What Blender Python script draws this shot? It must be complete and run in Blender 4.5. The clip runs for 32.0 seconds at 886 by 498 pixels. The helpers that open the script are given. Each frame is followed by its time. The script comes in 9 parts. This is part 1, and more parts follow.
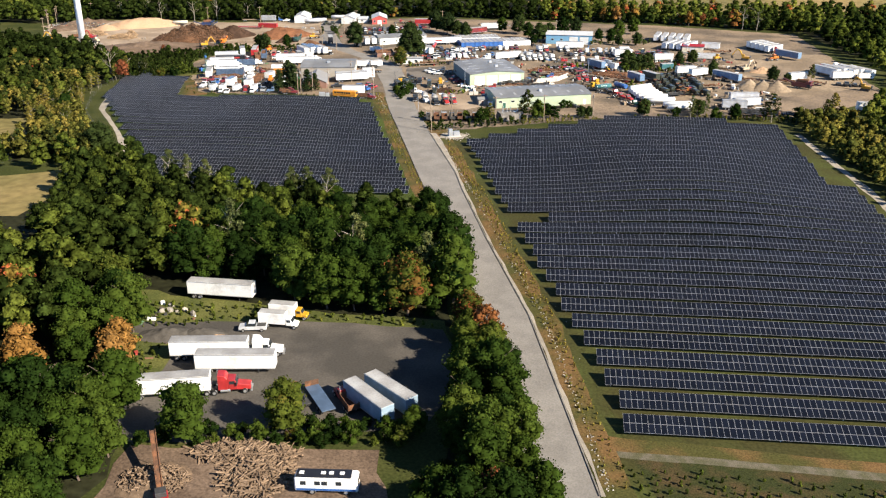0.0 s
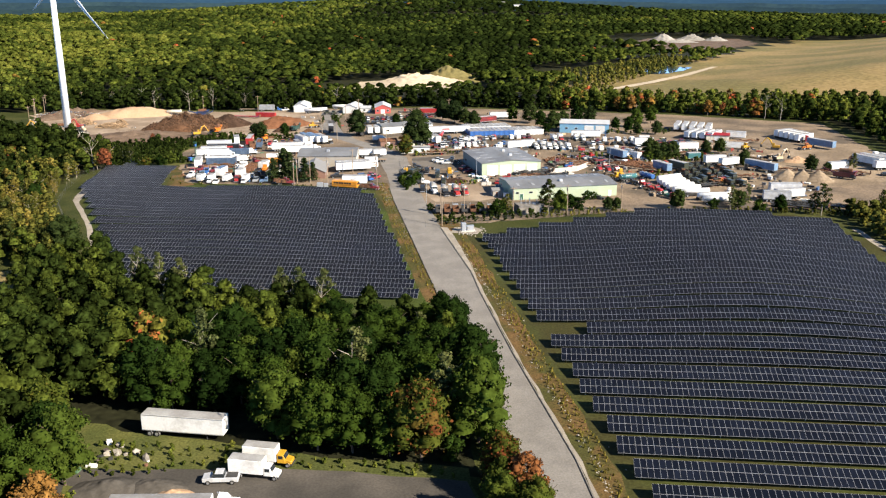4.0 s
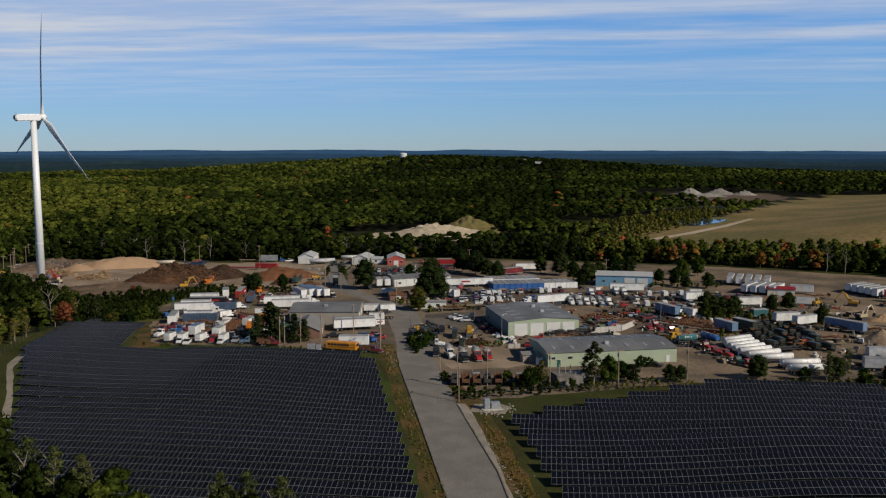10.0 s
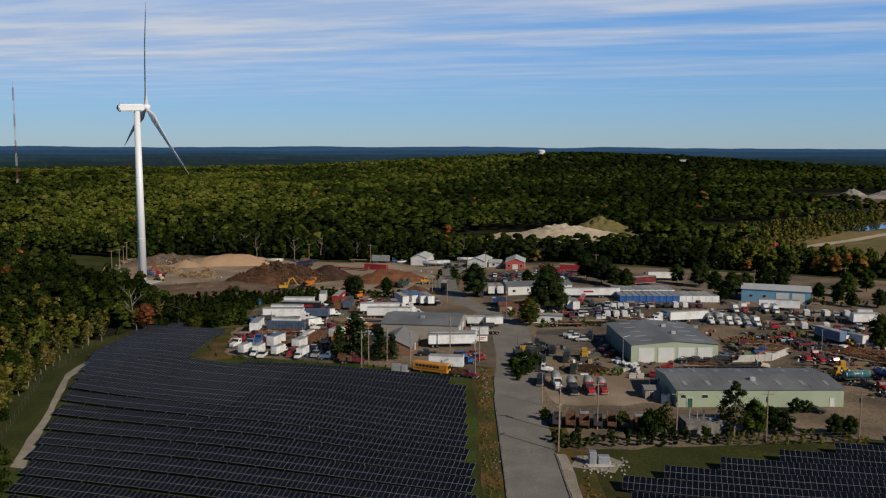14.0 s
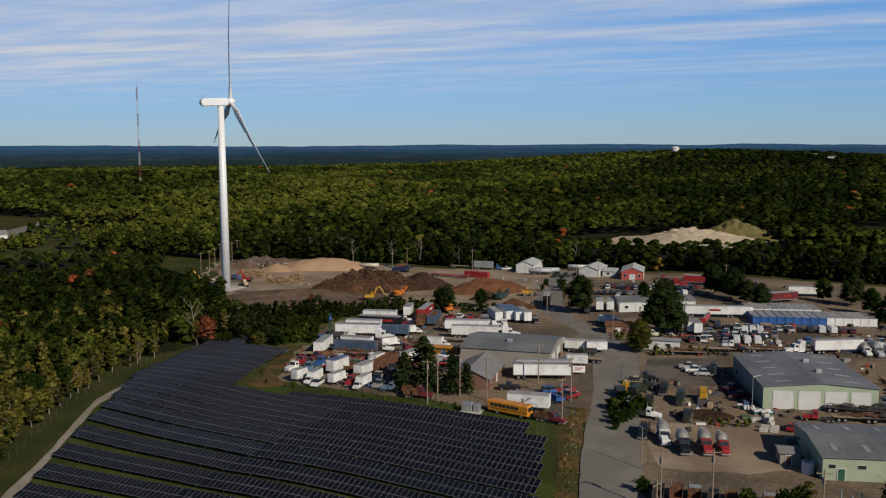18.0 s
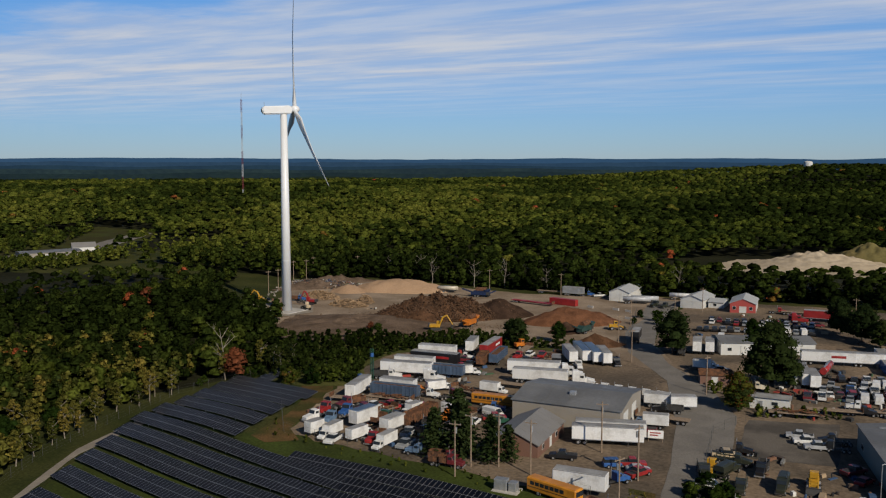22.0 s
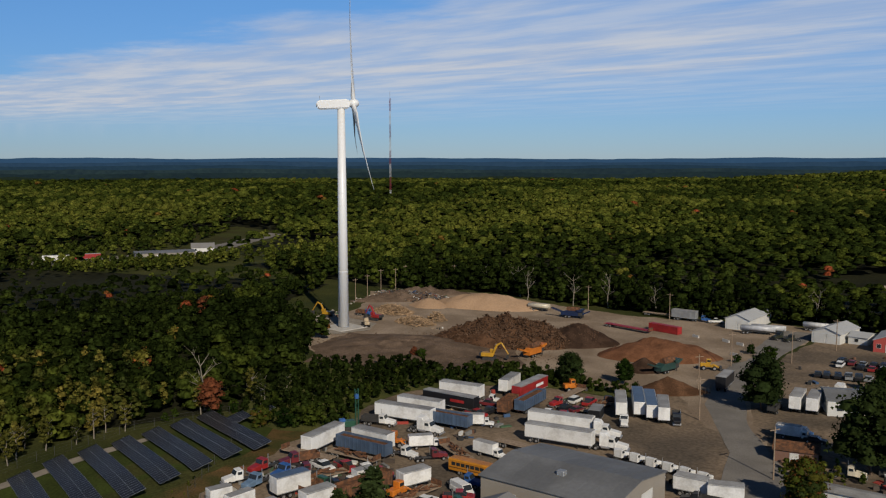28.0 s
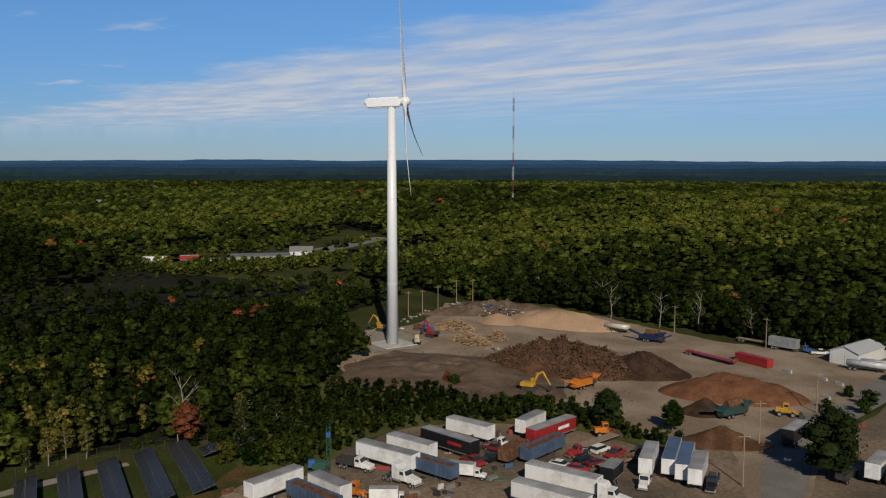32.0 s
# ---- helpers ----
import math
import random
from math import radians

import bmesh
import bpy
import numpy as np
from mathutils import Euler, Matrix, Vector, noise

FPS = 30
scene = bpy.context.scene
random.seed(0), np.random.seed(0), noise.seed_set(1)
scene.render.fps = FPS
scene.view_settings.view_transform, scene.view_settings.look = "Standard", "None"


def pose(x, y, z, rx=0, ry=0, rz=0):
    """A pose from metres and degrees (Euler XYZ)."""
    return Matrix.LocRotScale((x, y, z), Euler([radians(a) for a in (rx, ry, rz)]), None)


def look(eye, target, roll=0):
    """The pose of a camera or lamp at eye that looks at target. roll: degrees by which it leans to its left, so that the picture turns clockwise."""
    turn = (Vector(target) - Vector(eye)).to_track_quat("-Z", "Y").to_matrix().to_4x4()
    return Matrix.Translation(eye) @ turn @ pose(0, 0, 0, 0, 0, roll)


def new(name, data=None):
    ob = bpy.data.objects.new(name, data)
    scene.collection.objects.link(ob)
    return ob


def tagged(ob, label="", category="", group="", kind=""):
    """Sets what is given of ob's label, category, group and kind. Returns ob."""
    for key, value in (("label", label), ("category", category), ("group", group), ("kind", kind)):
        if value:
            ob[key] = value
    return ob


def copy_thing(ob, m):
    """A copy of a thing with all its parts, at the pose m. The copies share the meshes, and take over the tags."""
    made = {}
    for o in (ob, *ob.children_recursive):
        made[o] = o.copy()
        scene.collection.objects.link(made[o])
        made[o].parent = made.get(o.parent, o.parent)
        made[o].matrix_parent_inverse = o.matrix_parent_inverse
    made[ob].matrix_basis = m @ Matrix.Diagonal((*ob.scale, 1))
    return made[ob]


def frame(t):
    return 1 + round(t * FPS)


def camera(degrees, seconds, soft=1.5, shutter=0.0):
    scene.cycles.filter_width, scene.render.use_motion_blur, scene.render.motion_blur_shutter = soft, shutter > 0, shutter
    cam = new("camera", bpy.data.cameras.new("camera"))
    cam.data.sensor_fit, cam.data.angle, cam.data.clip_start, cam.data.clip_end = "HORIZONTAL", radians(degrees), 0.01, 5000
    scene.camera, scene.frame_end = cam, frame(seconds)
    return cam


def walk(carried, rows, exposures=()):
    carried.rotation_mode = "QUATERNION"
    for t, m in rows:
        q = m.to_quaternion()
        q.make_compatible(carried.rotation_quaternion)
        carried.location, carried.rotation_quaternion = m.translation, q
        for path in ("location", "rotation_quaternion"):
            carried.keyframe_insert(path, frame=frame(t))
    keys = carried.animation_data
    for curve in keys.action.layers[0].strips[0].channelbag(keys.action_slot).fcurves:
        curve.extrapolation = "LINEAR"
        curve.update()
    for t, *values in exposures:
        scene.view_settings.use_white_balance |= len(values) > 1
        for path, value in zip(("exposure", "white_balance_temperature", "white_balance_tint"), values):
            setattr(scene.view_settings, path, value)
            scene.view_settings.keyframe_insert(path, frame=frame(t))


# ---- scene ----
cam = camera(52.81, 32.0, soft=1.2)
PATH = [
    (0, (13.53, -86.55, 85.41), (4.60, 5.54, 47.46), 0.01),
    (0.5, (12.72, -81.89, 84.10), (3.56, 10.80, 47.72), 0.02),
    (1, (11.91, -77.29, 82.73), (2.55, 16.06, 48.12), 0.06),
    (1.5, (11.08, -72.85, 81.35), (1.64, 21.13, 48.50), 0.04),
    (2, (10.20, -68.25, 80.07), (0.73, 26.30, 48.90), 0.02),
    (2.5, (9.25, -63.64, 78.88), (-0.21, 31.42, 49.32), 0.03),
    (3, (8.30, -58.91, 77.90), (-1.18, 36.54, 49.62), 0.06),
    (3.5, (7.24, -54.30, 76.89), (-2.12, 41.19, 48.72), 0.05),
    (5.5, (3.31, -35.73, 72.52), (-5.94, 59.77, 44.37), -0.06),
    (6, (2.37, -30.76, 71.42), (-6.89, 65.13, 44.60), -0.04),
    (6.5, (1.41, -25.68, 70.47), (-7.87, 71.27, 47.79), 0.00),
    (7, (0.52, -20.52, 69.52), (-8.79, 77.53, 52.23), 0.01),
    (7.5, (-0.16, -15.34, 68.53), (-9.40, 83.42, 55.79), -0.02),
    (8, (-0.52, -10.26, 67.46), (-9.77, 88.70, 56.40), -0.00),
    (8.5, (-0.45, -5.14, 66.63), (-10.08, 93.79, 55.63), 0.04),
    (9, (0.00, 0.02, 65.95), (-10.01, 98.90, 54.91), 0.03),
    (9.5, (0.65, 5.10, 65.20), (-9.70, 103.95, 54.20), -0.07),
    (10, (1.43, 10.32, 64.74), (-10.62, 108.98, 53.66), -0.03),
    (10.5, (2.27, 15.54, 64.35), (-12.05, 113.88, 53.25), 0.05),
    (11, (2.91, 20.76, 64.13), (-13.98, 118.69, 52.97), 0.08),
    (11.5, (3.47, 25.96, 63.84), (-15.76, 123.45, 52.65), 0.11),
    (12, (3.94, 31.25, 63.54), (-16.95, 128.40, 52.34), 0.12),
    (12.5, (4.24, 36.72, 63.35), (-18.06, 133.55, 52.10), 0.11),
    (13, (4.42, 42.23, 63.06), (-19.79, 138.60, 51.79), 0.10),
    (13.5, (4.43, 47.91, 62.88), (-21.63, 143.79, 51.57), 0.10),
    (14, (4.27, 53.58, 62.68), (-23.07, 149.09, 51.31), 0.18),
    (14.5, (4.02, 59.11, 62.59), (-24.55, 154.27, 51.19), 0.11),
    (16.5, (3.04, 80.74, 61.82), (-30.11, 174.39, 50.38), -0.12),
    (17, (2.84, 86.21, 61.70), (-32.46, 179.07, 50.22), -0.14),
    (17.5, (2.76, 91.85, 61.65), (-35.18, 183.65, 50.13), -0.12),
    (18, (2.77, 97.55, 61.57), (-38.27, 188.00, 49.99), -0.15),
    (18.5, (2.45, 103.26, 61.50), (-41.10, 192.53, 49.87), -0.16),
    (19, (1.81, 108.98, 61.31), (-42.64, 197.79, 49.65), -0.16),
    (19.5, (1.22, 114.56, 61.15), (-43.76, 203.10, 49.41), -0.19),
    (20, (0.67, 120.11, 61.10), (-45.12, 208.23, 49.28), -0.12),
    (20.5, (0.25, 125.55, 61.05), (-46.65, 213.07, 49.16), -0.05),
    (21, (0.11, 130.66, 60.88), (-48.22, 217.39, 48.95), -0.01),
    (21.5, (0.19, 135.79, 60.95), (-50.60, 221.17, 49.56), 0.04),
    (22, (0.33, 141.06, 60.91), (-52.66, 225.26, 50.84), 0.06),
    (22.5, (0.62, 146.55, 60.80), (-53.64, 229.95, 50.85), 0.10),
    (23, (0.94, 152.01, 60.74), (-54.79, 234.44, 50.80), 0.08),
    (23.5, (1.39, 157.55, 60.67), (-56.17, 238.71, 50.66), 0.02),
    (24, (2.04, 163.18, 60.65), (-57.20, 243.11, 50.59), 0.02),
    (24.5, (2.57, 168.80, 60.52), (-58.36, 247.45, 50.40), -0.04),
    (25, (3.03, 174.29, 60.31), (-59.08, 252.01, 50.23), -0.10),
    (25.5, (3.77, 179.55, 60.26), (-59.04, 256.71, 50.23), -0.07),
    (27.5, (7.39, 200.71, 60.87), (-61.22, 272.75, 50.74), -0.06),
    (28, (8.29, 206.29, 60.88), (-61.73, 276.96, 50.76), -0.04),
    (28.5, (8.88, 211.82, 60.82), (-62.63, 280.99, 50.75), -0.05),
    (29, (9.11, 217.37, 60.79), (-64.27, 284.55, 50.73), 0.04),
    (29.5, (9.17, 222.97, 60.73), (-65.60, 288.63, 50.74), 0.06),
    (30, (9.22, 228.61, 60.86), (-66.24, 293.43, 50.74), 0.07),
    (30.5, (9.19, 234.47, 61.06), (-67.48, 297.87, 50.97), 0.07),
    (31, (8.95, 240.19, 61.19), (-69.50, 301.39, 51.13), 0.04),
    (31.5, (8.71, 245.82, 61.14), (-71.25, 305.04, 51.15), 0.07),
    (32, (8.29, 251.38, 61.12), (-73.00, 308.77, 51.23), 0.06),
]
walk(cam, [(t, look(eye, target, roll)) for t, eye, target, roll in PATH], [(0, 1.67), (2, 1.55), (3, 1.57), (6, 1.70), (6.5, 1.18), (7, 0.45), (7.6, -0.02), (9, -0.14), (21, -0.18), (28, -0.24), (32, -0.26)])

# ---------------------------------------------------------------- light
SUN = Vector((0.80, -0.42, 0.56)).normalized()
world = bpy.data.worlds.new("sky")
scene.world = world
world.use_nodes = True


def build_sky():
    nt = world.node_tree
    nt.nodes.clear()
    n, l = nt.nodes.new, nt.links.new
    sky = n("ShaderNodeTexSky")
    sky.sky_type = "NISHITA"
    sky.sun_disc = False
    sky.sun_elevation = math.asin(SUN.z)
    sky.sun_rotation = math.atan2(SUN.x, SUN.y)
    sky.air_density, sky.dust_density, sky.ozone_density = 1.0, 0.0, 4.0
    tc = n("ShaderNodeTexCoord")
    sep = n("ShaderNodeSeparateXYZ")
    l(tc.outputs["Generated"], sep.inputs[0])
    # direction projected on a high flat layer: streaky cirrus
    up = n("ShaderNodeMath"); up.operation = "MAXIMUM"; up.inputs[1].default_value = 0.035
    l(sep.outputs["Z"], up.inputs[0])
    div = n("ShaderNodeVectorMath"); div.operation = "DIVIDE"
    comb = n("ShaderNodeCombineXYZ")
    for i in range(3):
        l(up.outputs[0], comb.inputs[i])
    l(tc.outputs["Generated"], div.inputs[0]); l(comb.outputs[0], div.inputs[1])

    def noise_of(scale, detail, offset=(0, 0, 0), turn=0.0, rough=0.55):
        mp = n("ShaderNodeMapping")
        mp.inputs["Scale"].default_value = (*scale, 0.0)
        mp.inputs["Location"].default_value = offset
        mp.inputs["Rotation"].default_value = (0, 0, radians(turn))
        l(div.outputs[0], mp.inputs[0])
        t = n("ShaderNodeTexNoise"); t.inputs["Scale"].default_value = 1.0
        t.inputs["Detail"].default_value, t.inputs["Roughness"].default_value = detail, rough
        l(mp.outputs[0], t.inputs["Vector"])
        return t.outputs["Fac"]

    def ranged(value, a, b, lo=0.0, hi=1.0):
        r = n("ShaderNodeMapRange")
        r.interpolation_type = "SMOOTHSTEP"
        for k, v in (("From Min", a), ("From Max", b), ("To Min", lo), ("To Max", hi)):
            r.inputs[k].default_value = v
        l(value, r.inputs["Value"])
        return r.outputs[0]

    def calc(op, a, b):
        m = n("ShaderNodeMath"); m.operation = op
        for k, v in enumerate((a, b)):
            if isinstance(v, float):
                m.inputs[k].default_value = v
            else:
                l(v, m.inputs[k])
        return m.outputs[0]

    sp = n("ShaderNodeSeparateXYZ"); l(div.outputs[0], sp.inputs[0])
    # a broad belt of thin cloud runs east to west; its southern edge is ragged, to the north it thins into haze
    warp = calc("MULTIPLY", calc("SUBTRACT", noise_of((0.42, 0.55), 7, (3.1, 1.2, 0), 12, 0.62), 0.5), 4.2)
    across = calc("ADD", sp.outputs["Y"], warp)
    belt = n("ShaderNodeValToRGB"); belt.color_ramp.interpolation = "EASE"
    e = belt.color_ramp.elements
    e[0].position, e[0].color = 0.0, (0, 0, 0, 1)
    e[1].position, e[1].color = 1.0, (0.05, 0.05, 0.05, 1)
    for p, v in ((0.175, 0.0), (0.24, 0.92), (0.40, 0.96), (0.50, 0.55), (0.72, 0.26)):
        e.new(p).color = (v, v, v, 1)
    l(calc("MULTIPLY", across, 1 / 20), belt.inputs[0])
    streak = ranged(noise_of((0.10, 0.55), 8, (0.4, 0.2, 0), 7), 0.40, 0.60)
    mottle = ranged(noise_of((0.55, 1.5), 6, (1.7, 4.2, 0), 18, 0.6), 0.34, 0.66)
    east = ranged(sp.outputs["X"], -6.5, 1.0)
    body = calc("ADD", calc("MULTIPLY", streak, 0.18), calc("ADD", calc("MULTIPLY", mottle, 0.28), 0.57))
    thin = calc("ADD", calc("MULTIPLY", streak, 0.52), calc("MULTIPLY", mottle, 0.24))
    mixed_body = calc("ADD", calc("MULTIPLY", body, calc("SUBTRACT", 1.0, east)), calc("MULTIPLY", thin, east))
    puff = calc("MULTIPLY", ranged(noise_of((0.75, 1.5), 6, (0.9, 0.3, 0), 0, 0.5), 0.60, 0.74), ranged(sp.outputs["Y"], 4.6, 3.2, 0.0, 0.55))
    cover = calc("MAXIMUM", calc("MULTIPLY", belt.outputs[0], mixed_body), puff)
    mul = n("ShaderNodeMath"); mul.operation = "MULTIPLY"
    l(cover, mul.inputs[0])
    l(ranged(sep.outputs["Z"], 0.012, 0.06), mul.inputs[1])
    cloud = n("ShaderNodeMixRGB")
    l(mottle, cloud.inputs[0])
    cloud.inputs[1].default_value, cloud.inputs[2].default_value = (6.6, 7.6, 9.7, 1), (8.8, 9.2, 10.1, 1)
    mix = n("ShaderNodeMixRGB")
    l(mul.outputs[0], mix.inputs[0]); l(sky.outputs[0], mix.inputs[1]); l(cloud.outputs[0], mix.inputs[2])
    tone = n("ShaderNodeMixRGB"); tone.blend_type = "MULTIPLY"; tone.inputs[0].default_value = 1.0
    hue = n("ShaderNodeValToRGB")  # clear northern air: pale blue at the horizon, deep blue above
    e = hue.color_ramp.elements
    e[0].position, e[0].color = 0.0, (0.62, 0.87, 1.40, 1)
    e[1].position, e[1].color = 1.0, (0.38, 0.41, 0.44, 1)
    for p, c in ((0.06, (0.68, 0.98, 1.52, 1)), (0.17, (0.82, 1.24, 1.72, 1)), (0.40, (0.45, 0.56, 0.68, 1))):
        e.new(p).color = c
    away = n("ShaderNodeMapRange")  # the sky is darker away from the sun
    away.inputs["From Min"].default_value, away.inputs["From Max"].default_value = -0.95, 0.3
    away.inputs["To Min"].default_value, away.inputs["To Max"].default_value = 0.74, 1.12
    l(sep.outputs["X"], away.inputs["Value"])
    dim = n("ShaderNodeVectorMath"); dim.operation = "SCALE"
    l(hue.outputs[0], dim.inputs[0]); l(away.outputs[0], dim.inputs["Scale"])
    l(sep.outputs["Z"], hue.inputs[0]); l(dim.outputs[0], tone.inputs[2])
    l(sky.outputs[0], tone.inputs[1]); l(tone.outputs[0], mix.inputs[1])
    bg = n("ShaderNodeBackground"); bg.inputs["Strength"].default_value = 0.0735
    l(mix.outputs[0], bg.inputs[0])
    out = n("ShaderNodeOutputWorld")
    l(bg.outputs[0], out.inputs[0])


build_sky()
sun = new("sun", bpy.data.lights.new("sun", "SUN"))
sun.data.energy, sun.data.angle, sun.data.color = 4.9, radians(0.5), (1.0, 0.89, 0.72)
sun.matrix_world = look((0, 0, 300), Vector((0, 0, 300)) - SUN)

# ---------------------------------------------------------------- materials


def material(name, color, rough=0.8, metal=0.0, vary=0.25, scale=1.0, fine=12.0, bump=0.2, second=None, coords="Object",
             island=0.0, obj=0.0, spec=0.5, patch=(0.42, 0.62)):
    """A surface with a base colour, stains at a large scale and grain at a small one."""
    m = bpy.data.materials.new(name)
    m.use_nodes = True
    nt = m.node_tree
    n, l = nt.nodes.new, nt.links.new
    b = nt.nodes["Principled BSDF"]
    b.inputs["Roughness"].default_value, b.inputs["Metallic"].default_value = rough, metal
    b.inputs["Specular IOR Level"].default_value = 0.06 if rough >= 0.9 else spec
    if coords == "World":
        v = n("ShaderNodeNewGeometry").outputs["Position"]
    else:
        v = n("ShaderNodeTexCoord").outputs["Object"]
    big = n("ShaderNodeTexNoise")
    big.inputs["Scale"].default_value, big.inputs["Detail"].default_value = scale, 5
    small = n("ShaderNodeTexNoise")
    small.inputs["Scale"].default_value, small.inputs["Detail"].default_value = scale * fine, 3
    l(v, big.inputs["Vector"]); l(v, small.inputs["Vector"])
    dark = second or tuple(c * (1 - vary) for c in color)
    ramp = n("ShaderNodeValToRGB")
    ramp.color_ramp.elements[0].position, ramp.color_ramp.elements[1].position = patch
    ramp.color_ramp.elements[0].color = (*dark, 1)
    ramp.color_ramp.elements[1].color = (*color, 1)
    l(big.outputs["Fac"], ramp.inputs[0])
    mr = n("ShaderNodeMapRange")
    mr.inputs["From Min"].default_value, mr.inputs["From Max"].default_value = 0.3, 0.7
    mr.inputs["To Min"].default_value, mr.inputs["To Max"].default_value = 1 - vary, 1 + vary
    l(small.outputs["Fac"], mr.inputs["Value"])
    mul = n("ShaderNodeVectorMath"); mul.operation = "SCALE"
    l(ramp.outputs[0], mul.inputs[0]); l(mr.outputs[0], mul.inputs["Scale"])
    last = mul.outputs[0]
    for amount, node, sock in ((island, "ShaderNodeNewGeometry", "Random Per Island"), (obj, "ShaderNodeObjectInfo", "Random")):
        if amount:
            r = n("ShaderNodeMapRange")
            r.inputs["To Min"].default_value, r.inputs["To Max"].default_value = 1 - amount, 1 + amount
            l(n(node).outputs[sock], r.inputs["Value"])
            s = n("ShaderNodeVectorMath"); s.operation = "SCALE"
            l(last, s.inputs[0]); l(r.outputs[0], s.inputs["Scale"])
            last = s.outputs[0]
    l(last, b.inputs["Base Color"])
    if bump:
        bp = n("ShaderNodeBump")
        bp.inputs["Strength"].default_value, bp.inputs["Distance"].default_value = bump, 0.05
        l(small.outputs["Fac"], bp.inputs["Height"]); l(bp.outputs[0], b.inputs["Normal"])
    return m


def leaf_material(name, stops, attribute=""):
    """Foliage whose hue runs over stops, by tree and by leaf clump."""
    m = bpy.data.materials.new(name)
    m.use_nodes = True
    nt = m.node_tree
    n, l = nt.nodes.new, nt.links.new
    nt.nodes.clear()
    if attribute:
        a = n("ShaderNodeAttribute"); a.attribute_name = attribute
        base = a.outputs["Fac"]
    else:
        base = n("ShaderNodeObjectInfo").outputs["Random"]
    isl = n("ShaderNodeNewGeometry").outputs["Random Per Island"]
    off = n("ShaderNodeMath"); off.operation = "MULTIPLY_ADD"; off.inputs[1].default_value = 0.06; off.inputs[2].default_value = -0.03
    l(isl, off.inputs[0])
    add = n("ShaderNodeMath"); add.use_clamp = True
    l(base, add.inputs[0]); l(off.outputs[0], add.inputs[1])
    ramp = n("ShaderNodeValToRGB")
    e = ramp.color_ramp.elements
    e[0].position, e[0].color = stops[0][0], (*stops[0][1], 1)
    e[1].position, e[1].color = stops[-1][0], (*stops[-1][1], 1)
    for p, c in stops[1:-1]:
        k = e.new(p); k.color = (*c, 1)
    l(add.outputs[0], ramp.inputs[0])
    r = n("ShaderNodeMapRange"); r.inputs["To Min"].default_value, r.inputs["To Max"].default_value = 0.7, 1.3
    l(isl, r.inputs["Value"])
    grain = n("ShaderNodeTexNoise"); grain.inputs["Scale"].default_value = 0.9; grain.inputs["Detail"].default_value = 3
    l(n("ShaderNodeNewGeometry").outputs["Position"], grain.inputs["Vector"])
    gr = n("ShaderNodeMapRange")
    gr.inputs["From Min"].default_value, gr.inputs["From Max"].default_value = 0.36, 0.66
    gr.inputs["To Min"].default_value, gr.inputs["To Max"].default_value = (0.28, 1.6) if attribute else (0.7, 1.3)
    l(grain.outputs["Fac"], gr.inputs["Value"])
    both = n("ShaderNodeMath"); both.operation = "MULTIPLY"
    l(r.outputs[0], both.inputs[0]); l(gr.outputs[0], both.inputs[1])
    s = n("ShaderNodeVectorMath"); s.operation = "SCALE"
    l(ramp.outputs[0], s.inputs[0]); l(both.outputs[0], s.inputs["Scale"])
    bump = n("ShaderNodeBump"); bump.inputs["Strength"].default_value = 0.9 if attribute else 0.4; bump.inputs["Distance"].default_value = 0.6
    l(grain.outputs["Fac"], bump.inputs["Height"])
    d, t = n("ShaderNodeBsdfDiffuse"), n("ShaderNodeBsdfTranslucent")
    l(s.outputs[0], d.inputs[0]); l(s.outputs[0], t.inputs[0]); l(bump.outputs[0], d.inputs["Normal"])
    mx = n("ShaderNodeMixShader"); mx.inputs[0].default_value = 0.22
    l(d.outputs[0], mx.inputs[1]); l(t.outputs[0], mx.inputs[2])
    out = n("ShaderNodeOutputMaterial")
    l(mx.outputs[0], out.inputs[0])
    return m


GREEN = [(0.0, (0.011, 0.019, 0.005)), (0.35, (0.022, 0.035, 0.008)), (0.6, (0.040, 0.055, 0.010)), (0.85, (0.064, 0.078, 0.015)),
         (0.97, (0.078, 0.080, 0.016)), (0.985, (0.10, 0.055, 0.015)), (1.0, (0.13, 0.035, 0.016))]
M = {}
M["leaves"] = leaf_material("leaves", [(p, tuple(k * c for k, c in zip((0.62, 0.74, 0.62), col))) for p, col in GREEN])
M["woodland"] = leaf_material("woodland", [(p, tuple((0.62 + 0.66 * p) * k * c for k, c in zip((1.11, 1.03, 0.93), col))) for p, col in GREEN], "tint")
BIRCH = [(0.0, (0.020, 0.028, 0.008)), (0.4, (0.056, 0.060, 0.013)), (0.8, (0.110, 0.100, 0.021)), (1.0, (0.160, 0.122, 0.027))]
M["birch_leaves"] = leaf_material("birch_leaves", BIRCH)
M["birch_stand"] = leaf_material("birch_stand", BIRCH, "tint")
M["poplar_leaves"] = leaf_material("poplar_leaves", [(0.0, (0.050, 0.062, 0.022)), (1.0, (0.080, 0.088, 0.030))])
M["dark_leaves"] = leaf_material("dark_leaves", [(0.0, (0.015, 0.024, 0.008)), (1.0, (0.026, 0.037, 0.010))])
M["pine_needles"] = leaf_material("pine_needles", [(0.0, (0.022, 0.036, 0.012)), (1.0, (0.044, 0.060, 0.020))])
M["red_leaves"] = leaf_material("red_leaves", [(0.0, (0.12, 0.035, 0.020)), (1.0, (0.15, 0.06, 0.022))])
M["orange_leaves"] = leaf_material("orange_leaves", [(0.0, (0.15, 0.075, 0.016)), (1.0, (0.19, 0.10, 0.03))])
M["bark"] = material("bark", (0.12, 0.09, 0.07), 0.95, scale=3)
M["pale_bark"] = material("pale_bark", (0.24, 0.21, 0.17), 0.9, scale=2)
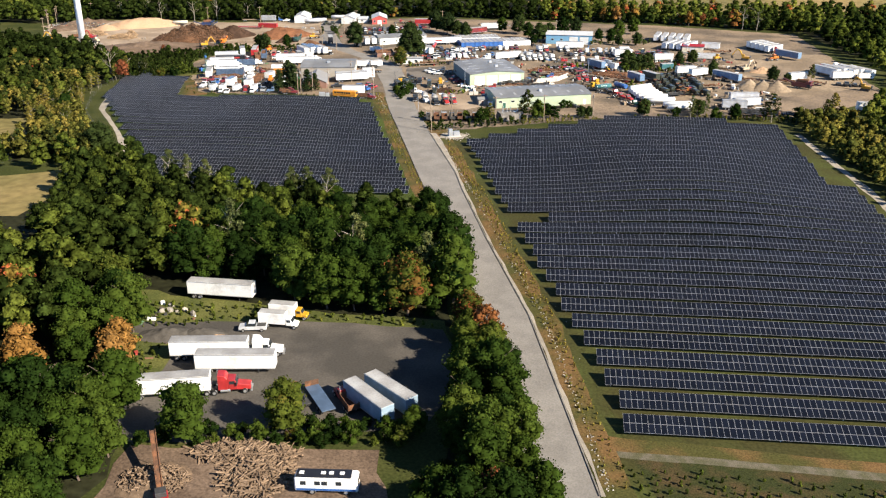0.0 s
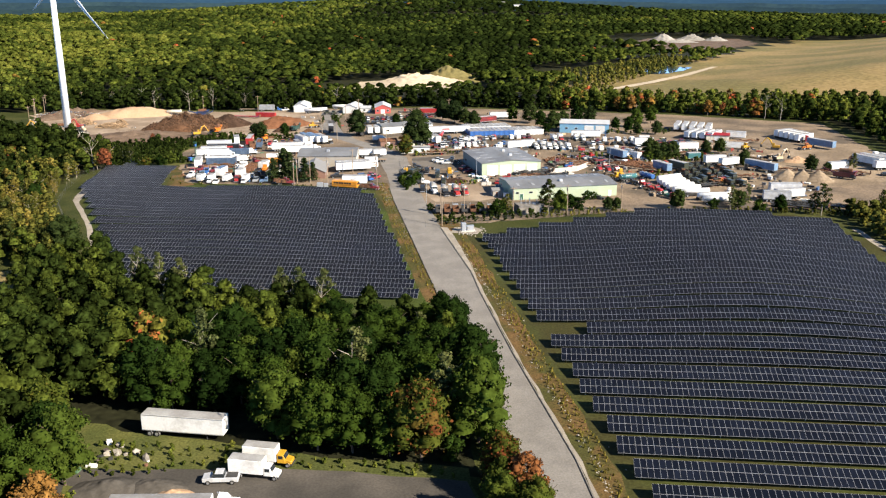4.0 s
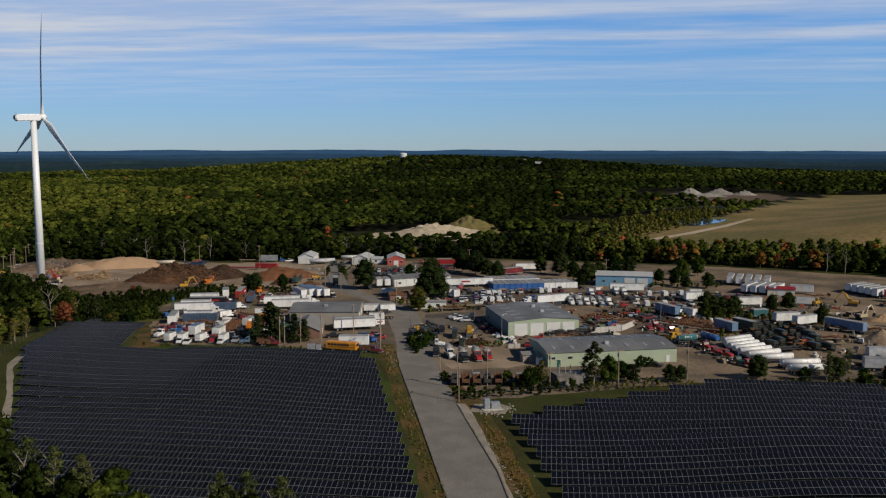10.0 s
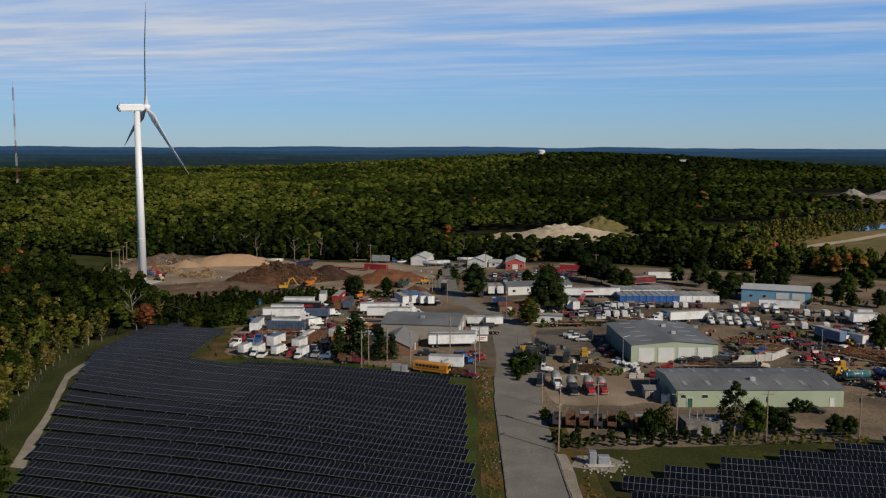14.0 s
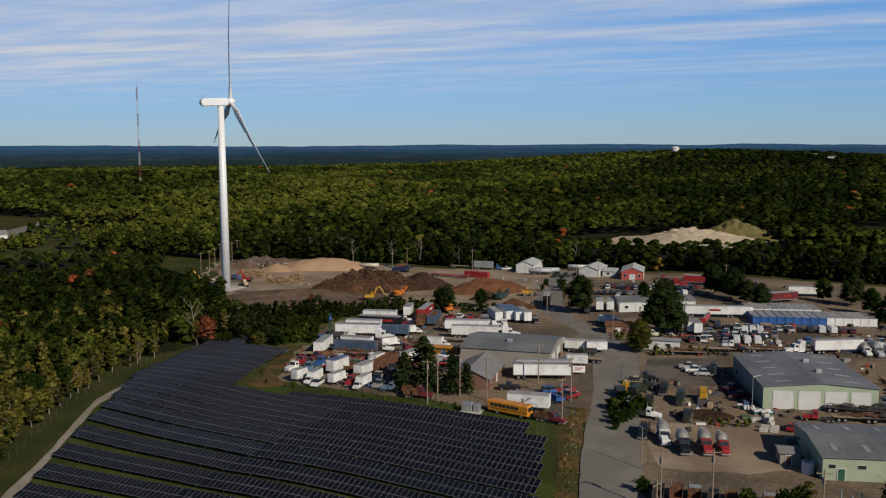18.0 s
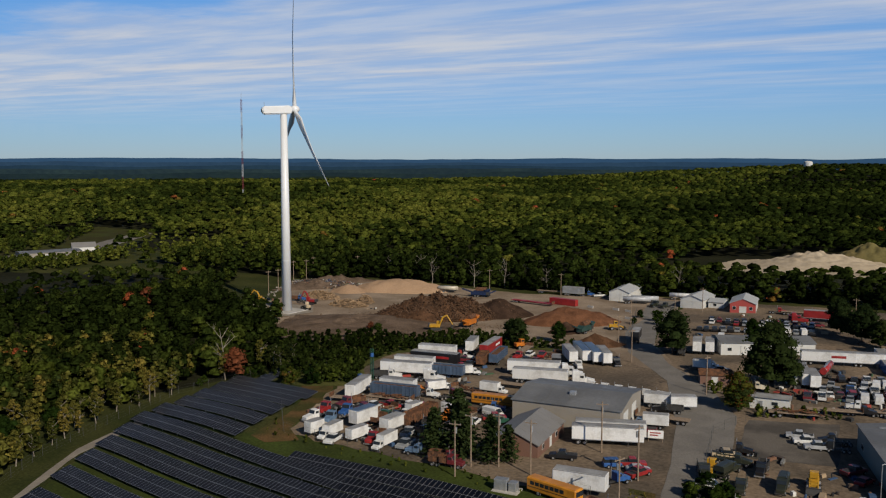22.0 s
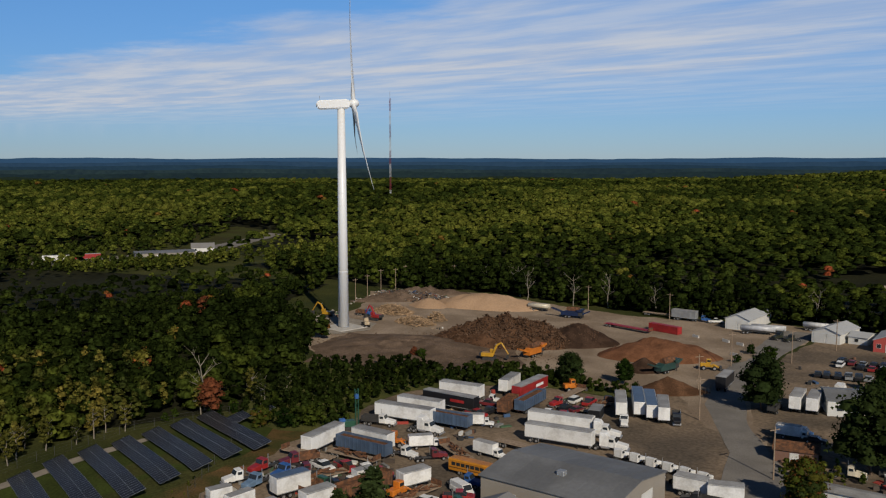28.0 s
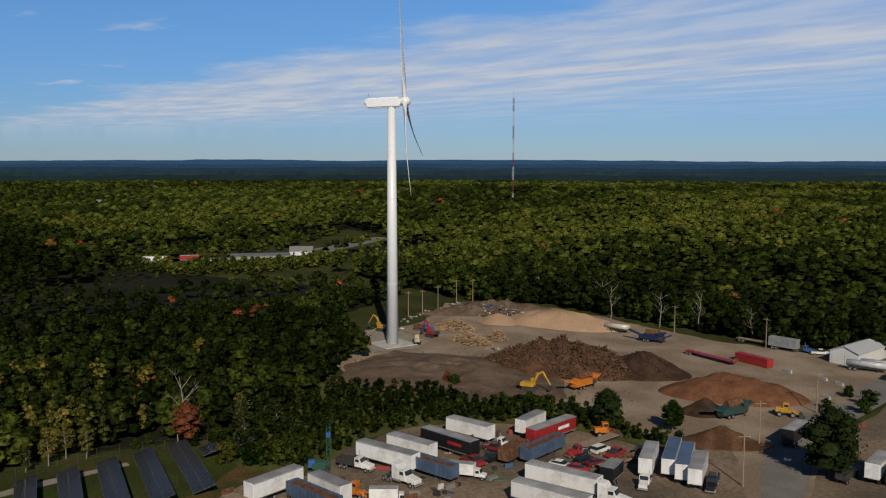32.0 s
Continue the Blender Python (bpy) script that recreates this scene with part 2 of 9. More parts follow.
M["ground"] = material("ground", (0.050, 0.052, 0.016), 0.95, coords="World", scale=0.05, fine=40, vary=0.35, second=(0.030, 0.036, 0.010), bump=0.5)
# litter darkened below its own tone: shade between the trees put into colour
M["shaded_forest_floor"] = material("shaded_forest_floor", (0.020, 0.021, 0.010), 0.95, coords="World", scale=0.02, fine=30, vary=0.4, bump=0.5)
M["field_grass"] = material("field_grass", (0.044, 0.050, 0.014), 0.95, coords="World", scale=0.07, fine=30, vary=0.3, second=(0.036, 0.034, 0.012), bump=0.4)
M["rough_grass"] = material("rough_grass", (0.085, 0.086, 0.026), 0.95, coords="World", scale=0.12, fine=20, vary=0.35, second=(0.052, 0.060, 0.018), bump=0.6)
M["meadow_grass"] = material("meadow_grass", (0.045, 0.061, 0.013), 0.95, coords="World", scale=0.07, fine=30, vary=0.3, second=(0.032, 0.042, 0.010), bump=0.4)
M["dry_grass"] = material("dry_grass", (0.112, 0.066, 0.027), 0.95, coords="World", scale=0.12, fine=25, vary=0.35, second=(0.050, 0.048, 0.015), bump=0.6)
M["hill_grass"] = material("hill_grass", (0.20, 0.145, 0.065), 0.95, coords="World", scale=0.012, fine=25, vary=0.25, second=(0.125, 0.105, 0.042), bump=0.3)
M["asphalt"] = material("asphalt", (0.180, 0.167, 0.151), 0.9, coords="World", scale=0.16, fine=22, vary=0.16, second=(0.150, 0.139, 0.126), bump=0.15)
M["old_concrete"] = material("old_concrete", (0.20, 0.185, 0.165), 0.9, scale=0.6, fine=15, vary=0.25, second=(0.12, 0.11, 0.10), bump=0.3)
M["kerb_asphalt"] = material("kerb_asphalt", (0.165, 0.152, 0.136), 0.9, coords="World", scale=0.5, fine=20, vary=0.3, second=(0.105, 0.096, 0.086), bump=0.3)
M["patched_asphalt"] = material("patched_asphalt", (0.128, 0.113, 0.097), 0.9, coords="World", scale=0.14, fine=30, vary=0.18, second=(0.074, 0.066, 0.058), bump=0.15)
M["lot_asphalt"] = material("lot_asphalt", (0.085, 0.076, 0.066), 0.9, coords="World", scale=0.08, fine=30, vary=0.16, second=(0.050, 0.046, 0.041), bump=0.2)
M["yard_dirt"] = material("yard_dirt", (0.186, 0.140, 0.098), 0.95, coords="World", scale=0.045, fine=28, vary=0.28, second=(0.092, 0.074, 0.056), bump=0.4, patch=(0.38, 0.60))
M["pile_ground"] = material("pile_ground", (0.275, 0.215, 0.158), 0.95, coords="World", scale=0.06, fine=40, vary=0.2, second=(0.185, 0.140, 0.100), bump=0.5)
M["track_gravel"] = material("track_gravel", (0.105, 0.092, 0.068), 0.95, coords="World", scale=0.5, fine=16, vary=0.3, second=(0.070, 0.066, 0.038), bump=0.5)
M["weeds"] = material("weeds", (0.052, 0.037, 0.017), 0.95, coords="World", scale=0.25, fine=16, vary=0.45, second=(0.026, 0.030, 0.010), bump=0.9)
M["gravel"] = material("gravel", (0.26, 0.23, 0.19), 0.95, coords="World", scale=0.3, fine=20, vary=0.2, bump=0.5)
M["sand"] = material("sand", (0.34, 0.225, 0.14), 0.95, coords="World", scale=0.08, fine=25, vary=0.15, bump=0.4)
M["spoil_grey"] = material("spoil_grey", (0.24, 0.22, 0.195), 0.95, coords="World", scale=0.02, fine=20, vary=0.25, bump=0.4)
M["pale_dirt"] = material("pale_dirt", (0.235, 0.180, 0.125), 0.95, coords="World", scale=0.05, fine=25, vary=0.25, second=(0.15, 0.115, 0.08), bump=0.4)
M["pit_sand"] = material("pit_sand", (0.40, 0.33, 0.24), 0.95, coords="World", scale=0.02, fine=20, vary=0.15, bump=0.4)
M["mulch"] = material("mulch", (0.095, 0.050, 0.028), 0.95, coords="World", scale=0.3, fine=14, vary=0.4, bump=0.8)
M["dark_mulch"] = material("dark_mulch", (0.052, 0.031, 0.021), 0.95, coords="World", scale=0.3, fine=14, vary=0.4, bump=0.8)
M["red_mulch"] = material("red_mulch", (0.15, 0.068, 0.036), 0.95, coords="World", scale=0.3, fine=14, vary=0.3, bump=0.8)
M["rubble_dirt"] = material("rubble_dirt", (0.130, 0.092, 0.066), 0.95, coords="World", scale=0.15, fine=18, vary=0.35, bump=0.8)
M["water"] = material("water", (0.03, 0.06, 0.10), 0.08, vary=0.1, scale=0.05, bump=0.05)


def junk_material():
    """Odds and ends, each in a colour of its own."""
    m = material("junk", (0.2, 0.2, 0.2), 0.8, vary=0.2, scale=2, bump=0.2)
    nt = m.node_tree
    ramp = nt.nodes.new("ShaderNodeValToRGB")
    ramp.color_ramp.interpolation = "CONSTANT"
    e = ramp.color_ramp.elements
    e[0].position, e[0].color = 0.0, (0.02, 0.02, 0.02, 1)
    e[1].position, e[1].color = 0.92, (0.55, 0.55, 0.53, 1)
    for p, c in ((0.3, (0.06, 0.045, 0.035)), (0.48, (0.14, 0.07, 0.04)), (0.62, (0.16, 0.16, 0.155)), (0.74, (0.30, 0.22, 0.14)), (0.82, (0.03, 0.07, 0.15)), (0.86, (0.25, 0.03, 0.02)), (0.89, (0.05, 0.10, 0.05))):
        e.new(p).color = (*c, 1)
    nt.links.new(nt.nodes.new("ShaderNodeNewGeometry").outputs["Random Per Island"], ramp.inputs[0])
    nt.links.new(ramp.outputs[0], nt.nodes["Principled BSDF"].inputs["Base Color"])
    return m


M["junk"] = junk_material()


def panel_material():
    """Dark blue-black glass over cells, slightly different from panel to panel."""
    m = material("solar_glass", (0.0046, 0.0062, 0.0112), 0.34, vary=0.2, scale=0.4, obj=0.25, island=0.25, bump=0.0, spec=0.13)
    return m


M["cell"] = panel_material()
M["panel_frame"] = material("panel_frame", (0.315, 0.32, 0.335), 0.5, 0.3, vary=0.1, bump=0)
M["galvanised"] = material("galvanised", (0.45, 0.46, 0.47), 0.5, 0.7, vary=0.15, scale=2, bump=0.05)
M["fence_wire"] = material("fence_wire", (0.09, 0.09, 0.088), 0.6, 0.4, vary=0.1, bump=0)
M["white_paint"] = material("white_paint", (0.62, 0.62, 0.61), 0.45, vary=0.07, scale=0.4, fine=8, second=(0.46, 0.45, 0.43), bump=0.02, obj=0.08, patch=(0.3, 0.5))
M["trailer_roof"] = material("trailer_roof", (0.27, 0.27, 0.265), 0.6, vary=0.12, scale=0.3, fine=10, second=(0.20, 0.195, 0.19), bump=0.03, obj=0.2)
M["grey_roof"] = material("grey_roof", (0.152, 0.155, 0.158), 0.6, 0.05, vary=0.10, scale=0.12, fine=12, second=(0.112, 0.114, 0.116), bump=0.05)
M["skylight"] = material("skylight", (0.24, 0.245, 0.25), 0.5, vary=0.1, scale=0.6, bump=0.02)
M["concrete"] = material("concrete", (0.42, 0.40, 0.37), 0.9, scale=0.4, vary=0.15, bump=0.2)
M["tyre"] = material("tyre", (0.022, 0.022, 0.022), 0.9, scale=3, vary=0.2, bump=0.1)
M["rim"] = material("rim", (0.45, 0.45, 0.46), 0.4, 0.7, scale=3, vary=0.15, bump=0)
M["chassis"] = material("chassis", (0.035, 0.034, 0.033), 0.7, scale=1, vary=0.3, bump=0.1)
M["window_glass"] = material("window_glass", (0.02, 0.025, 0.03), 0.22, vary=0.1, scale=1, bump=0, spec=0.4)
M["rust"] = material("rust", (0.16, 0.075, 0.04), 0.9, scale=1.2, vary=0.35, second=(0.08, 0.045, 0.03), bump=0.3)
M["wood_pole"] = material("wood_pole", (0.27, 0.205, 0.15), 0.9, scale=2, vary=0.25, bump=0.3)
M["pale_timber"] = material("pale_timber", (0.33, 0.225, 0.135), 0.9, scale=1.5, vary=0.3, island=0.35, bump=0.3)
M["log_wood"] = material("log_wood", (0.175, 0.122, 0.082), 0.9, scale=1.5, vary=0.3, island=0.35, bump=0.3)
M["stump_wood"] = material("stump_wood", (0.088, 0.052, 0.033), 0.95, scale=1, vary=0.3, island=0.55, bump=0.4)
M["stone"] = material("stone", (0.27, 0.245, 0.21), 0.9, scale=1, vary=0.25, island=0.35, bump=0.3)
for key, col in dict(red=(0.30, 0.022, 0.022), blue=(0.03, 0.10, 0.30), sky_blue=(0.12, 0.19, 0.29), pale_blue=(0.19, 0.26, 0.33), drum_grey=(0.23, 0.222, 0.21), yellow=(0.46, 0.25, 0.02), bus_paint=(0.50, 0.20, 0.018), black=(0.012, 0.012, 0.014),
                     green=(0.022, 0.085, 0.055), dark_green=(0.030, 0.034, 0.022), silver=(0.42, 0.43, 0.45), orange=(0.55, 0.17, 0.02), tan=(0.45, 0.36, 0.24), navy=(0.012, 0.025, 0.075), machine_teal=(0.022, 0.055, 0.050),
                     teal=(0.035, 0.12, 0.13), faded_blue=(0.065, 0.098, 0.155), maroon=(0.14, 0.02, 0.025), grey_paint=(0.25, 0.26, 0.27), cream=(0.60, 0.54, 0.42)).items():
    M[key] = material(key, col, 0.4, vary=0.1, scale=0.6, bump=0.02, obj=0.12, second=tuple(c * 0.75 for c in col))
for key, col in dict(green_siding=(0.29, 0.34, 0.24), slate_siding=(0.15, 0.185, 0.18), beige_siding=(0.25, 0.225, 0.19), white_siding=(0.52, 0.52, 0.50),
                     blue_siding=(0.12, 0.26, 0.38), red_siding=(0.36, 0.06, 0.05), pale_roof=(0.36, 0.37, 0.38), brown_siding=(0.16, 0.085, 0.06), shingle=(0.17, 0.165, 0.16)).items():
    M[key] = material(key, col, 0.65, vary=0.08, scale=0.25, fine=20, bump=0.08)

# ---------------------------------------------------------------- mesh helpers


def part(name, bm, mat, parent=None, label="", m=None):
    """One mesh object from a bmesh, under parent."""
    me = bpy.data.meshes.new(name)
    bm.to_mesh(me)
    bm.free()
    me.materials.append(M[mat] if isinstance(mat, str) else mat)
    ob = new(name, me)
    if parent is not None:
        ob.parent = parent
    if m is not None:
        ob.matrix_basis = m
    if label:
        ob["label"] = label
    return ob


def sheet(name, verts, faces, mat, parent=None, tint=None, smooth=False):
    """One mesh object from arrays of corners and faces (all faces with the same count of corners)."""
    verts, faces = np.asarray(verts, np.float32), np.asarray(faces, np.int32)
    me = bpy.data.meshes.new(name)
    k = faces.shape[1]
    me.vertices.add(len(verts)); me.loops.add(faces.size); me.polygons.add(len(faces))
    me.vertices.foreach_set("co", verts.ravel())
    me.loops.foreach_set("vertex_index", faces.ravel())
    me.polygons.foreach_set("loop_start", np.arange(0, faces.size, k, dtype=np.int32))
    me.polygons.foreach_set("use_smooth", np.full(len(faces), smooth))
    me.update(calc_edges=True)
    if tint is not None:
        me.attributes.new("tint", "FLOAT", "POINT").data.foreach_set("value", np.asarray(tint, np.float32))
    me.materials.append(M[mat] if isinstance(mat, str) else mat)
    ob = new(name, me)
    if parent is not None:
        ob.parent = parent
    return ob


def empty(name, m=None):
    ob = new(name)
    if m is not None:
        ob.matrix_basis = m
    return ob


def box(bm, x0, x1, y0, y1, z0, z1, bevel=0.0):
    """Adds a box, with softened edges where bevel is given."""
    g = bmesh.ops.create_cube(bm, size=1, matrix=Matrix.Translation(((x0 + x1) / 2, (y0 + y1) / 2, (z0 + z1) / 2)) @ Matrix.Diagonal((x1 - x0, y1 - y0, z1 - z0, 1)))
    if bevel:
        edges = list({e for v in g["verts"] for e in v.link_edges})
        bmesh.ops.bevel(bm, geom=edges, offset=bevel, segments=1, affect="EDGES")
    return bm


def B(*a, **k):
    return box(bmesh.new(), *a, **k)


def tube(bm, a, b, r0, r1=None, seg=8):
    """Adds a round bar from a to b."""
    a, b = Vector(a), Vector(b)
    d = b - a
    q = d.to_track_quat("Z", "Y").to_matrix().to_4x4()
    bmesh.ops.create_cone(bm, cap_ends=True, segments=seg, radius1=r0, radius2=r0 if r1 is None else r1, depth=d.length, matrix=Matrix.Translation((a + b) / 2) @ q)
    return bm


def T(*a, **k):
    return tube(bmesh.new(), *a, **k)


def prism(bm, profile, y0, y1):
    """Adds a solid with the given x-z outline, from y0 to y1."""
    a = [bm.verts.new((x, y0, z)) for x, z in profile]
    b = [bm.verts.new((x, y1, z)) for x, z in profile]
    bm.faces.new(a); bm.faces.new(b[::-1])
    k = len(profile)
    for i in range(k):
        bm.faces.new((a[i], b[i], b[(i + 1) % k], a[(i + 1) % k])[::-1])
    bmesh.ops.recalc_face_normals(bm, faces=bm.faces[:])
    return bm


def S(x):
    x = min(max(x, 0.0), 1.0)
    return x * x * (3 - 2 * x)


def Sa(x):
    x = np.clip(x, 0.0, 1.0)
    return x * x * (3 - 2 * x)


def height(x, y):
    """The lie of the land; takes numbers or arrays."""
    x, y = np.asarray(x, float), np.asarray(y, float)
    z = 2 - 2 * Sa((y - x - 330) / 320) * Sa((-x - 40) / 80)
    # the solar fields swell gently
    z = z + 4.0 * np.exp(-((x - 62) / 36) ** 2 - ((y - 175) / 48) ** 2) + 2.0 * np.exp(-((x + 85) / 30) ** 2 - ((y - 235) / 35) ** 2)
    z = z - 0.9 * Sa((-x - 140) / 40) * Sa((y - 170) / 40) * Sa((345 - y) / 30) * Sa((x + 230) / 40)
    z = z + 0.7 * np.exp(-((x + 138) / 22) ** 2 - ((y - 290) / 24) ** 2)
    # low country beyond the yards, and the wooded hill with the tank
    far = np.hypot(x, y)
    out = Sa((far - 700) / 900)
    z = z - 6 * out
    z = z + 42 * np.exp(-((x + 300) / 560) ** 2 - ((y - 2420) / 420) ** 2)
    z = z + 22 * np.exp(-((x + 760) / 330) ** 2 - ((y - 900) / 300) ** 2)
    # capped landfill hill
    z = z + 25 * Sa((x - 62 - 0.5 * (y - 632)) / 300) * Sa((y - 550) / 140) * Sa((1700 - y) / 300)
    return z


def hz(x, y):
    return float(height(x, y))


def drape(name, poly, mat, lift=0.05, step=12.0, rag=0.0, seed=1, kind="structure", label="", category=""):
    """A thin sheet with the given outline that follows the land."""
    rng = random.Random(seed)
    pts = []
    k = len(poly)
    for i in range(k):
        a, b = Vector(poly[i]), Vector(poly[(i + 1) % k])
        m = max(1, int((b - a).length / 5)) if rag else 1
        for j in range(m):
            p = a.lerp(b, j / m)
            if rag and j:
                p = p + Vector((rng.uniform(-rag, rag), rng.uniform(-rag, rag)))
            pts.append(p)
    bm = bmesh.new()
    bm.faces.new([bm.verts.new((p.x, p.y, 0)) for p in pts])
    xs, ys = [p.x for p in pts], [p.y for p in pts]
    for lo, hi, axis in ((min(xs), max(xs), (1, 0, 0)), (min(ys), max(ys), (0, 1, 0))):
        c = math.ceil(lo / step) * step
        while c < hi:
            co = Vector(axis) * c
            bmesh.ops.bisect_plane(bm, geom=bm.verts[:] + bm.edges[:] + bm.faces[:], plane_co=co, plane_no=Vector(axis))
            c += step
    for v in bm.verts:
        v.co.z = hz(v.co.x, v.co.y) + lift
    bmesh.ops.recalc_face_normals(bm, faces=bm.faces[:])
    if sum(f.normal.z for f in bm.faces) < 0:
        bmesh.ops.reverse_faces(bm, faces=bm.faces[:])
    ob = part(name, bm, mat)
    return tagged(ob, label, category or name.split("_")[0], kind=kind)


# ---------------------------------------------------------------- ground


def spaced(lo, hi, dense_lo, dense_hi, fine, ratio=1.12):
    mid = list(np.arange(dense_lo, dense_hi + fine, fine))
    up, s = [mid[-1]], fine
    while up[-1] < hi:
        s *= ratio; up.append(up[-1] + s)
    dn, s = [mid[0]], fine
    while dn[-1] > lo:
        s *= ratio; dn.append(dn[-1] - s)
    return np.array(dn[:0:-1] + mid + up[1:])


def build_ground():
    xs, ys = spaced(-4600, 3600, -320, 200, 6), spaced(-900, 4700, -20, 620, 6)
    X, Y = np.meshgrid(xs, ys)
    Z = height(X, Y)
    nx, ny = len(xs), len(ys)
    i = np.arange(nx * ny).reshape(ny, nx)
    F = np.stack([i[:-1, :-1], i[:-1, 1:], i[1:, 1:], i[1:, :-1]], -1).reshape(-1, 4)
    ob = sheet("ground", np.stack([X, Y, Z], -1).reshape(-1, 3), F, "ground", smooth=True)
    tagged(ob, "rough green grass and woodland floor reaching the horizon", "ground", kind="structure")
    me = ob.data
    me.materials.append(M["shaded_forest_floor"]); me.materials.append(M["hill_grass"])
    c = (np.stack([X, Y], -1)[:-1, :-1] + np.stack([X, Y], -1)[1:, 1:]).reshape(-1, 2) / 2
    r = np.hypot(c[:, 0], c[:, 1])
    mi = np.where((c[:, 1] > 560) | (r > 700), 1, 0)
    hill = (c[:, 0] > 22 + 0.5 * (c[:, 1] - 632)) & (c[:, 1] > 556) & (c[:, 1] < 1400) & (c[:, 0] < 1000)
    mi[hill] = 2
    me.polygons.foreach_set("material_index", mi.astype(np.int32))


build_ground()


def backdrop_ridges():
    """Ridges with painted blue haze that close the horizon, far beyond everything else."""
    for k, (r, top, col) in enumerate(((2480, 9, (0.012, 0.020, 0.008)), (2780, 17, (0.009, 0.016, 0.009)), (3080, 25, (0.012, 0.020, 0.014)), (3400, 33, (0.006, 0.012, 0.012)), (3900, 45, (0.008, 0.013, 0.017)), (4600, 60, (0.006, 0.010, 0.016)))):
        m = material("hazed_ridge", col, 0.95, spec=0.0, coords="World", scale=0.006, fine=10, vary=0.3, bump=0)
        pb = m.node_tree.nodes["Principled BSDF"]  # blue haze of the air painted in: bluer base, glow rising with distance
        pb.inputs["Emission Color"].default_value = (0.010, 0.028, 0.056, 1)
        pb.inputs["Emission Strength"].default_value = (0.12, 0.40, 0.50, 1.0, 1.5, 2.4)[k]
        V, n = [], 420
        for i in range(n + 1):
            a = radians(-60 + 175 * i / n)
            h = top + (8 if k < 4 else 6) * noise.noise(Vector((i * 0.07, k * 9.1, 0))) + 3 * noise.noise(Vector((i * 0.3, k * 5.1, 3))) + 1.2 * noise.noise(Vector((i * 1.3, k * 2.1, 8)))
            for rr, z in ((r, -12), (r + 60, h), (r + 240, h - 4), (r + 300, -12)):
                V.append((-rr * math.sin(a), 60 + rr * math.cos(a), z))
        F = [(4 * i + j, 4 * i + j + 1, 4 * i + j + 5, 4 * i + j + 4) for i in range(n) for j in range(3)]
        tagged(sheet("backdrop", V, F, m), "wooded ridges on the horizon with blue haze painted in", "hills", kind="structure")


backdrop_ridges()

# ---------------------------------------------------------------- road, yards and tracks
ROAD_L = [(44, -130), (26, -30), (15.6, 21.5), (4.4, 80), (-15.8, 161), (-28.5, 210), (-42, 261), (-51.5, 306), (-60, 336), (-73.6, 371), (-96, 402), (-109, 434), (-117, 468), (-126, 512)]
ROAD_R = [(56, -130), (37, -30), (26.1, 22.6), (15.3, 81), (4.2, 123.6), (-4.9, 162), (-8.3, 178.6), (-16.9, 209), (-21.4, 225), (-31, 262), (-39, 300), (-49, 346), (-61, 368), (-80, 392), (-92, 415), (-103, 450), (-108, 475), (-113, 515)]
drape("yard", [(-128, 281), (-38, 281), (-45, 306), (-54, 338), (-68, 372), (-88, 402), (-98, 418), (-106, 414), (-110, 396), (-140, 392), (-160, 368), (-152, 338), (-140, 308)], "yard_dirt", 0.05, rag=1.0, seed=2,
      label="bare tan dirt yard full of parked trucks")
drape("yard", [(-20, 227), (40, 252), (118, 262), (165, 300), (170, 470), (90, 500), (-60, 520), (-110, 520), (-106, 470), (-92, 412), (-70, 374), (-54, 345), (-45, 302), (-36, 262), (-24, 226)], "yard_dirt", 0.05, rag=1.0, seed=3,
      label="wide tan dirt industrial yard with worn wheel tracks")
drape("pile_yard", [(-208, 372), (-168, 372), (-120, 400), (-106, 410), (-116, 445), (-122, 470), (-128, 520), (-176, 500), (-218, 500), (-262, 500), (-300, 470), (-268, 436), (-262, 408), (-250, 388)], "pile_ground", 0.06, rag=1.5, seed=4,
      label="grey gravel storage yard under heaps of mulch and sand", category="yard")
drape("dirt_bank", [(-222, 380), (-205, 362), (-178, 366), (-150, 398), (-176, 424), (-206, 420), (-232, 402)], "rubble_dirt", 0.12, rag=1.5, seed=5, label="brown stony dirt slope with scattered weeds", category="ground")
drape("lot_grass", [(-72, 86), (-26, 78), (-2, 77), (2, 62), (-2, 73), (-26, 74), (-44, 72.5), (-53, 60), (-56, 45), (-60, 50), (-66, 68)], "rough_grass", 0.05, rag=0.8, seed=84, label="bright weedy grass round the truck lot", category="grass")
drape("lot", [(-66, 70), (-44, 72.5), (-26, 74), (-2, 73), (3, 62), (-1, 40), (-10, 36), (-34, 31), (-50, 29), (-55, 40)], "lot_asphalt", 0.06, rag=0.8, seed=6, label="patchy worn asphalt truck lot with dark tar repairs", category="lot")
drape("wood_yard", [(-48, 29), (-34, 29), (-8, 31), (-4, 16), (-10, -10), (-52, -10), (-48, 12)], "rubble_dirt", 0.05, rag=1.0, seed=7, label="brown churned dirt yard with cut logs", category="yard")
drape("verge", [(a[0] + 0.4, a[1]) for a in ROAD_R[1:10]] + [(-13, 226), (-5, 205), (14, 118), (30, 40), (33, 28), (46, -30)], "field_grass", 0.04, rag=0.6, seed=8, label="short green grass verge", category="verge")
drape("verge", [(a[0] + 0.4, a[1]) for a in ROAD_R[1:10]] + [(-14.5, 226), (-9.4, 205), (0.8, 162), (20.6, 82), (31.6, 23), (42, -30)], "dry_grass", 0.06, rag=0.6, seed=81, label="dry rusty grass verge with loose stones", category="verge")
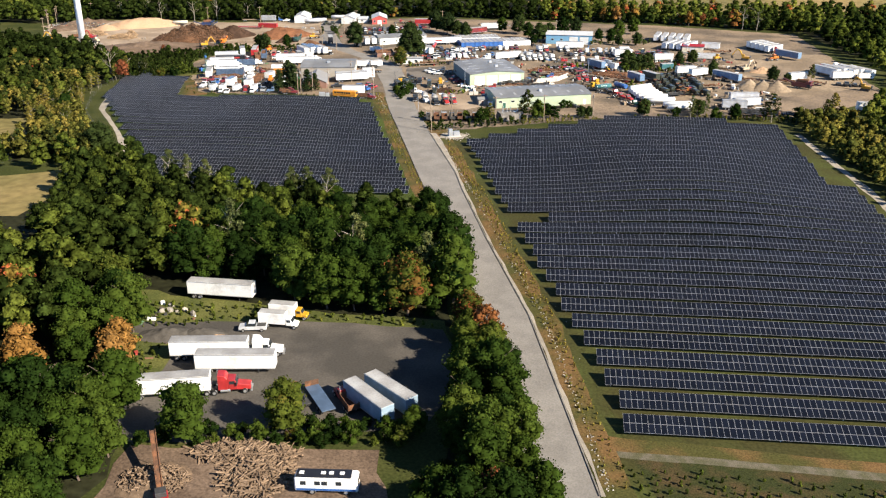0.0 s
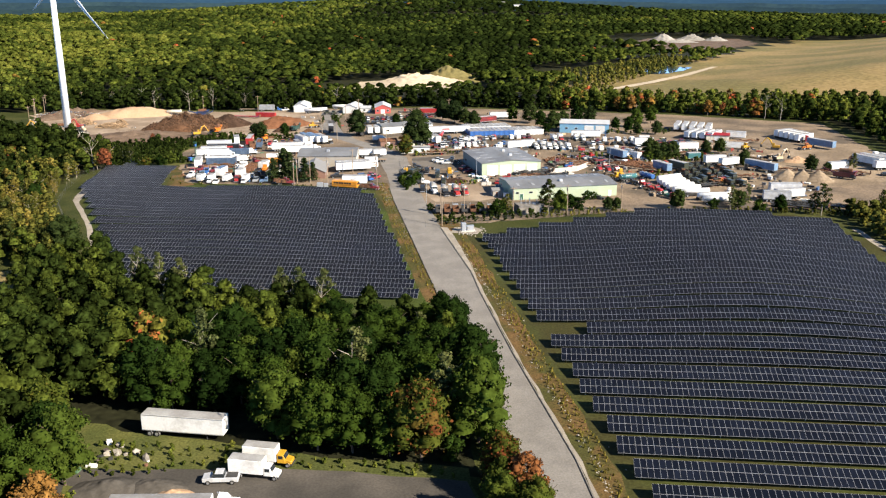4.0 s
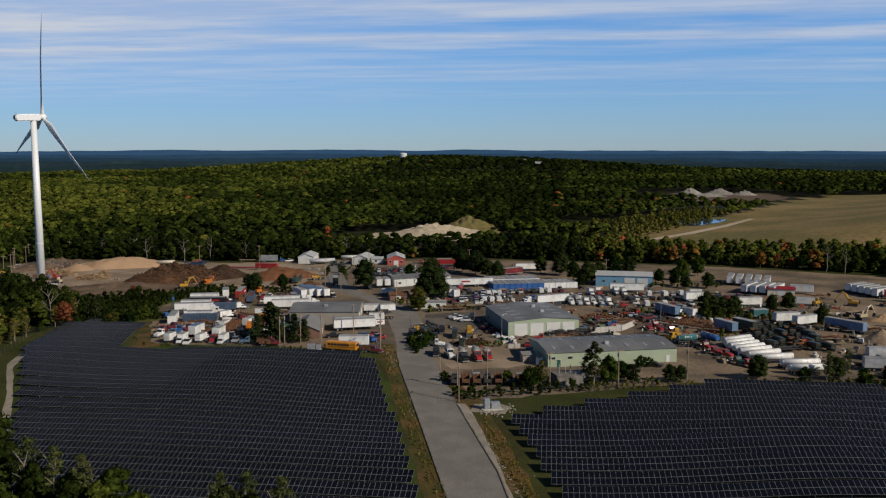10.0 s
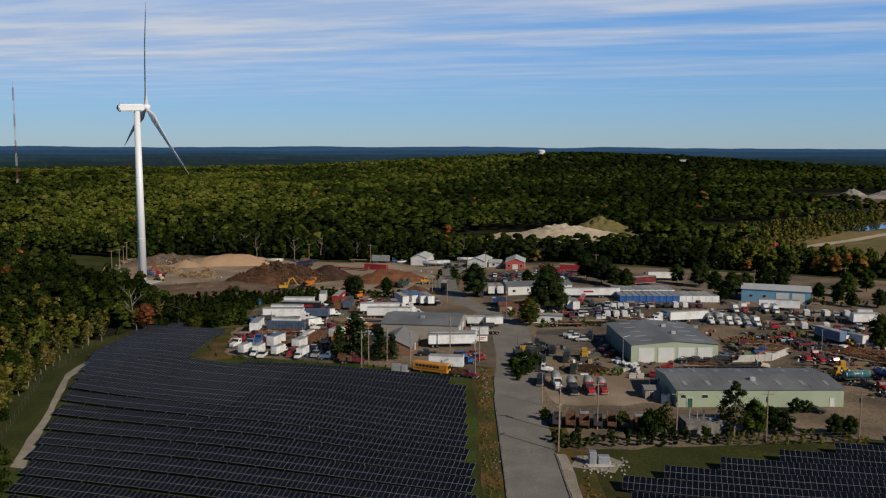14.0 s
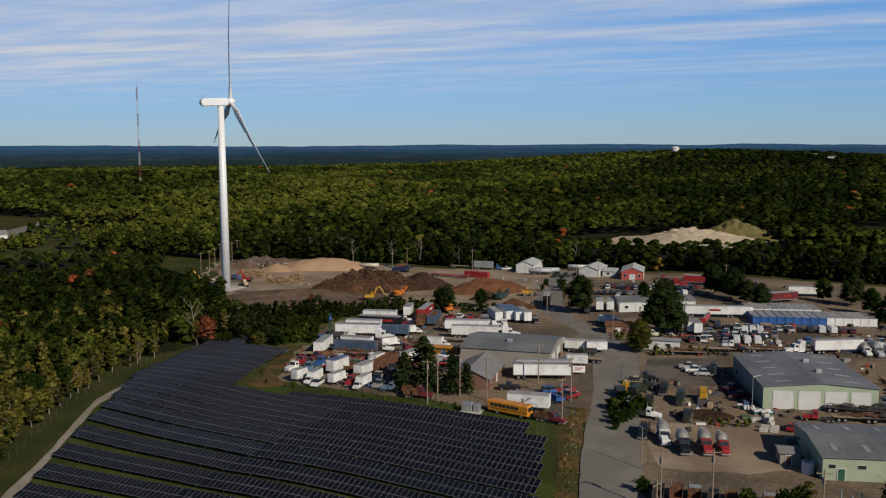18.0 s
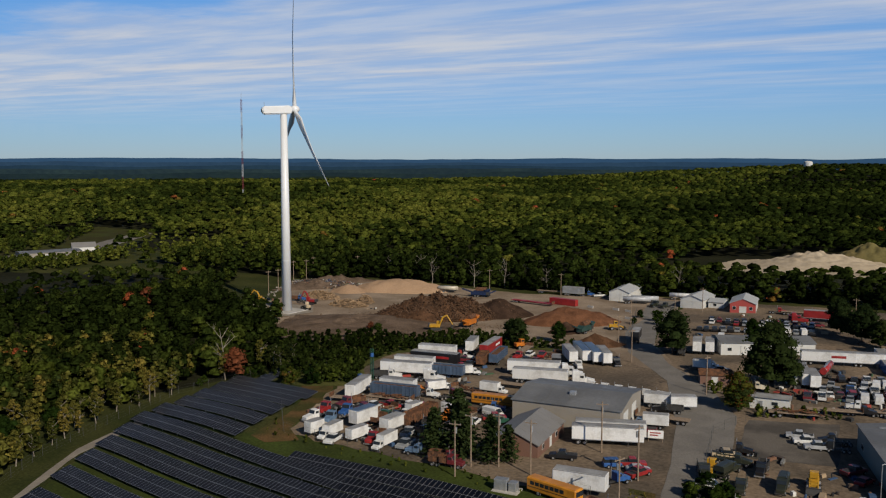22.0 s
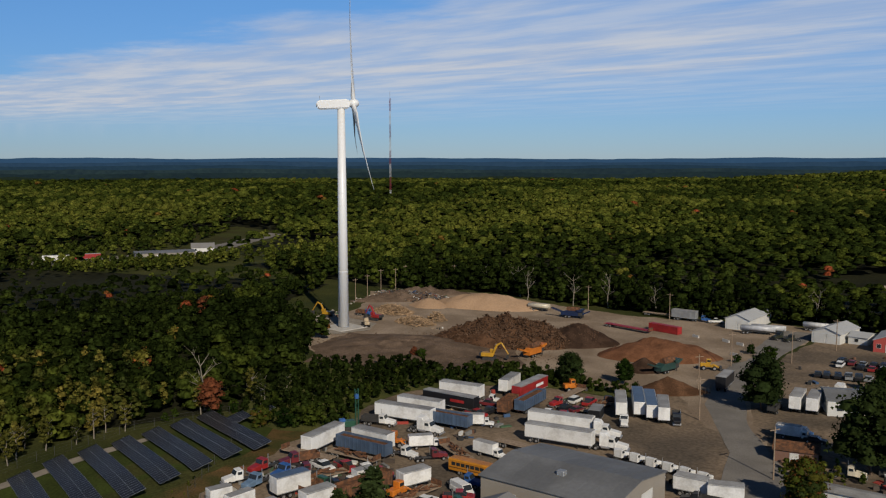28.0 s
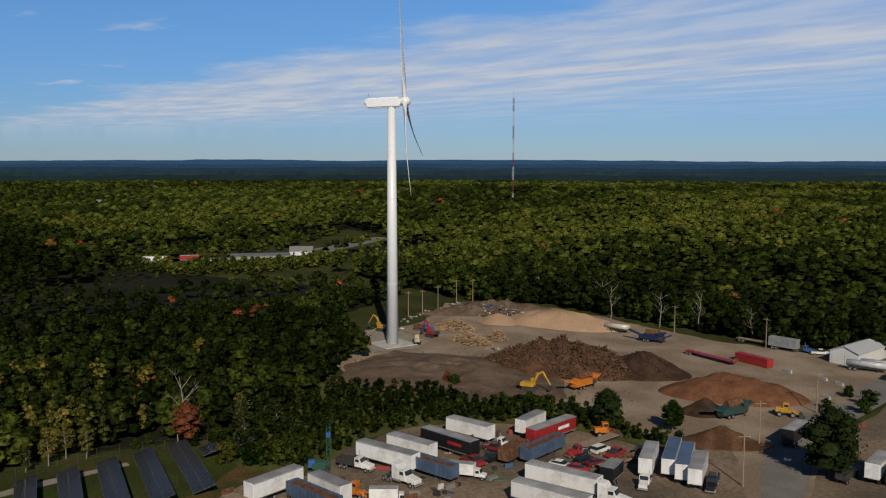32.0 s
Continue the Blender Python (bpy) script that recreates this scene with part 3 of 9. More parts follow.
# dark litter sheets paint the shade under the trees over lit grass
drape("wood_floor", [(-70, 84), (-24, 77.5), (0, 76), (9, 58), (17, 18), (1, 14), (3, 40), (4, 62), (-1, 78), (-12, 142), (-90, 150), (-110, 175), (-130, 165), (-150, 60), (-130, -20), (-54, -15), (-48, 20), (-50, 30), (-60, 50), (-72, 74)], "shaded_forest_floor", 0.04, rag=1.0, seed=82, label="leaf litter with the trees' shade put into its dark colour", category="ground")
drape("wood_floor", [(-182, 296), (-176, 322), (-168, 344), (-206, 358), (-232, 392), (-262, 400), (-300, 420), (-330, 470), (-520, 380), (-420, 250), (-340, 190), (-210, 178), (-150, 178), (-166, 222), (-182, 252), (-192, 280)], "shaded_forest_floor", 0.04, rag=1.0, seed=83, label="leaf litter with the trees' shade put into its dark colour", category="ground")
drape("wood_floor", [(-420, 482), (-300, 482), (-268, 507), (-180, 510), (-128, 528), (-60, 530), (40, 516), (96, 510), (177, 480), (180, 402), (240, 425), (290, 520), (270, 548), (50, 556), (20, 610), (-420, 620)], "shaded_forest_floor", 0.04, rag=1.0, seed=85, label="leaf litter with the trees' shade put into its dark colour", category="ground")
drape("lot_weeds", [(-64, 66), (-55, 64), (-52, 52), (-53, 44), (-57, 46), (-60, 54)], "rough_grass", 0.075, rag=1.2, seed=104, label="weedy grass creeping over the lot's edge", category="grass")
drape("thicket_floor", [(-171, 317), (-195, 338), (-206, 362), (-182, 370), (-164, 386), (-154, 373), (-156, 352), (-148, 336), (-141, 325), (-152, 317)], "rough_grass", 0.14, rag=1.5, seed=101, label="rough green grass under the thicket", category="grass")
drape("thicket_floor", [(-156, 373), (-166, 386), (-149, 404), (-124, 399), (-110, 402), (-117, 392), (-140, 387), (-150, 376)], "rough_grass", 0.15, rag=1.5, seed=102, label="rough green grass under the thicket", category="grass")
drape("shoulder", [(-70, 380), (-84, 402), (-96, 424), (-106, 456), (-113, 522), (-134, 522), (-126, 470), (-116, 436), (-104, 404), (-86, 384)], "pile_ground", 0.085, rag=1.0, seed=103, label="bare dirt shoulder beside the road's far end", category="ground")
drape("verge", [(-36, 250), (-42.5, 262), (-51.8, 284), (-57, 284), (-45, 252), (-19.5, 160), (-16.5, 163)], "field_grass", 0.035, rag=0.5, seed=9, label="rough green grass strip beside the road", category="verge")
drape("verge", [(-13.6, 154), (-28.0, 208), (-42.3, 261), (-49, 290), (-54.0, 290), (-47.0, 261), (-32.6, 208), (-17.6, 154)], "dry_grass", 0.055, rag=0.7, seed=86, label="dry brown grass strip beside the road", category="verge")
drape("road", ROAD_L + ROAD_R[::-1], "asphalt", 0.10, rag=0.25, seed=10, label="worn pale grey asphalt road with cracked edges", category="road")
drape("shoulder", [(a[0] + 0.2, a[1]) for a in ROAD_R[2:9]] + [(a[0] + (0.9 if a[1] < 200 else 2.2), a[1]) for a in ROAD_R[8:1:-1]], "gravel", 0.075, rag=0.3, seed=104, label="pale dusty gravel strip outside the kerb", category="shoulder")


def kerb(line, label):
    """A low asphalt kerb with sloping sides along a road edge."""
    bm, last = bmesh.new(), None
    for (x0, y0), (x1, y1) in zip(line, line[1:]):
        d = Vector((x1 - x0, y1 - y0))
        n = Vector((-d.y, d.x)).normalized()
        k = max(1, int(d.length / 4))
        for i in range(k + (line[-1] == (x1, y1))):
            x, y = x0 + d.x * i / k, y0 + d.y * i / k
            ring = [bm.verts.new((x + n.x * u, y + n.y * u, hz(x, y) + h)) for u, h in ((-0.17, -0.05), (-0.12, 0.24), (0.12, 0.25), (0.19, -0.05))]
            if last:
                for a in range(3):
                    bm.faces.new((last[a], last[a + 1], ring[a + 1], ring[a]))
            last = ring
    bmesh.ops.recalc_face_normals(bm, faces=bm.faces[:])
    return tagged(part("kerb", bm, "kerb_asphalt"), label, "kerb", kind="structure")


kerb(ROAD_R[2:9], "low worn grey asphalt kerb along the road")
kerb(ROAD_L[3:7], "low worn grey asphalt kerb along the road")
drape("road", [(-36, 262), (-30.5, 266), (28, 262), (60, 266), (118, 280), (118, 272), (40, 252), (-25, 243)], "yard_dirt", 0.07, rag=0.4, seed=11, label="packed dirt lane between the yards", category="road")
drape("track", [(-119.5, 188), (-139, 222), (-158.5, 252), (-168, 280), (-171, 300), (-168.5, 300), (-164.5, 280), (-155, 250), (-136, 220), (-116, 188)], "gravel", 0.05, rag=0.3, seed=12, label="pale gravel service track curving round the solar field", category="track")
drape("track", [(110, 120), (112, 160), (110, 200), (108.5, 235), (111, 235), (112.5, 200), (114.8, 160), (113, 120)], "gravel", 0.05, rag=0.3, seed=13, label="pale gravel service track beside the solar field", category="track")
drape("dry_strip", [(27, 38.6), (44, 37.2), (70, 35.2), (110, 32.5), (110, 30), (70, 31.6), (48, 32.8), (27, 33.4)], "dry_grass", 0.042, rag=0.5, seed=87, label="thin dry brown grass before the solar rows", category="grass")
drape("weeds", [(24.5, 33), (48, 32.2), (70, 31), (112, 28.6), (112, -20), (38, -30), (30, 8)], "weeds", 0.038, rag=0.5, seed=88, label="rough brown and olive weeds below the track", category="weeds")
drape("track", [(26, 34.6), (31, 34.2), (48, 33.6), (70, 32.4), (110, 29.8), (110, 27.8), (70, 30.5), (47, 31.8), (31, 32.5), (25.5, 33.2)], "track_gravel", 0.055, rag=0.2, seed=14, label="narrow worn gravel track along the front solar row", category="track")
drape("field", [(-10, 208), (33, 30), (112, 28), (112, 240), (95, 252), (38, 248)], "field_grass", 0.03, rag=0.5, seed=15, label="mown green grass under the solar rows", category="grass")
drape("field", [(-14, 145), (-98, 145), (-121, 192), (-166, 275), (-172, 320), (-136, 318), (-120, 283), (-57, 283), (-42, 248)], "meadow_grass", 0.03, rag=0.5, seed=16, label="mown green grass under the solar rows", category="grass")

# ---------------------------------------------------------------- solar rows
PITCH, TILT, SLANT = 7.36, radians(16), 4.06


def panel_mesh():
    """One framed panel, 1 m wide and 2 m up the slope, lying flat with its lower left corner at the origin."""
    bm = bmesh.new()
    box(bm, 0.01, 0.99, 0.01, 1.99, -0.04, 0.0)
    q = [bm.verts.new(c) for c in ((0.033, 0.033, 0.004), (0.967, 0.033, 0.004), (0.967, 1.967, 0.004), (0.033, 1.967, 0.004))]
    bm.faces.new(q)
    me = bpy.data.meshes.new("panel")
    bm.to_mesh(me); bm.free()
    me.materials.append(M["panel_frame"]); me.materials.append(M["cell"])
    me.polygons[len(me.polygons) - 1].material_index = 1
    return me


PANEL = panel_mesh()
PV = np.array([v.co[:] for v in PANEL.vertices])
PF = [tuple(p.vertices) for p in PANEL.polygons]
POST = bpy.data.meshes.new("post")
_bm = T((0, 0, -0.3), (0, 0, 1.0), 0.07, seg=6)
_bm.to_mesh(POST); _bm.free()
POST.materials.append(M["galvanised"])


def swing(x, bend):
    """How far a row that swings north at its west end has left its line."""
    return 0.19 * bend * max(0.0, -95 - x)


def solar_row(x0, x1, y, single, group, bend=0.0):
    """A long tilted table of panels, two deep, that follows the land; its low edge faces the sun side."""
    n = max(2, int(x1 - x0))
    row = empty("solar_row", Matrix.Translation((x0, y, hz(x0, y))))
    tagged(row, "long tilted row of dark blue framed solar panels on galvanised posts", "solar panels", group)
    cy, sy = math.cos(TILT), math.sin(TILT)
    off = [swing(x0 + i, bend) for i in range(n + 1)]
    zs = [hz(x0 + i + 0.5, y + off[i] + 1.8) - hz(x0, y) for i in range(n + 1)]
    mats = []
    for i in range(n):
        slope = math.atan2(zs[i + 1] - zs[i], 1.0)
        turn = math.atan2(off[i + 1] - off[i], 1.0)
        for j in range(2):
            mats.append(Matrix.Translation((i, off[i], zs[i] + 0.85)) @ Matrix.Rotation(turn, 4, "Z") @ Matrix.Rotation(-slope, 4, "Y") @ Matrix.Translation((0, j * 2.03 * cy, j * 2.03 * sy)) @ Matrix.Rotation(TILT, 4, "X"))
    if single:
        for m in mats:
            ob = new("panel", PANEL)
            ob.parent, ob.matrix_basis = row, m
    else:
        Ms = np.array([np.array(m) for m in mats])
        V = (np.einsum("nij,kj->nki", Ms[:, :3, :3], PV) + Ms[:, None, :3, 3]).reshape(-1, 3)
        F = (np.array(PF)[None] + (np.arange(len(mats)) * len(PV))[:, None, None]).reshape(-1, 4)
        ob = sheet("panel", V, F, "panel_frame", row)
        ob.data.materials.append(M["cell"])
        mi = np.zeros((len(mats), len(PF)), np.int32); mi[:, -1] = 1
        ob.data.polygons.foreach_set("material_index", mi.ravel())
        ob["kind"] = "stuff"
    rails = bmesh.new()
    for k in (0.9, 2.9):
        for i in range(0, n, 6):
            e = min(i + 6, n)
            tube(rails, (i, off[i] + k * cy, zs[i] + 0.72 + k * sy), (e, off[e] + k * cy, zs[e] + 0.72 + k * sy), 0.05, seg=4)
    part("rail", rails, "galvanised", row)["kind"] = "stuff"
    if not single:
        bm = bmesh.new()
        for i in range(1, n, 6):
            for k, top in ((0.9, 1.0), (2.9, 1.5)):
                tube(bm, (i, off[i] + k * cy, zs[i] - 0.3), (i, off[i] + k * cy, zs[i] + top), 0.07, seg=5)
        part("post", bm, "galvanised", row)["kind"] = "stuff"
        return row
    for i in range(1, n, 12):
        for k, top in ((0.9, 0.0), (2.9, 0.55)):
            p = new("post", POST)
            p.parent = row
            p.matrix_basis = Matrix.Translation((i, off[i] + k * cy, zs[i])) @ Matrix.Diagonal((1, 1, 1 + top, 1))
    return row


def right_span(y):
    x0 = 31.5 - max(0, y - 46) * 0.232
    if 130 < y < 139:
        x0 = 20.5
    if y > 211:
        x0 = -6 + (y - 211) * 1.45
    x1 = 108 if y < 164 else 101 + (y - 164) * 0.05
    if y > 238:
        x1 = 96 - (y - 238) * 1.2
    return math.floor(x0), math.floor(x1)


for i in range(29):
    y = 38.6 + i * PITCH
    a, b = right_span(y)
    if b - a > 4:
        solar_row(a, b, y, i < 3, "solar rows east of the road")


def left_span(y, bend):
    """West and east end of a row west of the road."""
    x0 = -140.0
    for _ in range(12):
        at = y + swing(x0, bend)
        x0 = -95 - max(0, at - 152) * 0.59 if at < 274 else -166 - (at - 274) * 0.24
    x1 = -18 - (y - 150) * 0.285
    if y > 262:
        x1 = -133.6 - (y - 265) * 0.25
    return math.floor(x0), math.floor(x1)


G = "solar rows west of the road"
for i in range(-4, 16):
    y = 184 + i * PITCH
    bend = S((y - 195) / 38)
    a, b = left_span(y, bend)
    solar_row(a, b, y, y > 264, G, bend)
    if i == 11:
        solar_row(-114, -55, y, False, G)
solar_row(-169, -163, 300.0, True, G, 1.0)
solar_row(-171, -165, 307.4, True, G, 1.0)

# ---------------------------------------------------------------- wind turbine


def wind_turbine():
    at = Vector((-240.5, 406.5, hz(-240.5, 406.5)))
    t = tagged(empty("wind_turbine", Matrix.Translation(at)), "tall white three-bladed wind turbine on a tapered steel tower", "wind turbine")
    bm = bmesh.new()
    bmesh.ops.create_cone(bm, cap_ends=True, segments=40, radius1=1.95, radius2=1.3, depth=78, matrix=Matrix.Translation((0, 0, 39.4)))
    for f in bm.faces:
        f.smooth = len(f.verts) == 4
    part("tower", bm, "turbine_white", t)
    for z in (20.5, 48.5):
        bm = bmesh.new()
        r = 1.95 - 0.65 * z / 78 + 0.015
        bmesh.ops.create_cone(bm, cap_ends=False, segments=40, radius1=r, radius2=r, depth=0.25, matrix=Matrix.Translation((0, 0, z)))
        part("flange_ring", bm, "turbine_white", t)
    part("foundation", B(-6, 6, -6, 6, -0.3, 0.35, bevel=0.1), "concrete", t, "pale square concrete foundation pad")
    part("door", B(-0.5, 0.5, -1.98, -1.86, 0.6, 2.9, bevel=0.03), "grey_paint", t, "grey steel tower door")
    yaw = math.atan2(0.80, 0.60)  # the rotor's axis
    head = Matrix.Translation((0, 0, 79.6)) @ Matrix.Rotation(yaw, 4, "Z") @ Matrix.Rotation(radians(-4), 4, "Y")
    bm = bmesh.new()
    prism(bm, [(-8.6, 0.2), (-8.0, -1.3), (2.6, -1.6), (3.0, -0.9), (3.0, 1.2), (2.4, 1.7), (-7.9, 1.9), (-8.6, 1.2)], -1.6, 1.6)
    bmesh.ops.bevel(bm, geom=bm.edges[:], offset=0.35, segments=2, affect="EDGES")
    nac = part("nacelle", bm, "turbine_white", t, m=head)
    part("vent", B(-8.68, -8.5, -0.9, 0.9, -0.3, 0.9), "black", nac, "dark rear cooling vent")
    part("mast", T((-7.3, 0.4, 1.8), (-7.3, 0.4, 3.4), 0.06), "grey_paint", nac)
    hub = Matrix.Translation((4.4, 0, 0.1))
    bm = bmesh.new()
    bmesh.ops.create_uvsphere(bm, u_segments=20, v_segments=12, radius=1.6, matrix=Matrix.Diagonal((1.25, 1, 1, 1)))
    for f in bm.faces:
        f.smooth = True
    hubob = part("hub", bm, "turbine_white", t, m=head @ hub)
    secs = [(1.0, 0.85, 0.85, 0, 0), (3.0, 0.9, 0.8, 8, 0), (8.5, 1.9, 0.42, 14, 0.1), (16, 1.45, 0.30, 9, 0.3), (28, 0.95, 0.19, 4, 0.8), (40, 0.55, 0.10, 1, 1.7), (47.5, 0.16, 0.03, 0, 2.3)]
    bm = bmesh.new()
    rings = []
    for z, c, th, tw, bend in secs:
        ring = []
        for k in range(14):
            a = 2 * math.pi * k / 14
            u, v = math.cos(a) * c + 0.35 * (c - 0.85 if z > 3 else 0), math.sin(a) * th * (1 if z < 4 else 0.8 + 0.4 * math.cos(a))
            cs, sn = math.cos(radians(tw)), math.sin(radians(tw))
            ring.append(bm.verts.new((v * cs + u * sn + bend, u * cs - v * sn, z)))
        rings.append(ring)
    for r0, r1 in zip(rings, rings[1:]):
        for k in range(14):
            bm.faces.new((r0[k], r0[(k + 1) % 14], r1[(k + 1) % 14], r1[k])).smooth = True
    bm.faces.new(rings[-1])
    bmesh.ops.recalc_face_normals(bm, faces=bm.faces[:])
    me = None
    for k in range(3):
        m = head @ hub @ Matrix.Rotation(radians(8 + 120 * k), 4, "X")
        if me is None:
            ob = part("blade", bm, "turbine_white", t, m=m); me = ob.data
        else:
            ob = new("blade", me); ob.parent, ob.matrix_basis = t, m
    return t


M["turbine_white"] = material("turbine_white", (0.64, 0.65, 0.66), 0.4, vary=0.03, scale=0.1, bump=0.0)
wind_turbine()

# ---------------------------------------------------------------- trees


def dome(rng, c, r, n_a=6, rings=3, flat=0.85):
    """Corners and triangles of one uneven rounded lobe of foliage, in two or three rings."""
    V = []
    for j, u in enumerate((-0.15, 0.42, 0.82) if rings == 3 else (-0.1, 0.6)):
        k = math.sqrt(1 - u * u)
        for i in range(n_a):
            a = 2 * math.pi * (i + 0.5 * (j % 2)) / n_a
            q = r * rng.uniform(0.80, 1.18)
            V.append((c[0] + q * k * math.cos(a), c[1] + q * k * math.sin(a), c[2] + q * u * flat))
    m = rings
    F = []
    for j in range(m - 1):
        for i in range(n_a):
            p, q = j * n_a + i, j * n_a + (i + 1) % n_a
            F += [(p, q, q + n_a), (p, q + n_a, p + n_a)]
    V.append((c[0] + rng.uniform(-0.2, 0.2) * r, c[1] + rng.uniform(-0.2, 0.2) * r, c[2] + r * flat * rng.uniform(0.95, 1.1)))
    F += [((m - 1) * n_a + i, (m - 1) * n_a + (i + 1) % n_a, len(V) - 1) for i in range(n_a)]
    return V, F


def puff_arrays(rng, h, w, lobes, leaves, size, base=0.1, lite=False, spread=0.62, lobe=(0.15, 0.26), core=0.9):
    """A crown of rounded lobes with loose leaf clumps over them, as triangles."""
    V, F = [], []
    spots = []
    for i in range(lobes):
        u = (i + rng.uniform(0.1, 0.9)) / lobes
        z = base + (1 - base) * (0.10 + 0.74 * (u ** 0.45 if lite else u))
        env = math.sin(math.pi * min(1, max(0.06, (z - base) / (1 - base) * 0.80 + 0.20))) ** 0.7
        a, r = i * 2.4 + rng.uniform(-0.6, 0.6), math.sqrt(rng.uniform(0.08, 1)) * spread * env
        if u > 0.85:
            r *= 0.35
        spots.append(((r * math.cos(a) * w / 2, r * math.sin(a) * w / 2, z * h), w * rng.uniform(*lobe) * (0.75 + 0.4 * env)))
    for c, r in spots:
        v, f = dome(rng, c, r * core, 5 if lite else 6, 2 if lite else 3, 0.66 if lite else 0.85)
        F += [tuple(k + len(V) for k in t) for t in f]
        V += v
    V, F = np.array(V), np.array(F)
    if leaves:
        nr = np.random.RandomState(rng.randrange(1 << 30))
        L = np.array([(*c, r) for c, r in spots])
        pick = nr.randint(0, len(L), leaves)
        d = nr.normal(size=(leaves, 3)); d[:, 2] = np.abs(d[:, 2]) - 0.15; d /= np.linalg.norm(d, axis=1)[:, None]
        c = L[pick, :3] + d * (L[pick, 3] * (0.80 + 0.42 * nr.rand(leaves)))[:, None] * np.array([1, 1, 0.88])
        nrm = d + 0.7 * nr.normal(size=(leaves, 3)); nrm /= np.linalg.norm(nrm, axis=1)[:, None]
        t1 = np.cross(nrm, nr.normal(size=(leaves, 3))); t1 /= np.linalg.norm(t1, axis=1)[:, None] + 1e-9
        t2 = np.cross(nrm, t1)
        k = size * (0.6 + 0.8 * nr.rand(leaves))[:, None]
        Q = np.stack([c - t1 * k * 0.5, c - t2 * k * 0.36 + nrm * k * 0.2, c + t1 * k * 0.5, c + t2 * k * 0.36 + nrm * k * 0.2], 1).reshape(-1, 3)
        i = np.arange(leaves)[:, None] * 4 + len(V)
        F = np.concatenate([F, np.concatenate([i + [0, 1, 2], i + [0, 2, 3]])])
        V = np.concatenate([V, Q])
    return V, F


def trunk_mesh(rng, h, r, bare=0.0):
    """A tapered, slightly bent trunk with limbs."""
    bm = bmesh.new()
    p, pts = Vector((0, 0, -0.3)), [Vector((0, 0, -0.3))]
    for k in range(5):
        p = p + Vector((rng.uniform(-0.04, 0.04) * h, rng.uniform(-0.04, 0.04) * h, h * 0.17))
        pts.append(p.copy())
    for k in range(5):
        tube(bm, pts[k], pts[k + 1], r * (1 - 0.16 * k), r * (1 - 0.16 * (k + 1)), seg=6)
    for k in range(7):
        a = rng.uniform(0, 2 * math.pi)
        s = pts[rng.randrange(2, 5)]
        e = s + Vector((math.cos(a), math.sin(a), rng.uniform(0.5, 1.2))) * h * rng.uniform(0.14, 0.24)
        tube(bm, s, e, r * 0.4, r * 0.12, seg=5)
        if bare:
            for _ in range(3):
                f = s.lerp(e, rng.uniform(0.4, 1))
                tube(bm, f, f + Vector((rng.uniform(-1, 1), rng.uniform(-1, 1), rng.uniform(0.3, 1.2))) * h * 0.11, r * 0.16, r * 0.04, seg=4)
    return bm


def tree_proto(kind, seed):
    """One tree of a kind: trunk and crown under an Empty at its base."""
    rng = random.Random(seed)
    spec = dict(
        broad=(14.0, 10.5, 2300, 0.50, 46, 0.08, "leaves", "bark", "leafy green broadleaf tree with a full rounded crown"),
        tall=(16.5, 6.0, 1200, 0.46, 26, 0.12, "poplar_leaves", "pale_bark", "tall slender green poplar with a loose open crown"),
        birch=(12.0, 5.6, 760, 0.48, 20, 0.12, "birch_leaves", "pale_bark", "thin yellow-green birch with a pale bare trunk"),
        shrub=(4.6, 5.0, 460, 0.42, 13, 0.02, "leaves", "bark", "dense green shrub with an uneven outline"),
        red=(11.0, 8.0, 900, 0.52, 26, 0.15, "red_leaves", "bark", "broadleaf tree turned rusty red for autumn"),
        oak=(13.0, 11.0, 2200, 0.52, 44, 0.06, "dark_leaves", "bark", "dark green oak with a broad dense crown"),
        orange=(10.5, 8.0, 900, 0.52, 26, 0.12, "orange_leaves", "bark", "broadleaf tree turned orange for autumn"),
    )[kind]
    h, w, leaves, size, lumps, base, leafmat, bark, label = spec
    t = tagged(empty("shrub" if kind == "shrub" else "tree"), label, "shrub" if kind == "shrub" else "tree")
    part("trunk", trunk_mesh(rng, h * 0.92, 0.013 * h + 0.05), bark, t)
    loose = kind in ("tall", "birch")
    V, F = puff_arrays(rng, h, w, lumps, leaves, size, base, spread=0.72, lobe=(0.09, 0.16) if loose else (0.10, 0.19), core=0.62 if loose else 0.78)
    sheet("crown", V, F, leafmat, t, smooth=True)
    return t


def pine_proto(seed):
    """A dark conifer with whorls of drooping boughs."""
    q = random.Random(seed)
    t = tagged(empty("pine_tree"), "tall dark green pine with ragged layered boughs", "tree")
    part("trunk", T((0, 0, -0.3), (0, 0, 13.2), 0.24, 0.04, seg=7), "bark", t)
    nr = np.random.RandomState(seed)
    V = []
    for k in range(17):
        z = 1.6 + k * 0.72
        reach = 5.6 * (1 - z / 14.8) ** 0.8 + 0.3
        for b in range(13):
            a = q.uniform(0, 6.28)
            l = reach * q.uniform(0.6, 1.1)
            for j in range(6):
                f = (j + 0.7) / 6
                c = np.array([math.cos(a) * l * f, math.sin(a) * l * f, z - 0.25 * f * l + 0.15 * f * f * l]) + nr.normal(size=3) * 0.16
                d1, d2 = nr.normal(size=3), nr.normal(size=3)
                d1[2] *= 0.4; d2[2] *= 0.4
                d1 *= 0.62 / np.linalg.norm(d1); d2 *= 0.44 / np.linalg.norm(d2)
                V += [c - d1, c - d2 + [0, 0, 0.08], c + d1, c + d2 + [0, 0, 0.08]]
    V = np.array(V)
    sheet("crown", V, np.arange(len(V)).reshape(-1, 4), "pine_needles", t)
    return t


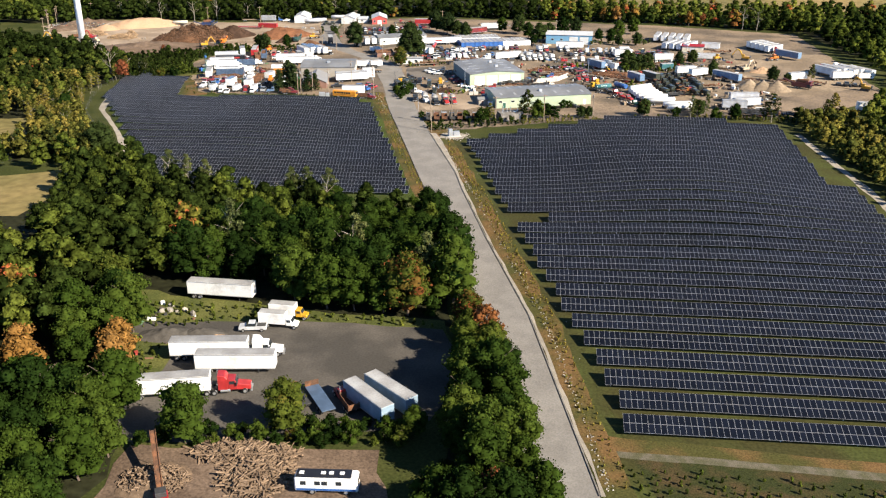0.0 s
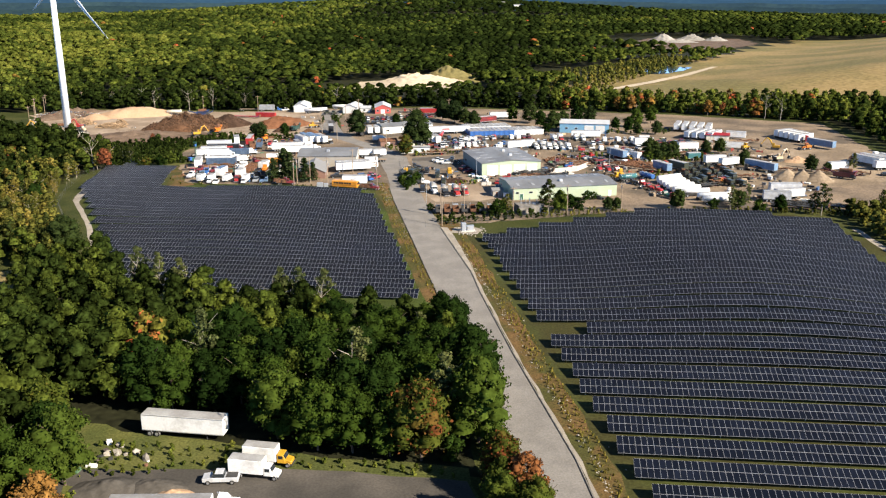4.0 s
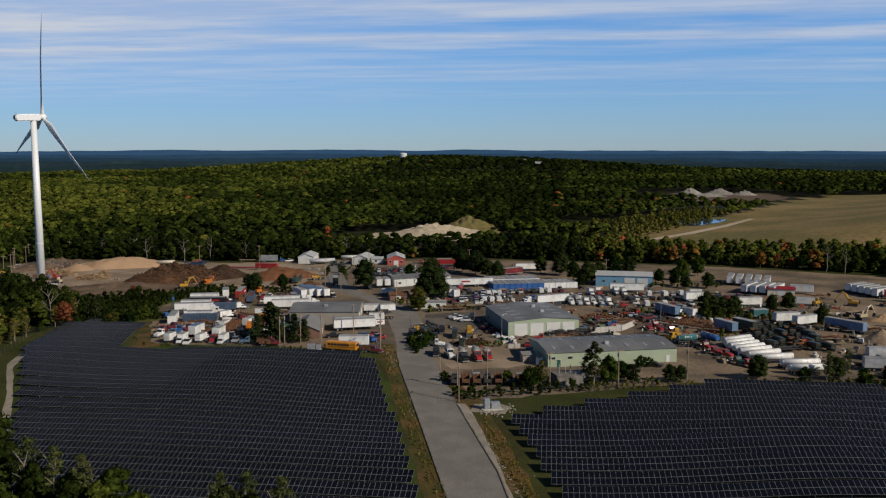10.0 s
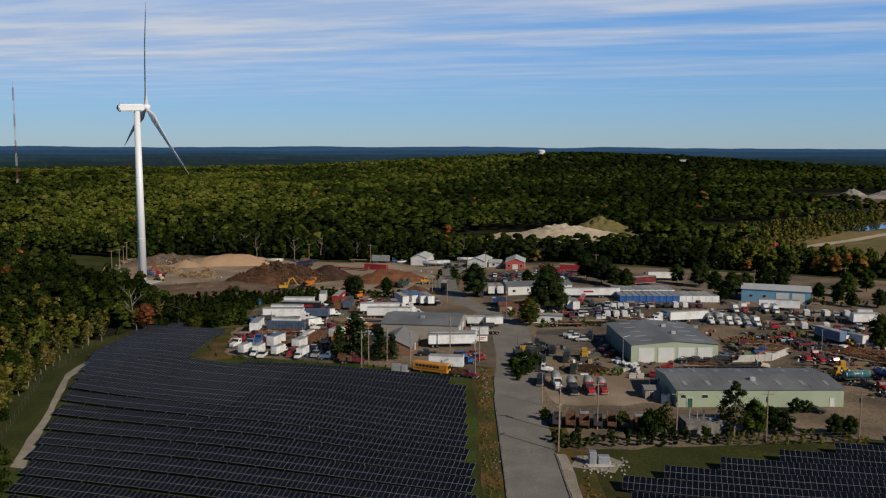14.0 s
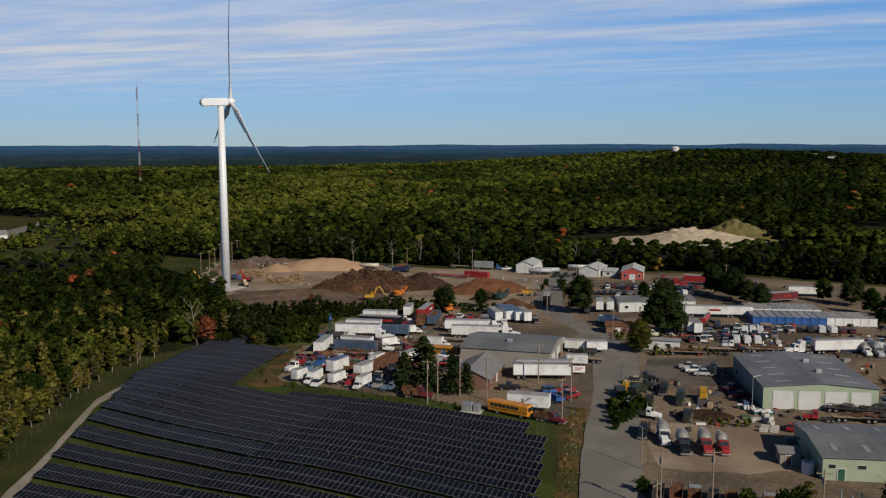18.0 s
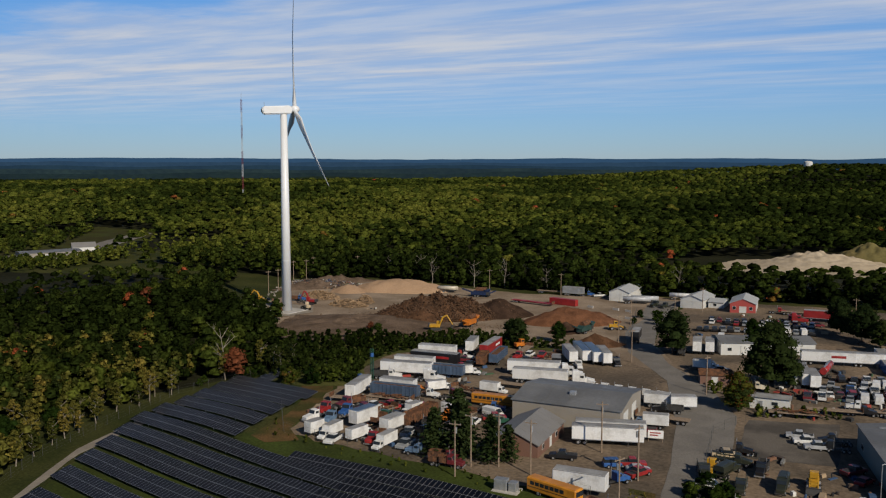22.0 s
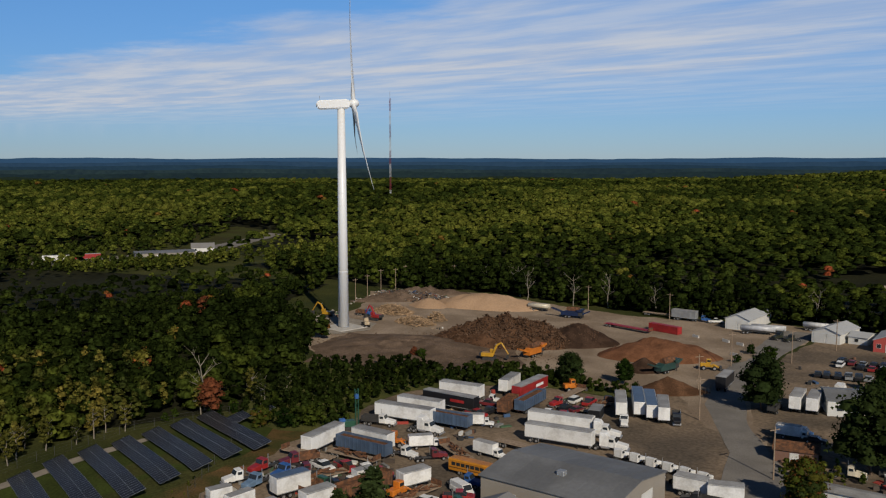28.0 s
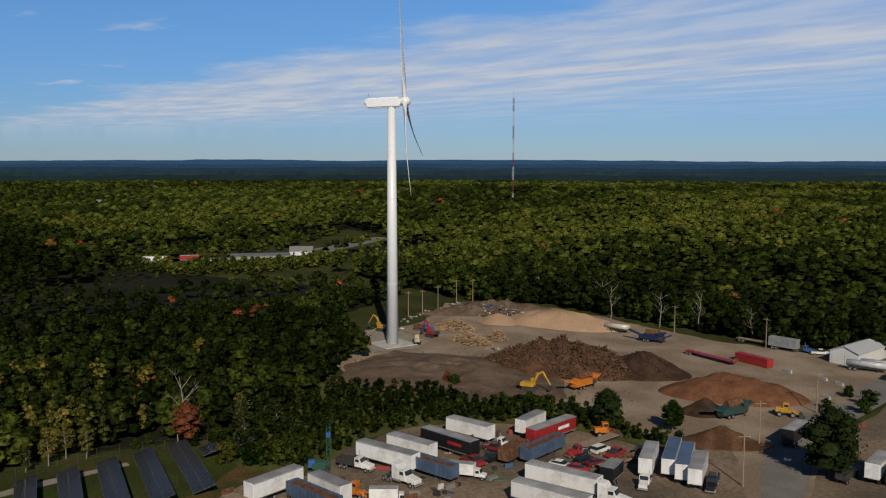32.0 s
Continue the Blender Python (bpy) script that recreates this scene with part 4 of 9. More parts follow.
def dead_proto(seed):
    rng = random.Random(seed)
    t = tagged(empty("dead_tree"), "bare grey dead tree with forked branches", "tree")
    part("trunk", trunk_mesh(rng, 15, 0.22, 1.0), "pale_bark", t)
    return t


def inside(p, poly):
    c, k = False, len(poly)
    for i in range(k):
        (x0, y0), (x1, y1) = poly[i], poly[(i + 1) % k]
        if (y0 > p[1]) != (y1 > p[1]) and p[0] < (x1 - x0) * (p[1] - y0) / (y1 - y0) + x0:
            c = not c
    return c


def fill(poly, gap, rng, tries=30):
    """Random places inside an outline, no two nearer than gap."""
    xs, ys = [p[0] for p in poly], [p[1] for p in poly]
    area = (max(xs) - min(xs)) * (max(ys) - min(ys))
    out, cells = [], {}
    for _ in range(int(area / gap / gap * 6)):
        p = (rng.uniform(min(xs), max(xs)), rng.uniform(min(ys), max(ys)))
        if not inside(p, poly):
            continue
        k = (int(p[0] // gap), int(p[1] // gap))
        if any((q[0] - p[0]) ** 2 + (q[1] - p[1]) ** 2 < gap * gap for i in (-1, 0, 1) for j in (-1, 0, 1) for q in cells.get((k[0] + i, k[1] + j), ())):
            continue
        cells.setdefault(k, []).append(p)
        out.append(p)
    return out


PROTO = {}
for kind, count in (("broad", 5), ("tall", 2), ("birch", 3), ("shrub", 3), ("red", 2), ("orange", 2), ("oak", 2)):
    PROTO[kind] = [tree_proto(kind, 11 * i + len(kind)) for i in range(count)]
PROTO["pine"] = [pine_proto(3), pine_proto(4)]
PROTO["dead"] = [dead_proto(5), dead_proto(6)]
USED = set()
STAND = []  # trees too deep in the woods to tell apart, joined further down


def plant(kind, x, y, rng, s=1.0, group="", squash=1.0):
    """Stands a tree of a kind on the ground."""
    k = rng.randrange(len(PROTO[kind]))
    s *= rng.uniform(0.85, 1.15)
    m = Matrix.Translation((x, y, hz(x, y) - 0.05)) @ Matrix.Rotation(rng.uniform(0, 6.28), 4, "Z") @ Matrix.Diagonal((s, s, s * squash, 1))
    ob = PROTO[kind][k]
    if (kind, k) not in USED:
        USED.add((kind, k)); ob.matrix_basis = m
    else:
        ob = copy_thing(ob, Matrix.Identity(4)); ob.matrix_basis = m
    if group:
        ob["group"] = group
    return ob


def mixed(rng, kinds):
    u, acc = rng.random(), 0
    for kind, share in kinds:
        acc += share
        if u < acc:
            return kind
    return kinds[-1][0]


MEADOW_A = [(-205, 236), (-178, 235), (-160, 199), (-162, 186), (-195, 188)]
MEADOW_B = [(-165, 152), (-131, 171), (-119, 155), (-123, 128), (-155, 120)]


def in_meadow(x, y):
    return inside((x, y), MEADOW_A) or inside((x, y), MEADOW_B)


ORANGE = ((-58.4, 46.4), (-60.4, 54), (-72.6, 43), (-78, 50))
rng = random.Random(42)
# the wood round the truck lot
for x, y in fill([(-82, 90), (-62, 91), (-41, 91), (-38, 84), (-24, 78), (-6, 76), (1, 82), (-3, 108), (-9, 130), (-24, 136), (-44, 142), (-90, 150), (-110, 175), (-125, 160), (-100, 100)], 4.7, rng):
    if in_meadow(x, y):
        continue
    if x < -64 or y > 118 and rng.random() < 0.45:
        STAND.append((x, y, rng.uniform(0.85, 1.1) * (0.66 if y > 112 else 1.0)))
        continue
    plant(mixed(rng, (("broad", 0.84), ("tall", 0.08), ("shrub", 0.08))), x, y, rng, rng.uniform(0.8, 1.08) * (0.72 if y > 112 else 1.0), "wood round the truck lot")
for x, y in fill([(-70, 82), (-64, 70), (-57, 45), (-51, 32), (-49, 20), (-52, 4), (-58, -15), (-130, -20), (-150, 60), (-120, 100), (-84, 86)], 5.0, rng):
    if in_meadow(x, y):
        continue
    if any((x - u) ** 2 + (y - v) ** 2 < 36 for u, v in ORANGE):
        continue
    if x < -76 or y < 2:
        STAND.append((x, y, rng.uniform(0.75, 1.05)))
        continue
    plant(mixed(rng, (("broad", 0.9), ("shrub", 0.10))), x, y, rng, rng.uniform(0.75, 1.0), "wood round the truck lot")
for x, y in ORANGE:
    plant("orange", x, y, rng, 1.0, "wood round the truck lot")
for x, y in fill([(3, 77), (9, 62), (12, 48), (18, 18), (14, -4), (2, -4), (0, 14), (2, 30), (2, 44), (4, 56)], 4.0, rng):
    plant(mixed(rng, (("broad", 0.86), ("shrub", 0.13), ("red", 0.01))), x, y, rng, rng.uniform(0.65, 0.92), "trees between the lot and the road")
for x, y in fill([(-48, 31), (-34, 33.5), (-10, 38), (-2, 36), (-4, 32), (-34, 29.5), (-48, 28)], 2.0, rng):
    plant(mixed(rng, (("shrub", 0.94), ("broad", 0.06))), x, y, rng, rng.uniform(0.42, 0.85), "shrubs below the truck lot")
for x, y in fill([(0, 80), (3, 68), (5, 64), (8, 62), (4, 78), (-0.5, 100), (-6, 124), (-12, 142), (-13, 132), (-4, 108)], 2.9, rng):
    plant(mixed(rng, (("shrub", 0.6), ("broad", 0.4))), x, y, rng, rng.uniform(0.5, 0.78), "trees along the road's edge")
for x, y in ((-88, 150), (-82, 148), (-76, 146), (-50, 141), (-46, 142), (-39, 138)):
    plant("tall", x, y, rng, 0.92, "poplars before the west solar field")

# ---------------------------------------------------------------- woodland as a mass


def wood_mass(name, protos, places, label, mat="woodland"):
    """Many trees joined into one mesh; each place is x, y, scale, tint."""
    V, F, Tn, base = [], [], [], 0
    for x, y, s, tint, a in places:
        P, Q = protos[int(a * 1000) % len(protos)]
        c, d = math.cos(a), math.sin(a)
        R = np.array([[c * s, -d * s, 0], [d * s, c * s, 0], [0, 0, 0.4 + 0.6 * s if s > 0.7 else s * 1.17]])
        V.append(P @ R.T + np.array([x, y, hz(x, y)]))
        F.append(Q + base)
        Tn.append(np.full(len(P), tint))
        base += len(P)
    ob = sheet(name, np.concatenate(V), np.concatenate(F), mat, tint=np.concatenate(Tn), smooth=True)
    return tagged(ob, label, "woodland", kind="stuff")


def tint_of(x, y, rng):
    n = noise.noise(Vector((x * 0.004, y * 0.004, 0.3))) * 0.7 + noise.noise(Vector((x * 0.02, y * 0.02, 7.7))) * 0.4
    # zone and distance offsets put cloud shade and lighter stretches into the tint
    t = 0.46 + 0.6 * n + rng.uniform(-0.3, 0.3) + (-0.32 if x < -165 and 190 < y < 400 else 0) + (0.28 if x < -400 and y > 360 else 0) - ((0.22 if y < 560 or x > -130 else 0.10) if y > 490 and -330 < x < 20 else 0) - 0.20 * S((math.hypot(x, y) - 650) / 700)
    grove = 470 < y < 565 and 20 < x < 200
    t += 0.16 if grove else 0
    special = rng.random() < (0.07 if grove else 0.006)
    if special:
        t = rng.uniform(0.957, 1.0)
    return t if t > 0.955 and special else min(max(t, 0.0), 0.87)


rng = random.Random(7)
LEAFY = [puff_arrays(random.Random(60 + i), 12.5, 9.4, 9, 90, 0.95, 0.06) for i in range(6)]
DEEP = [puff_arrays(random.Random(160 + i), 14.0, 10.0, 15, 300, 0.8, 0.1, lobe=(0.13, 0.22)) for i in range(4)]
BIRCHES = [puff_arrays(random.Random(180 + i), 12.0, 4.6, 8, 80, 0.75, 0.16, lobe=(0.18, 0.30)) for i in range(4)]
SCRUB = [puff_arrays(random.Random(80 + i), 7.0, 6.0, 5, 60, 0.8, 0.02, lobe=(0.20, 0.32)) for i in range(4)]
LUMPS = [puff_arrays(random.Random(90 + i), 10.6, 9.0, 3, 0, 1, 0.25, True, 0.6, (0.24, 0.36), 1.0) for i in range(8)]
BIG = [puff_arrays(random.Random(120 + i), 11.5, 14.5, 3, 0, 1, 0.3, True, 0.62, (0.22, 0.34), 1.0) for i in range(8)]
FAR = [puff_arrays(random.Random(140 + i), 11.5, 21, 3, 0, 1, 0.3, True, 0.64, (0.22, 0.32), 1.0) for i in range(6)]


def places(poly, gap, lo, hi, keep=lambda x, y: True):
    return [(x, y, rng.uniform(lo, hi) * (0.5 if x < -372 and 330 < y < 480 else 1), tint_of(x, y, rng), rng.uniform(0, 6.28)) for x, y in fill(poly, gap, rng) if keep(x, y) and not in_meadow(x, y)]


wood_mass("woodland", DEEP, [(x, y, s, tint_of(x, y, rng), rng.uniform(0, 6.28)) for x, y, s in STAND], "dense green wood west of the truck lot")
wood_mass("thicket", SCRUB, places([(113.5, 240), (116, 262), (134, 262), (136, 200), (130, 120), (119, 110), (117.5, 160), (116, 205)], 3.0, 0.4, 0.95), "bright yellow-green scrub beside the gravel track", "birch_stand")
wood_mass("thicket", SCRUB, places([(-166, 184), (-136, 176), (-126, 182), (-150, 222), (-166, 250), (-176, 240), (-158, 200)], 3.2, 0.5, 1.05), "bright yellow-green scrub round the meadow", "birch_stand")


def split_mass(found, near, label):
    """Leafy trees where they are seen well, plainer crowns deeper in the wood."""
    wood_mass("woodland", LEAFY, [p for p in found if near(p)], label)
    wood_mass("woodland", LUMPS, [p for p in found if not near(p)], label)


CLEAR = [[(-330, 160), (-150, 165), (-150, 190), (-330, 200)]]
# west of the solar field
WEST = [(-184, 300), (-181, 330), (-190, 350), (-206, 360), (-232, 392), (-268, 400), (-300, 420), (-330, 470), (-400, 440), (-400, 380), (-470, 330), (-420, 250), (-340, 190), (-210, 195), (-192, 240), (-180, 280)]
wood_mass("woodland", SCRUB, places(WEST, 5.4, 0.8, 1.4, lambda x, y: x > -330), "dense mixed woodland turning yellow and rust in places")
wood_mass("woodland", LEAFY, places(WEST, 13.0, 0.55, 0.85, lambda x, y: x > -330), "taller trees standing out of the young woodland")
wood_mass("woodland", LUMPS, places(WEST, 7.0, 0.55, 0.85, lambda x, y: x <= -330), "dense mixed woodland turning yellow and rust in places")
wood_mass("thicket", SCRUB, [(x, y, q, 0.5 * t, a) for x, y, q, t, a in places([(-171, 319), (-193, 338), (-200, 366), (-182, 382), (-162, 385), (-156, 372), (-158, 352), (-150, 336), (-143, 327), (-152, 319)], 2.1, 0.24, 0.5)], "tangled green thicket between the yards")
wood_mass("thicket", SCRUB, [(x, y, q, 0.5 * t, a) for x, y, q, t, a in places([(-156, 374), (-164, 385), (-149, 402), (-124, 397), (-112, 400), (-118, 394), (-140, 389), (-150, 377)], 2.1, 0.26, 0.52)], "tangled green thicket behind the parked trucks")
# behind the yards
split_mass(places([(-420, 480), (-300, 478), (-268, 503), (-180, 506), (-128, 524), (-60, 526), (40, 512), (96, 506), (175, 476), (178, 400), (230, 420), (290, 520), (270, 548), (120, 548), (50, 548), (20, 600), (-420, 620)], 7.4, 0.8, 1.12,
                                    lambda x, y: not (-150 < x < -20 and 590 < y)), lambda p: p[1] < 548, "dense green woodland with a ragged tree line")
EDGE = [(-300, 480), (-268, 504), (-180, 507), (-128, 525), (-60, 527), (40, 513), (96, 507), (176, 477)]
wood_mass("thicket", SCRUB, places(EDGE + [(x, y + 7) for x, y in EDGE[::-1]], 2.9, 0.5, 1.05), "ragged dark undergrowth along the tree line")
split_mass(places([(136, 256), (172, 290), (180, 400), (300, 520), (420, 480), (300, 200), (140, 60), (130, 60), (132, 200)], 7.2, 0.6, 1.0), lambda p: p[0] < 172 and p[1] > 100 or p[1] < 440 and p[0] < 205 and p[1] > 280, "green woodland and scrub east of the solar field")
wood_mass("woodland", LEAFY, places([(-210, 195), (-290, 195), (-290, -40), (-160, 60), (-130, 175), (-180, 178)], 7.6, 0.7, 1.0), "dense woodland with sunlit rounded crowns")
wood_mass("woodland", LUMPS, places([(-290, 195), (-330, 195), (-700, 300), (-800, 150), (-290, -60)], 8.5, 0.7, 1.0, lambda x, y: not any(inside((x, y), c) for c in CLEAR)), "dense woodland with sunlit rounded crowns")


wood_mass("thicket", SCRUB, places([(20, 600), (50, 556), (66, 590), (58, 640), (100, 730), (140, 830), (190, 950), (150, 960), (60, 800), (0, 700)], 6.5, 0.5, 1.0), "yellowing scrub below the grassy hill", "birch_stand")


FAR_LOT = [(-500, 385), (-468, 440), (-464, 490), (-490, 526), (-508, 562), (-545, 598), (-616, 600), (-580, 500), (-566, 400)]
LOW_WOOD = [(-500, 380), (-370, 330), (-370, 470), (-470, 600), (-500, 560), (-466, 500), (-466, 440)]


def visible(x, y):
    a = math.degrees(math.atan2(-x, y - 60))
    return -42 < a < 96


def open_ground(x, y):
    if x > 62 + 0.5 * (y - 632) - 14 and 540 < y < 1420:
        return True
    if (x + 95) ** 2 / 62 ** 2 + (y - 660) ** 2 / 58 ** 2 < 1:
        return True
    if (x - 240) ** 2 / 135 ** 2 + (y - 1270) ** 2 / 250 ** 2 < 1 or inside((x, y), [(0, 700), (60, 620), (200, 960), (150, 970), (50, 800)]) or (x - 60) ** 2 / 70 ** 2 + (y - 760) ** 2 / 60 ** 2 < 1:
        return True
    if inside((x, y), FAR_LOT):
        return True
    return False


def ring(r0, r1, gap):
    out = []
    for x, y in fill([(-r1, -120), (r1 * 0.72, -120), (r1 * 0.72, r1), (-r1, r1)], gap, rng):
        r = math.hypot(x, y - 60)
        if r0 <= r < r1 and visible(x, y) and not open_ground(x, y):
            if r < 640 and -440 < x and y < 630:
                continue
            out.append((x, y, rng.choice((0.72, 0.85, 0.95, 1.05, 1.2, 1.38)) * (0.42 if inside((x, y), LOW_WOOD) else 1), tint_of(x, y, rng), rng.uniform(0, 6.28)))
    return out


wood_mass("thicket", SCRUB, [(x, y, rng.uniform(0.45, 0.95), tint_of(x, y, rng), rng.uniform(0, 6.28)) for x, y in fill([(-524, 384), (-470, 396), (-432, 436), (-440, 490), (-470, 506), (-464, 470), (-476, 444), (-498, 408), (-512, 396)], 4.0, rng)], "young wood before the far lot")
wood_mass("woodland", LUMPS, ring(430, 1000, 6.2), "unbroken green woodland canopy")
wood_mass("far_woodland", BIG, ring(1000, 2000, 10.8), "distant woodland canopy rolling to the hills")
wood_mass("far_woodland", FAR, ring(2000, 2520, 15.5), "distant woodland canopy below the hills")

# ---------------------------------------------------------------- buildings


def building(label, at, angle, L, W, eave, ridge, wall, roof, doors=(), windows=(), along="x", name="building", vents=0, end_wall="", skylights=0):
    """A shed-like building: walls, two roof slopes, doors and windows. at is its front left corner; doors are (side, from, width, height, material)."""
    z = hz(*at)
    b = tagged(empty(name, pose(at[0], at[1], z, 0, 0, angle)), label, "building")
    t = 0.25
    gx = along == "x"
    front_mat = wall
    for side in ("front", "back", "left", "right"):
        bm = bmesh.new()
        flat = (side in ("front", "back")) == gx
        w = L if side in ("front", "back") else W
        if flat:
            prof = [(0, -0.3), (w, -0.3), (w, eave), (0, eave)]
        else:
            prof = [(0, -0.3), (w, -0.3), (w, eave), (w / 2, ridge - 0.05), (0, eave)]
        prism(bm, prof, 0, t)
        m = {"front": pose(0, 0, 0), "back": pose(0, W - t, 0), "left": pose(t, t, 0, 0, 0, 90), "right": pose(L, t, 0, 0, 0, 90)}[side]
        if side in ("left", "right"):
            bmesh.ops.transform(bm, matrix=Matrix.Diagonal(((W - 2 * t) / W, 1, 1, 1)), verts=bm.verts[:])
        part("wall", bm, end_wall if end_wall and side == "front" else wall, b, m=m)
    o = 0.35
    run = (W if gx else L) / 2 + o
    rise = ridge - eave
    k = rise / (run - o)
    for s in (-1, 1):
        bm = bmesh.new()
        prism(bm, [(0, 0), (run, -k * run), (run, -k * run + 0.16), (0, 0.16)], -o, (L if gx else W) + o)
        if gx:
            m = Matrix.Translation((0, W / 2, ridge)) @ (Matrix.Rotation(radians(-90), 4, "Z") if s < 0 else Matrix.Rotation(radians(-90), 4, "Z") @ Matrix.Diagonal((-1, 1, 1, 1)))
        else:
            m = Matrix.Translation((L / 2, 0, ridge)) @ Matrix.Diagonal((s, 1, 1, 1))
        bmesh.ops.transform(bm, matrix=m, verts=bm.verts[:])
        bmesh.ops.recalc_face_normals(bm, faces=bm.faces[:])
        slope = part("roof", bm, roof, b)
        # standing seams
        n = int((L if gx else W) / 2.4)
        seam = bmesh.new()
        for i in range(1, n):
            q = i * (L if gx else W) / n
            box(seam, 0.05, math.hypot(run, k * run), q - 0.03, q + 0.03, 0.0, 0.022)
        bmesh.ops.transform(seam, matrix=m @ Matrix.Translation((0, 0, 0.16)) @ Matrix.Rotation(math.atan(k), 4, "Y"), verts=seam.verts[:])
        part("seams", seam, roof, slope)["kind"] = "stuff"
        for i in range(skylights):
            q = (L if gx else W) * (i + 0.5) / skylights
            part("skylight", B(run * 0.45, run * 0.72, q - 0.45, q + 0.45, 0.0, 0.07), "skylight", slope, m=m @ Matrix.Translation((0, 0, 0.16)) @ Matrix.Rotation(math.atan(k), 4, "Y"))
    base = {"front": pose(0, 0, 0), "back": pose(L, W, 0, 0, 0, 180), "left": pose(0, W, 0, 0, 0, -90), "right": pose(L, 0, 0, 0, 0, 90)}
    for side, x, w, h, mat in doors:
        bm = bmesh.new()
        n = max(1, round(h / 0.75))
        d = part("door", box(bm, x + 0.02, x + w - 0.02, -0.04, 0.0, 0, h), mat, b, m=base[side])
        if n > 3:
            for i in range(n):
                part("door_panel", B(x + 0.06, x + w - 0.06, -0.065, -0.04, i * h / n + 0.03, (i + 1) * h / n - 0.03), mat, d)
        part("door_frame", prism(bmesh.new(), [(x - 0.12, 0), (x, 0), (x, h), (x + w, h), (x + w, 0), (x + w + 0.12, 0), (x + w + 0.12, h + 0.12), (x - 0.12, h + 0.12)], -0.09, 0.01), "white_siding", d)
    for side, x, z0, w, h in windows:
        d = part("window", B(x - 0.07, x + w + 0.07, -0.05, 0.0, z0 - 0.07, z0 + h + 0.07), "white_siding", b, m=base[side])
        part("pane", B(x, x + w, -0.065, -0.052, z0, z0 + h), "window_glass", d)
    for i in range(vents):
        x = L * (i + 1) / (vents + 1)
        if gx:
            part("roof_vent", B(x - 0.7, x + 0.7, W * 0.3 - 0.6, W * 0.3 + 0.6, eave + rise * 0.5, eave + rise * 0.6 + 0.9, bevel=0.08), "galvanised", b)
        else:
            part("roof_vent", B(L * 0.6 - 0.7, L * 0.6 + 0.7, W * (i + 1) / (vents + 1) - 0.6, W * (i + 1) / (vents + 1) + 0.6, ridge - 0.5, ridge + 0.8, bevel=0.08), "galvanised", b)
    return b


building("large beige metal workshop with a pale grey gable roof", (-91, 315.6), 7.7, 24.5, 20.5, 5.3, 6.7, "beige_siding", "grey_roof",
         [("right", 3, 4, 4, "white_siding"), ("right", 11, 4, 4, "white_siding"), ("front", 17.5, 1.1, 2.2, "white_siding")], [("front", 6, 2.4, 1.0, 0.9)], vents=1, name="workshop")
building("small brown office shed with a weathered grey roof", (-85.2, 294.2), 8, 10.4, 18.0, 2.7, 5.0, "brown_siding", "shingle", [("right", 8, 1, 2.1, "white_siding")], [("right", 3, 1.0, 1.2, 1.0), ("right", 12, 1.0, 1.2, 1.0)], along="y", name="shed")
building("large slate-green warehouse with four white roll-up doors", (-12.6, 306.5), 18.5, 25, 31, 5.2, 6.2, "slate_siding", "grey_roof",
         [("front", 2.2, 4.4, 4.2, "white_siding"), ("front", 7.8, 4.6, 4.2, "white_siding"), ("front", 13.6, 4.6, 4.2, "white_siding"), ("front", 19.2, 4.2, 4.2, "white_siding")], [("left", 4, 1.5, 2, 1)], along="y", vents=2, name="warehouse", end_wall="green_siding", skylights=5)
building("long pale green warehouse with a dark grey roof", (0.9, 265), 17, 39.6, 19.5, 4.3, 5.3, "green_siding", "grey_roof",
         [("front", 2.6, 1.2, 2.2, "green"), ("front", 36.4, 1.0, 2.1, "white_siding")], [("front", 1.0, 2.3, 1.2, 0.7), ("front", 6, 2.3, 1.4, 0.7), ("left", 3, 2, 1.2, 0.9)], vents=1, name="warehouse", skylights=7)
building("blue metal garage with pale roof and white doors", (22, 424), -4, 25.5, 14, 5.0, 6.2, "blue_siding", "pale_roof",
         [("front", 13, 4.6, 4, "white_siding"), ("front", 18.8, 4.6, 4, "white_siding")], [("front", 3, 2, 1.2, 0.9), ("front", 8, 2, 1.2, 0.9)], name="garage")
building("long low white workshop with a grey roof", (-70, 411), 29, 28, 12, 3.8, 4.9, "white_siding", "grey_roof", [("front", 20, 4, 3.2, "white_siding"), ("front", 6, 3.4, 3.0, "white_siding")], [("front", 2, 1.4, 1.2, 0.9)], name="workshop")
building("white gable-roofed barn with two garage doors", (-141.6, 501), 6, 8.6, 23, 3.9, 5.6, "white_siding", "pale_roof", [("front", 0.7, 3.3, 3.2, "white_siding"), ("front", 4.7, 3.3, 3.2, "white_siding")], along="y", name="barn")
building("white gable-roofed barn with a low annex", (-109.9, 499), 0, 9.2, 17, 3.7, 5.4, "white_siding", "pale_roof", [("front", 0.8, 3.4, 3.2, "white_siding"), ("front", 5.0, 3.4, 3.2, "white_siding")], along="y", name="barn")
building("low white annex with a pale roof", (-99.6, 503), 2, 6, 9, 2.6, 3.6, "white_siding", "pale_roof", windows=[("front", 2, 1.0, 1.2, 1.0)], name="annex")
building("red-fronted barn with white sides and a pale metal roof", (-88.7, 494), 10, 9.6, 17, 3.8, 5.7, "white_siding", "pale_roof", [("front", 3.6, 2.4, 2.6, "white_siding")], [("front", 1.0, 1.4, 1.2, 1.2), ("front", 7.2, 1.4, 1.2, 1.2)], along="y", name="barn", end_wall="red_siding")
building("small weathered shed beside a big tree", (-65, 372), 20, 8, 6, 2.6, 3.5, "brown_siding", "rust", [("front", 3, 1.4, 2.0, "white_siding")], name="shed")
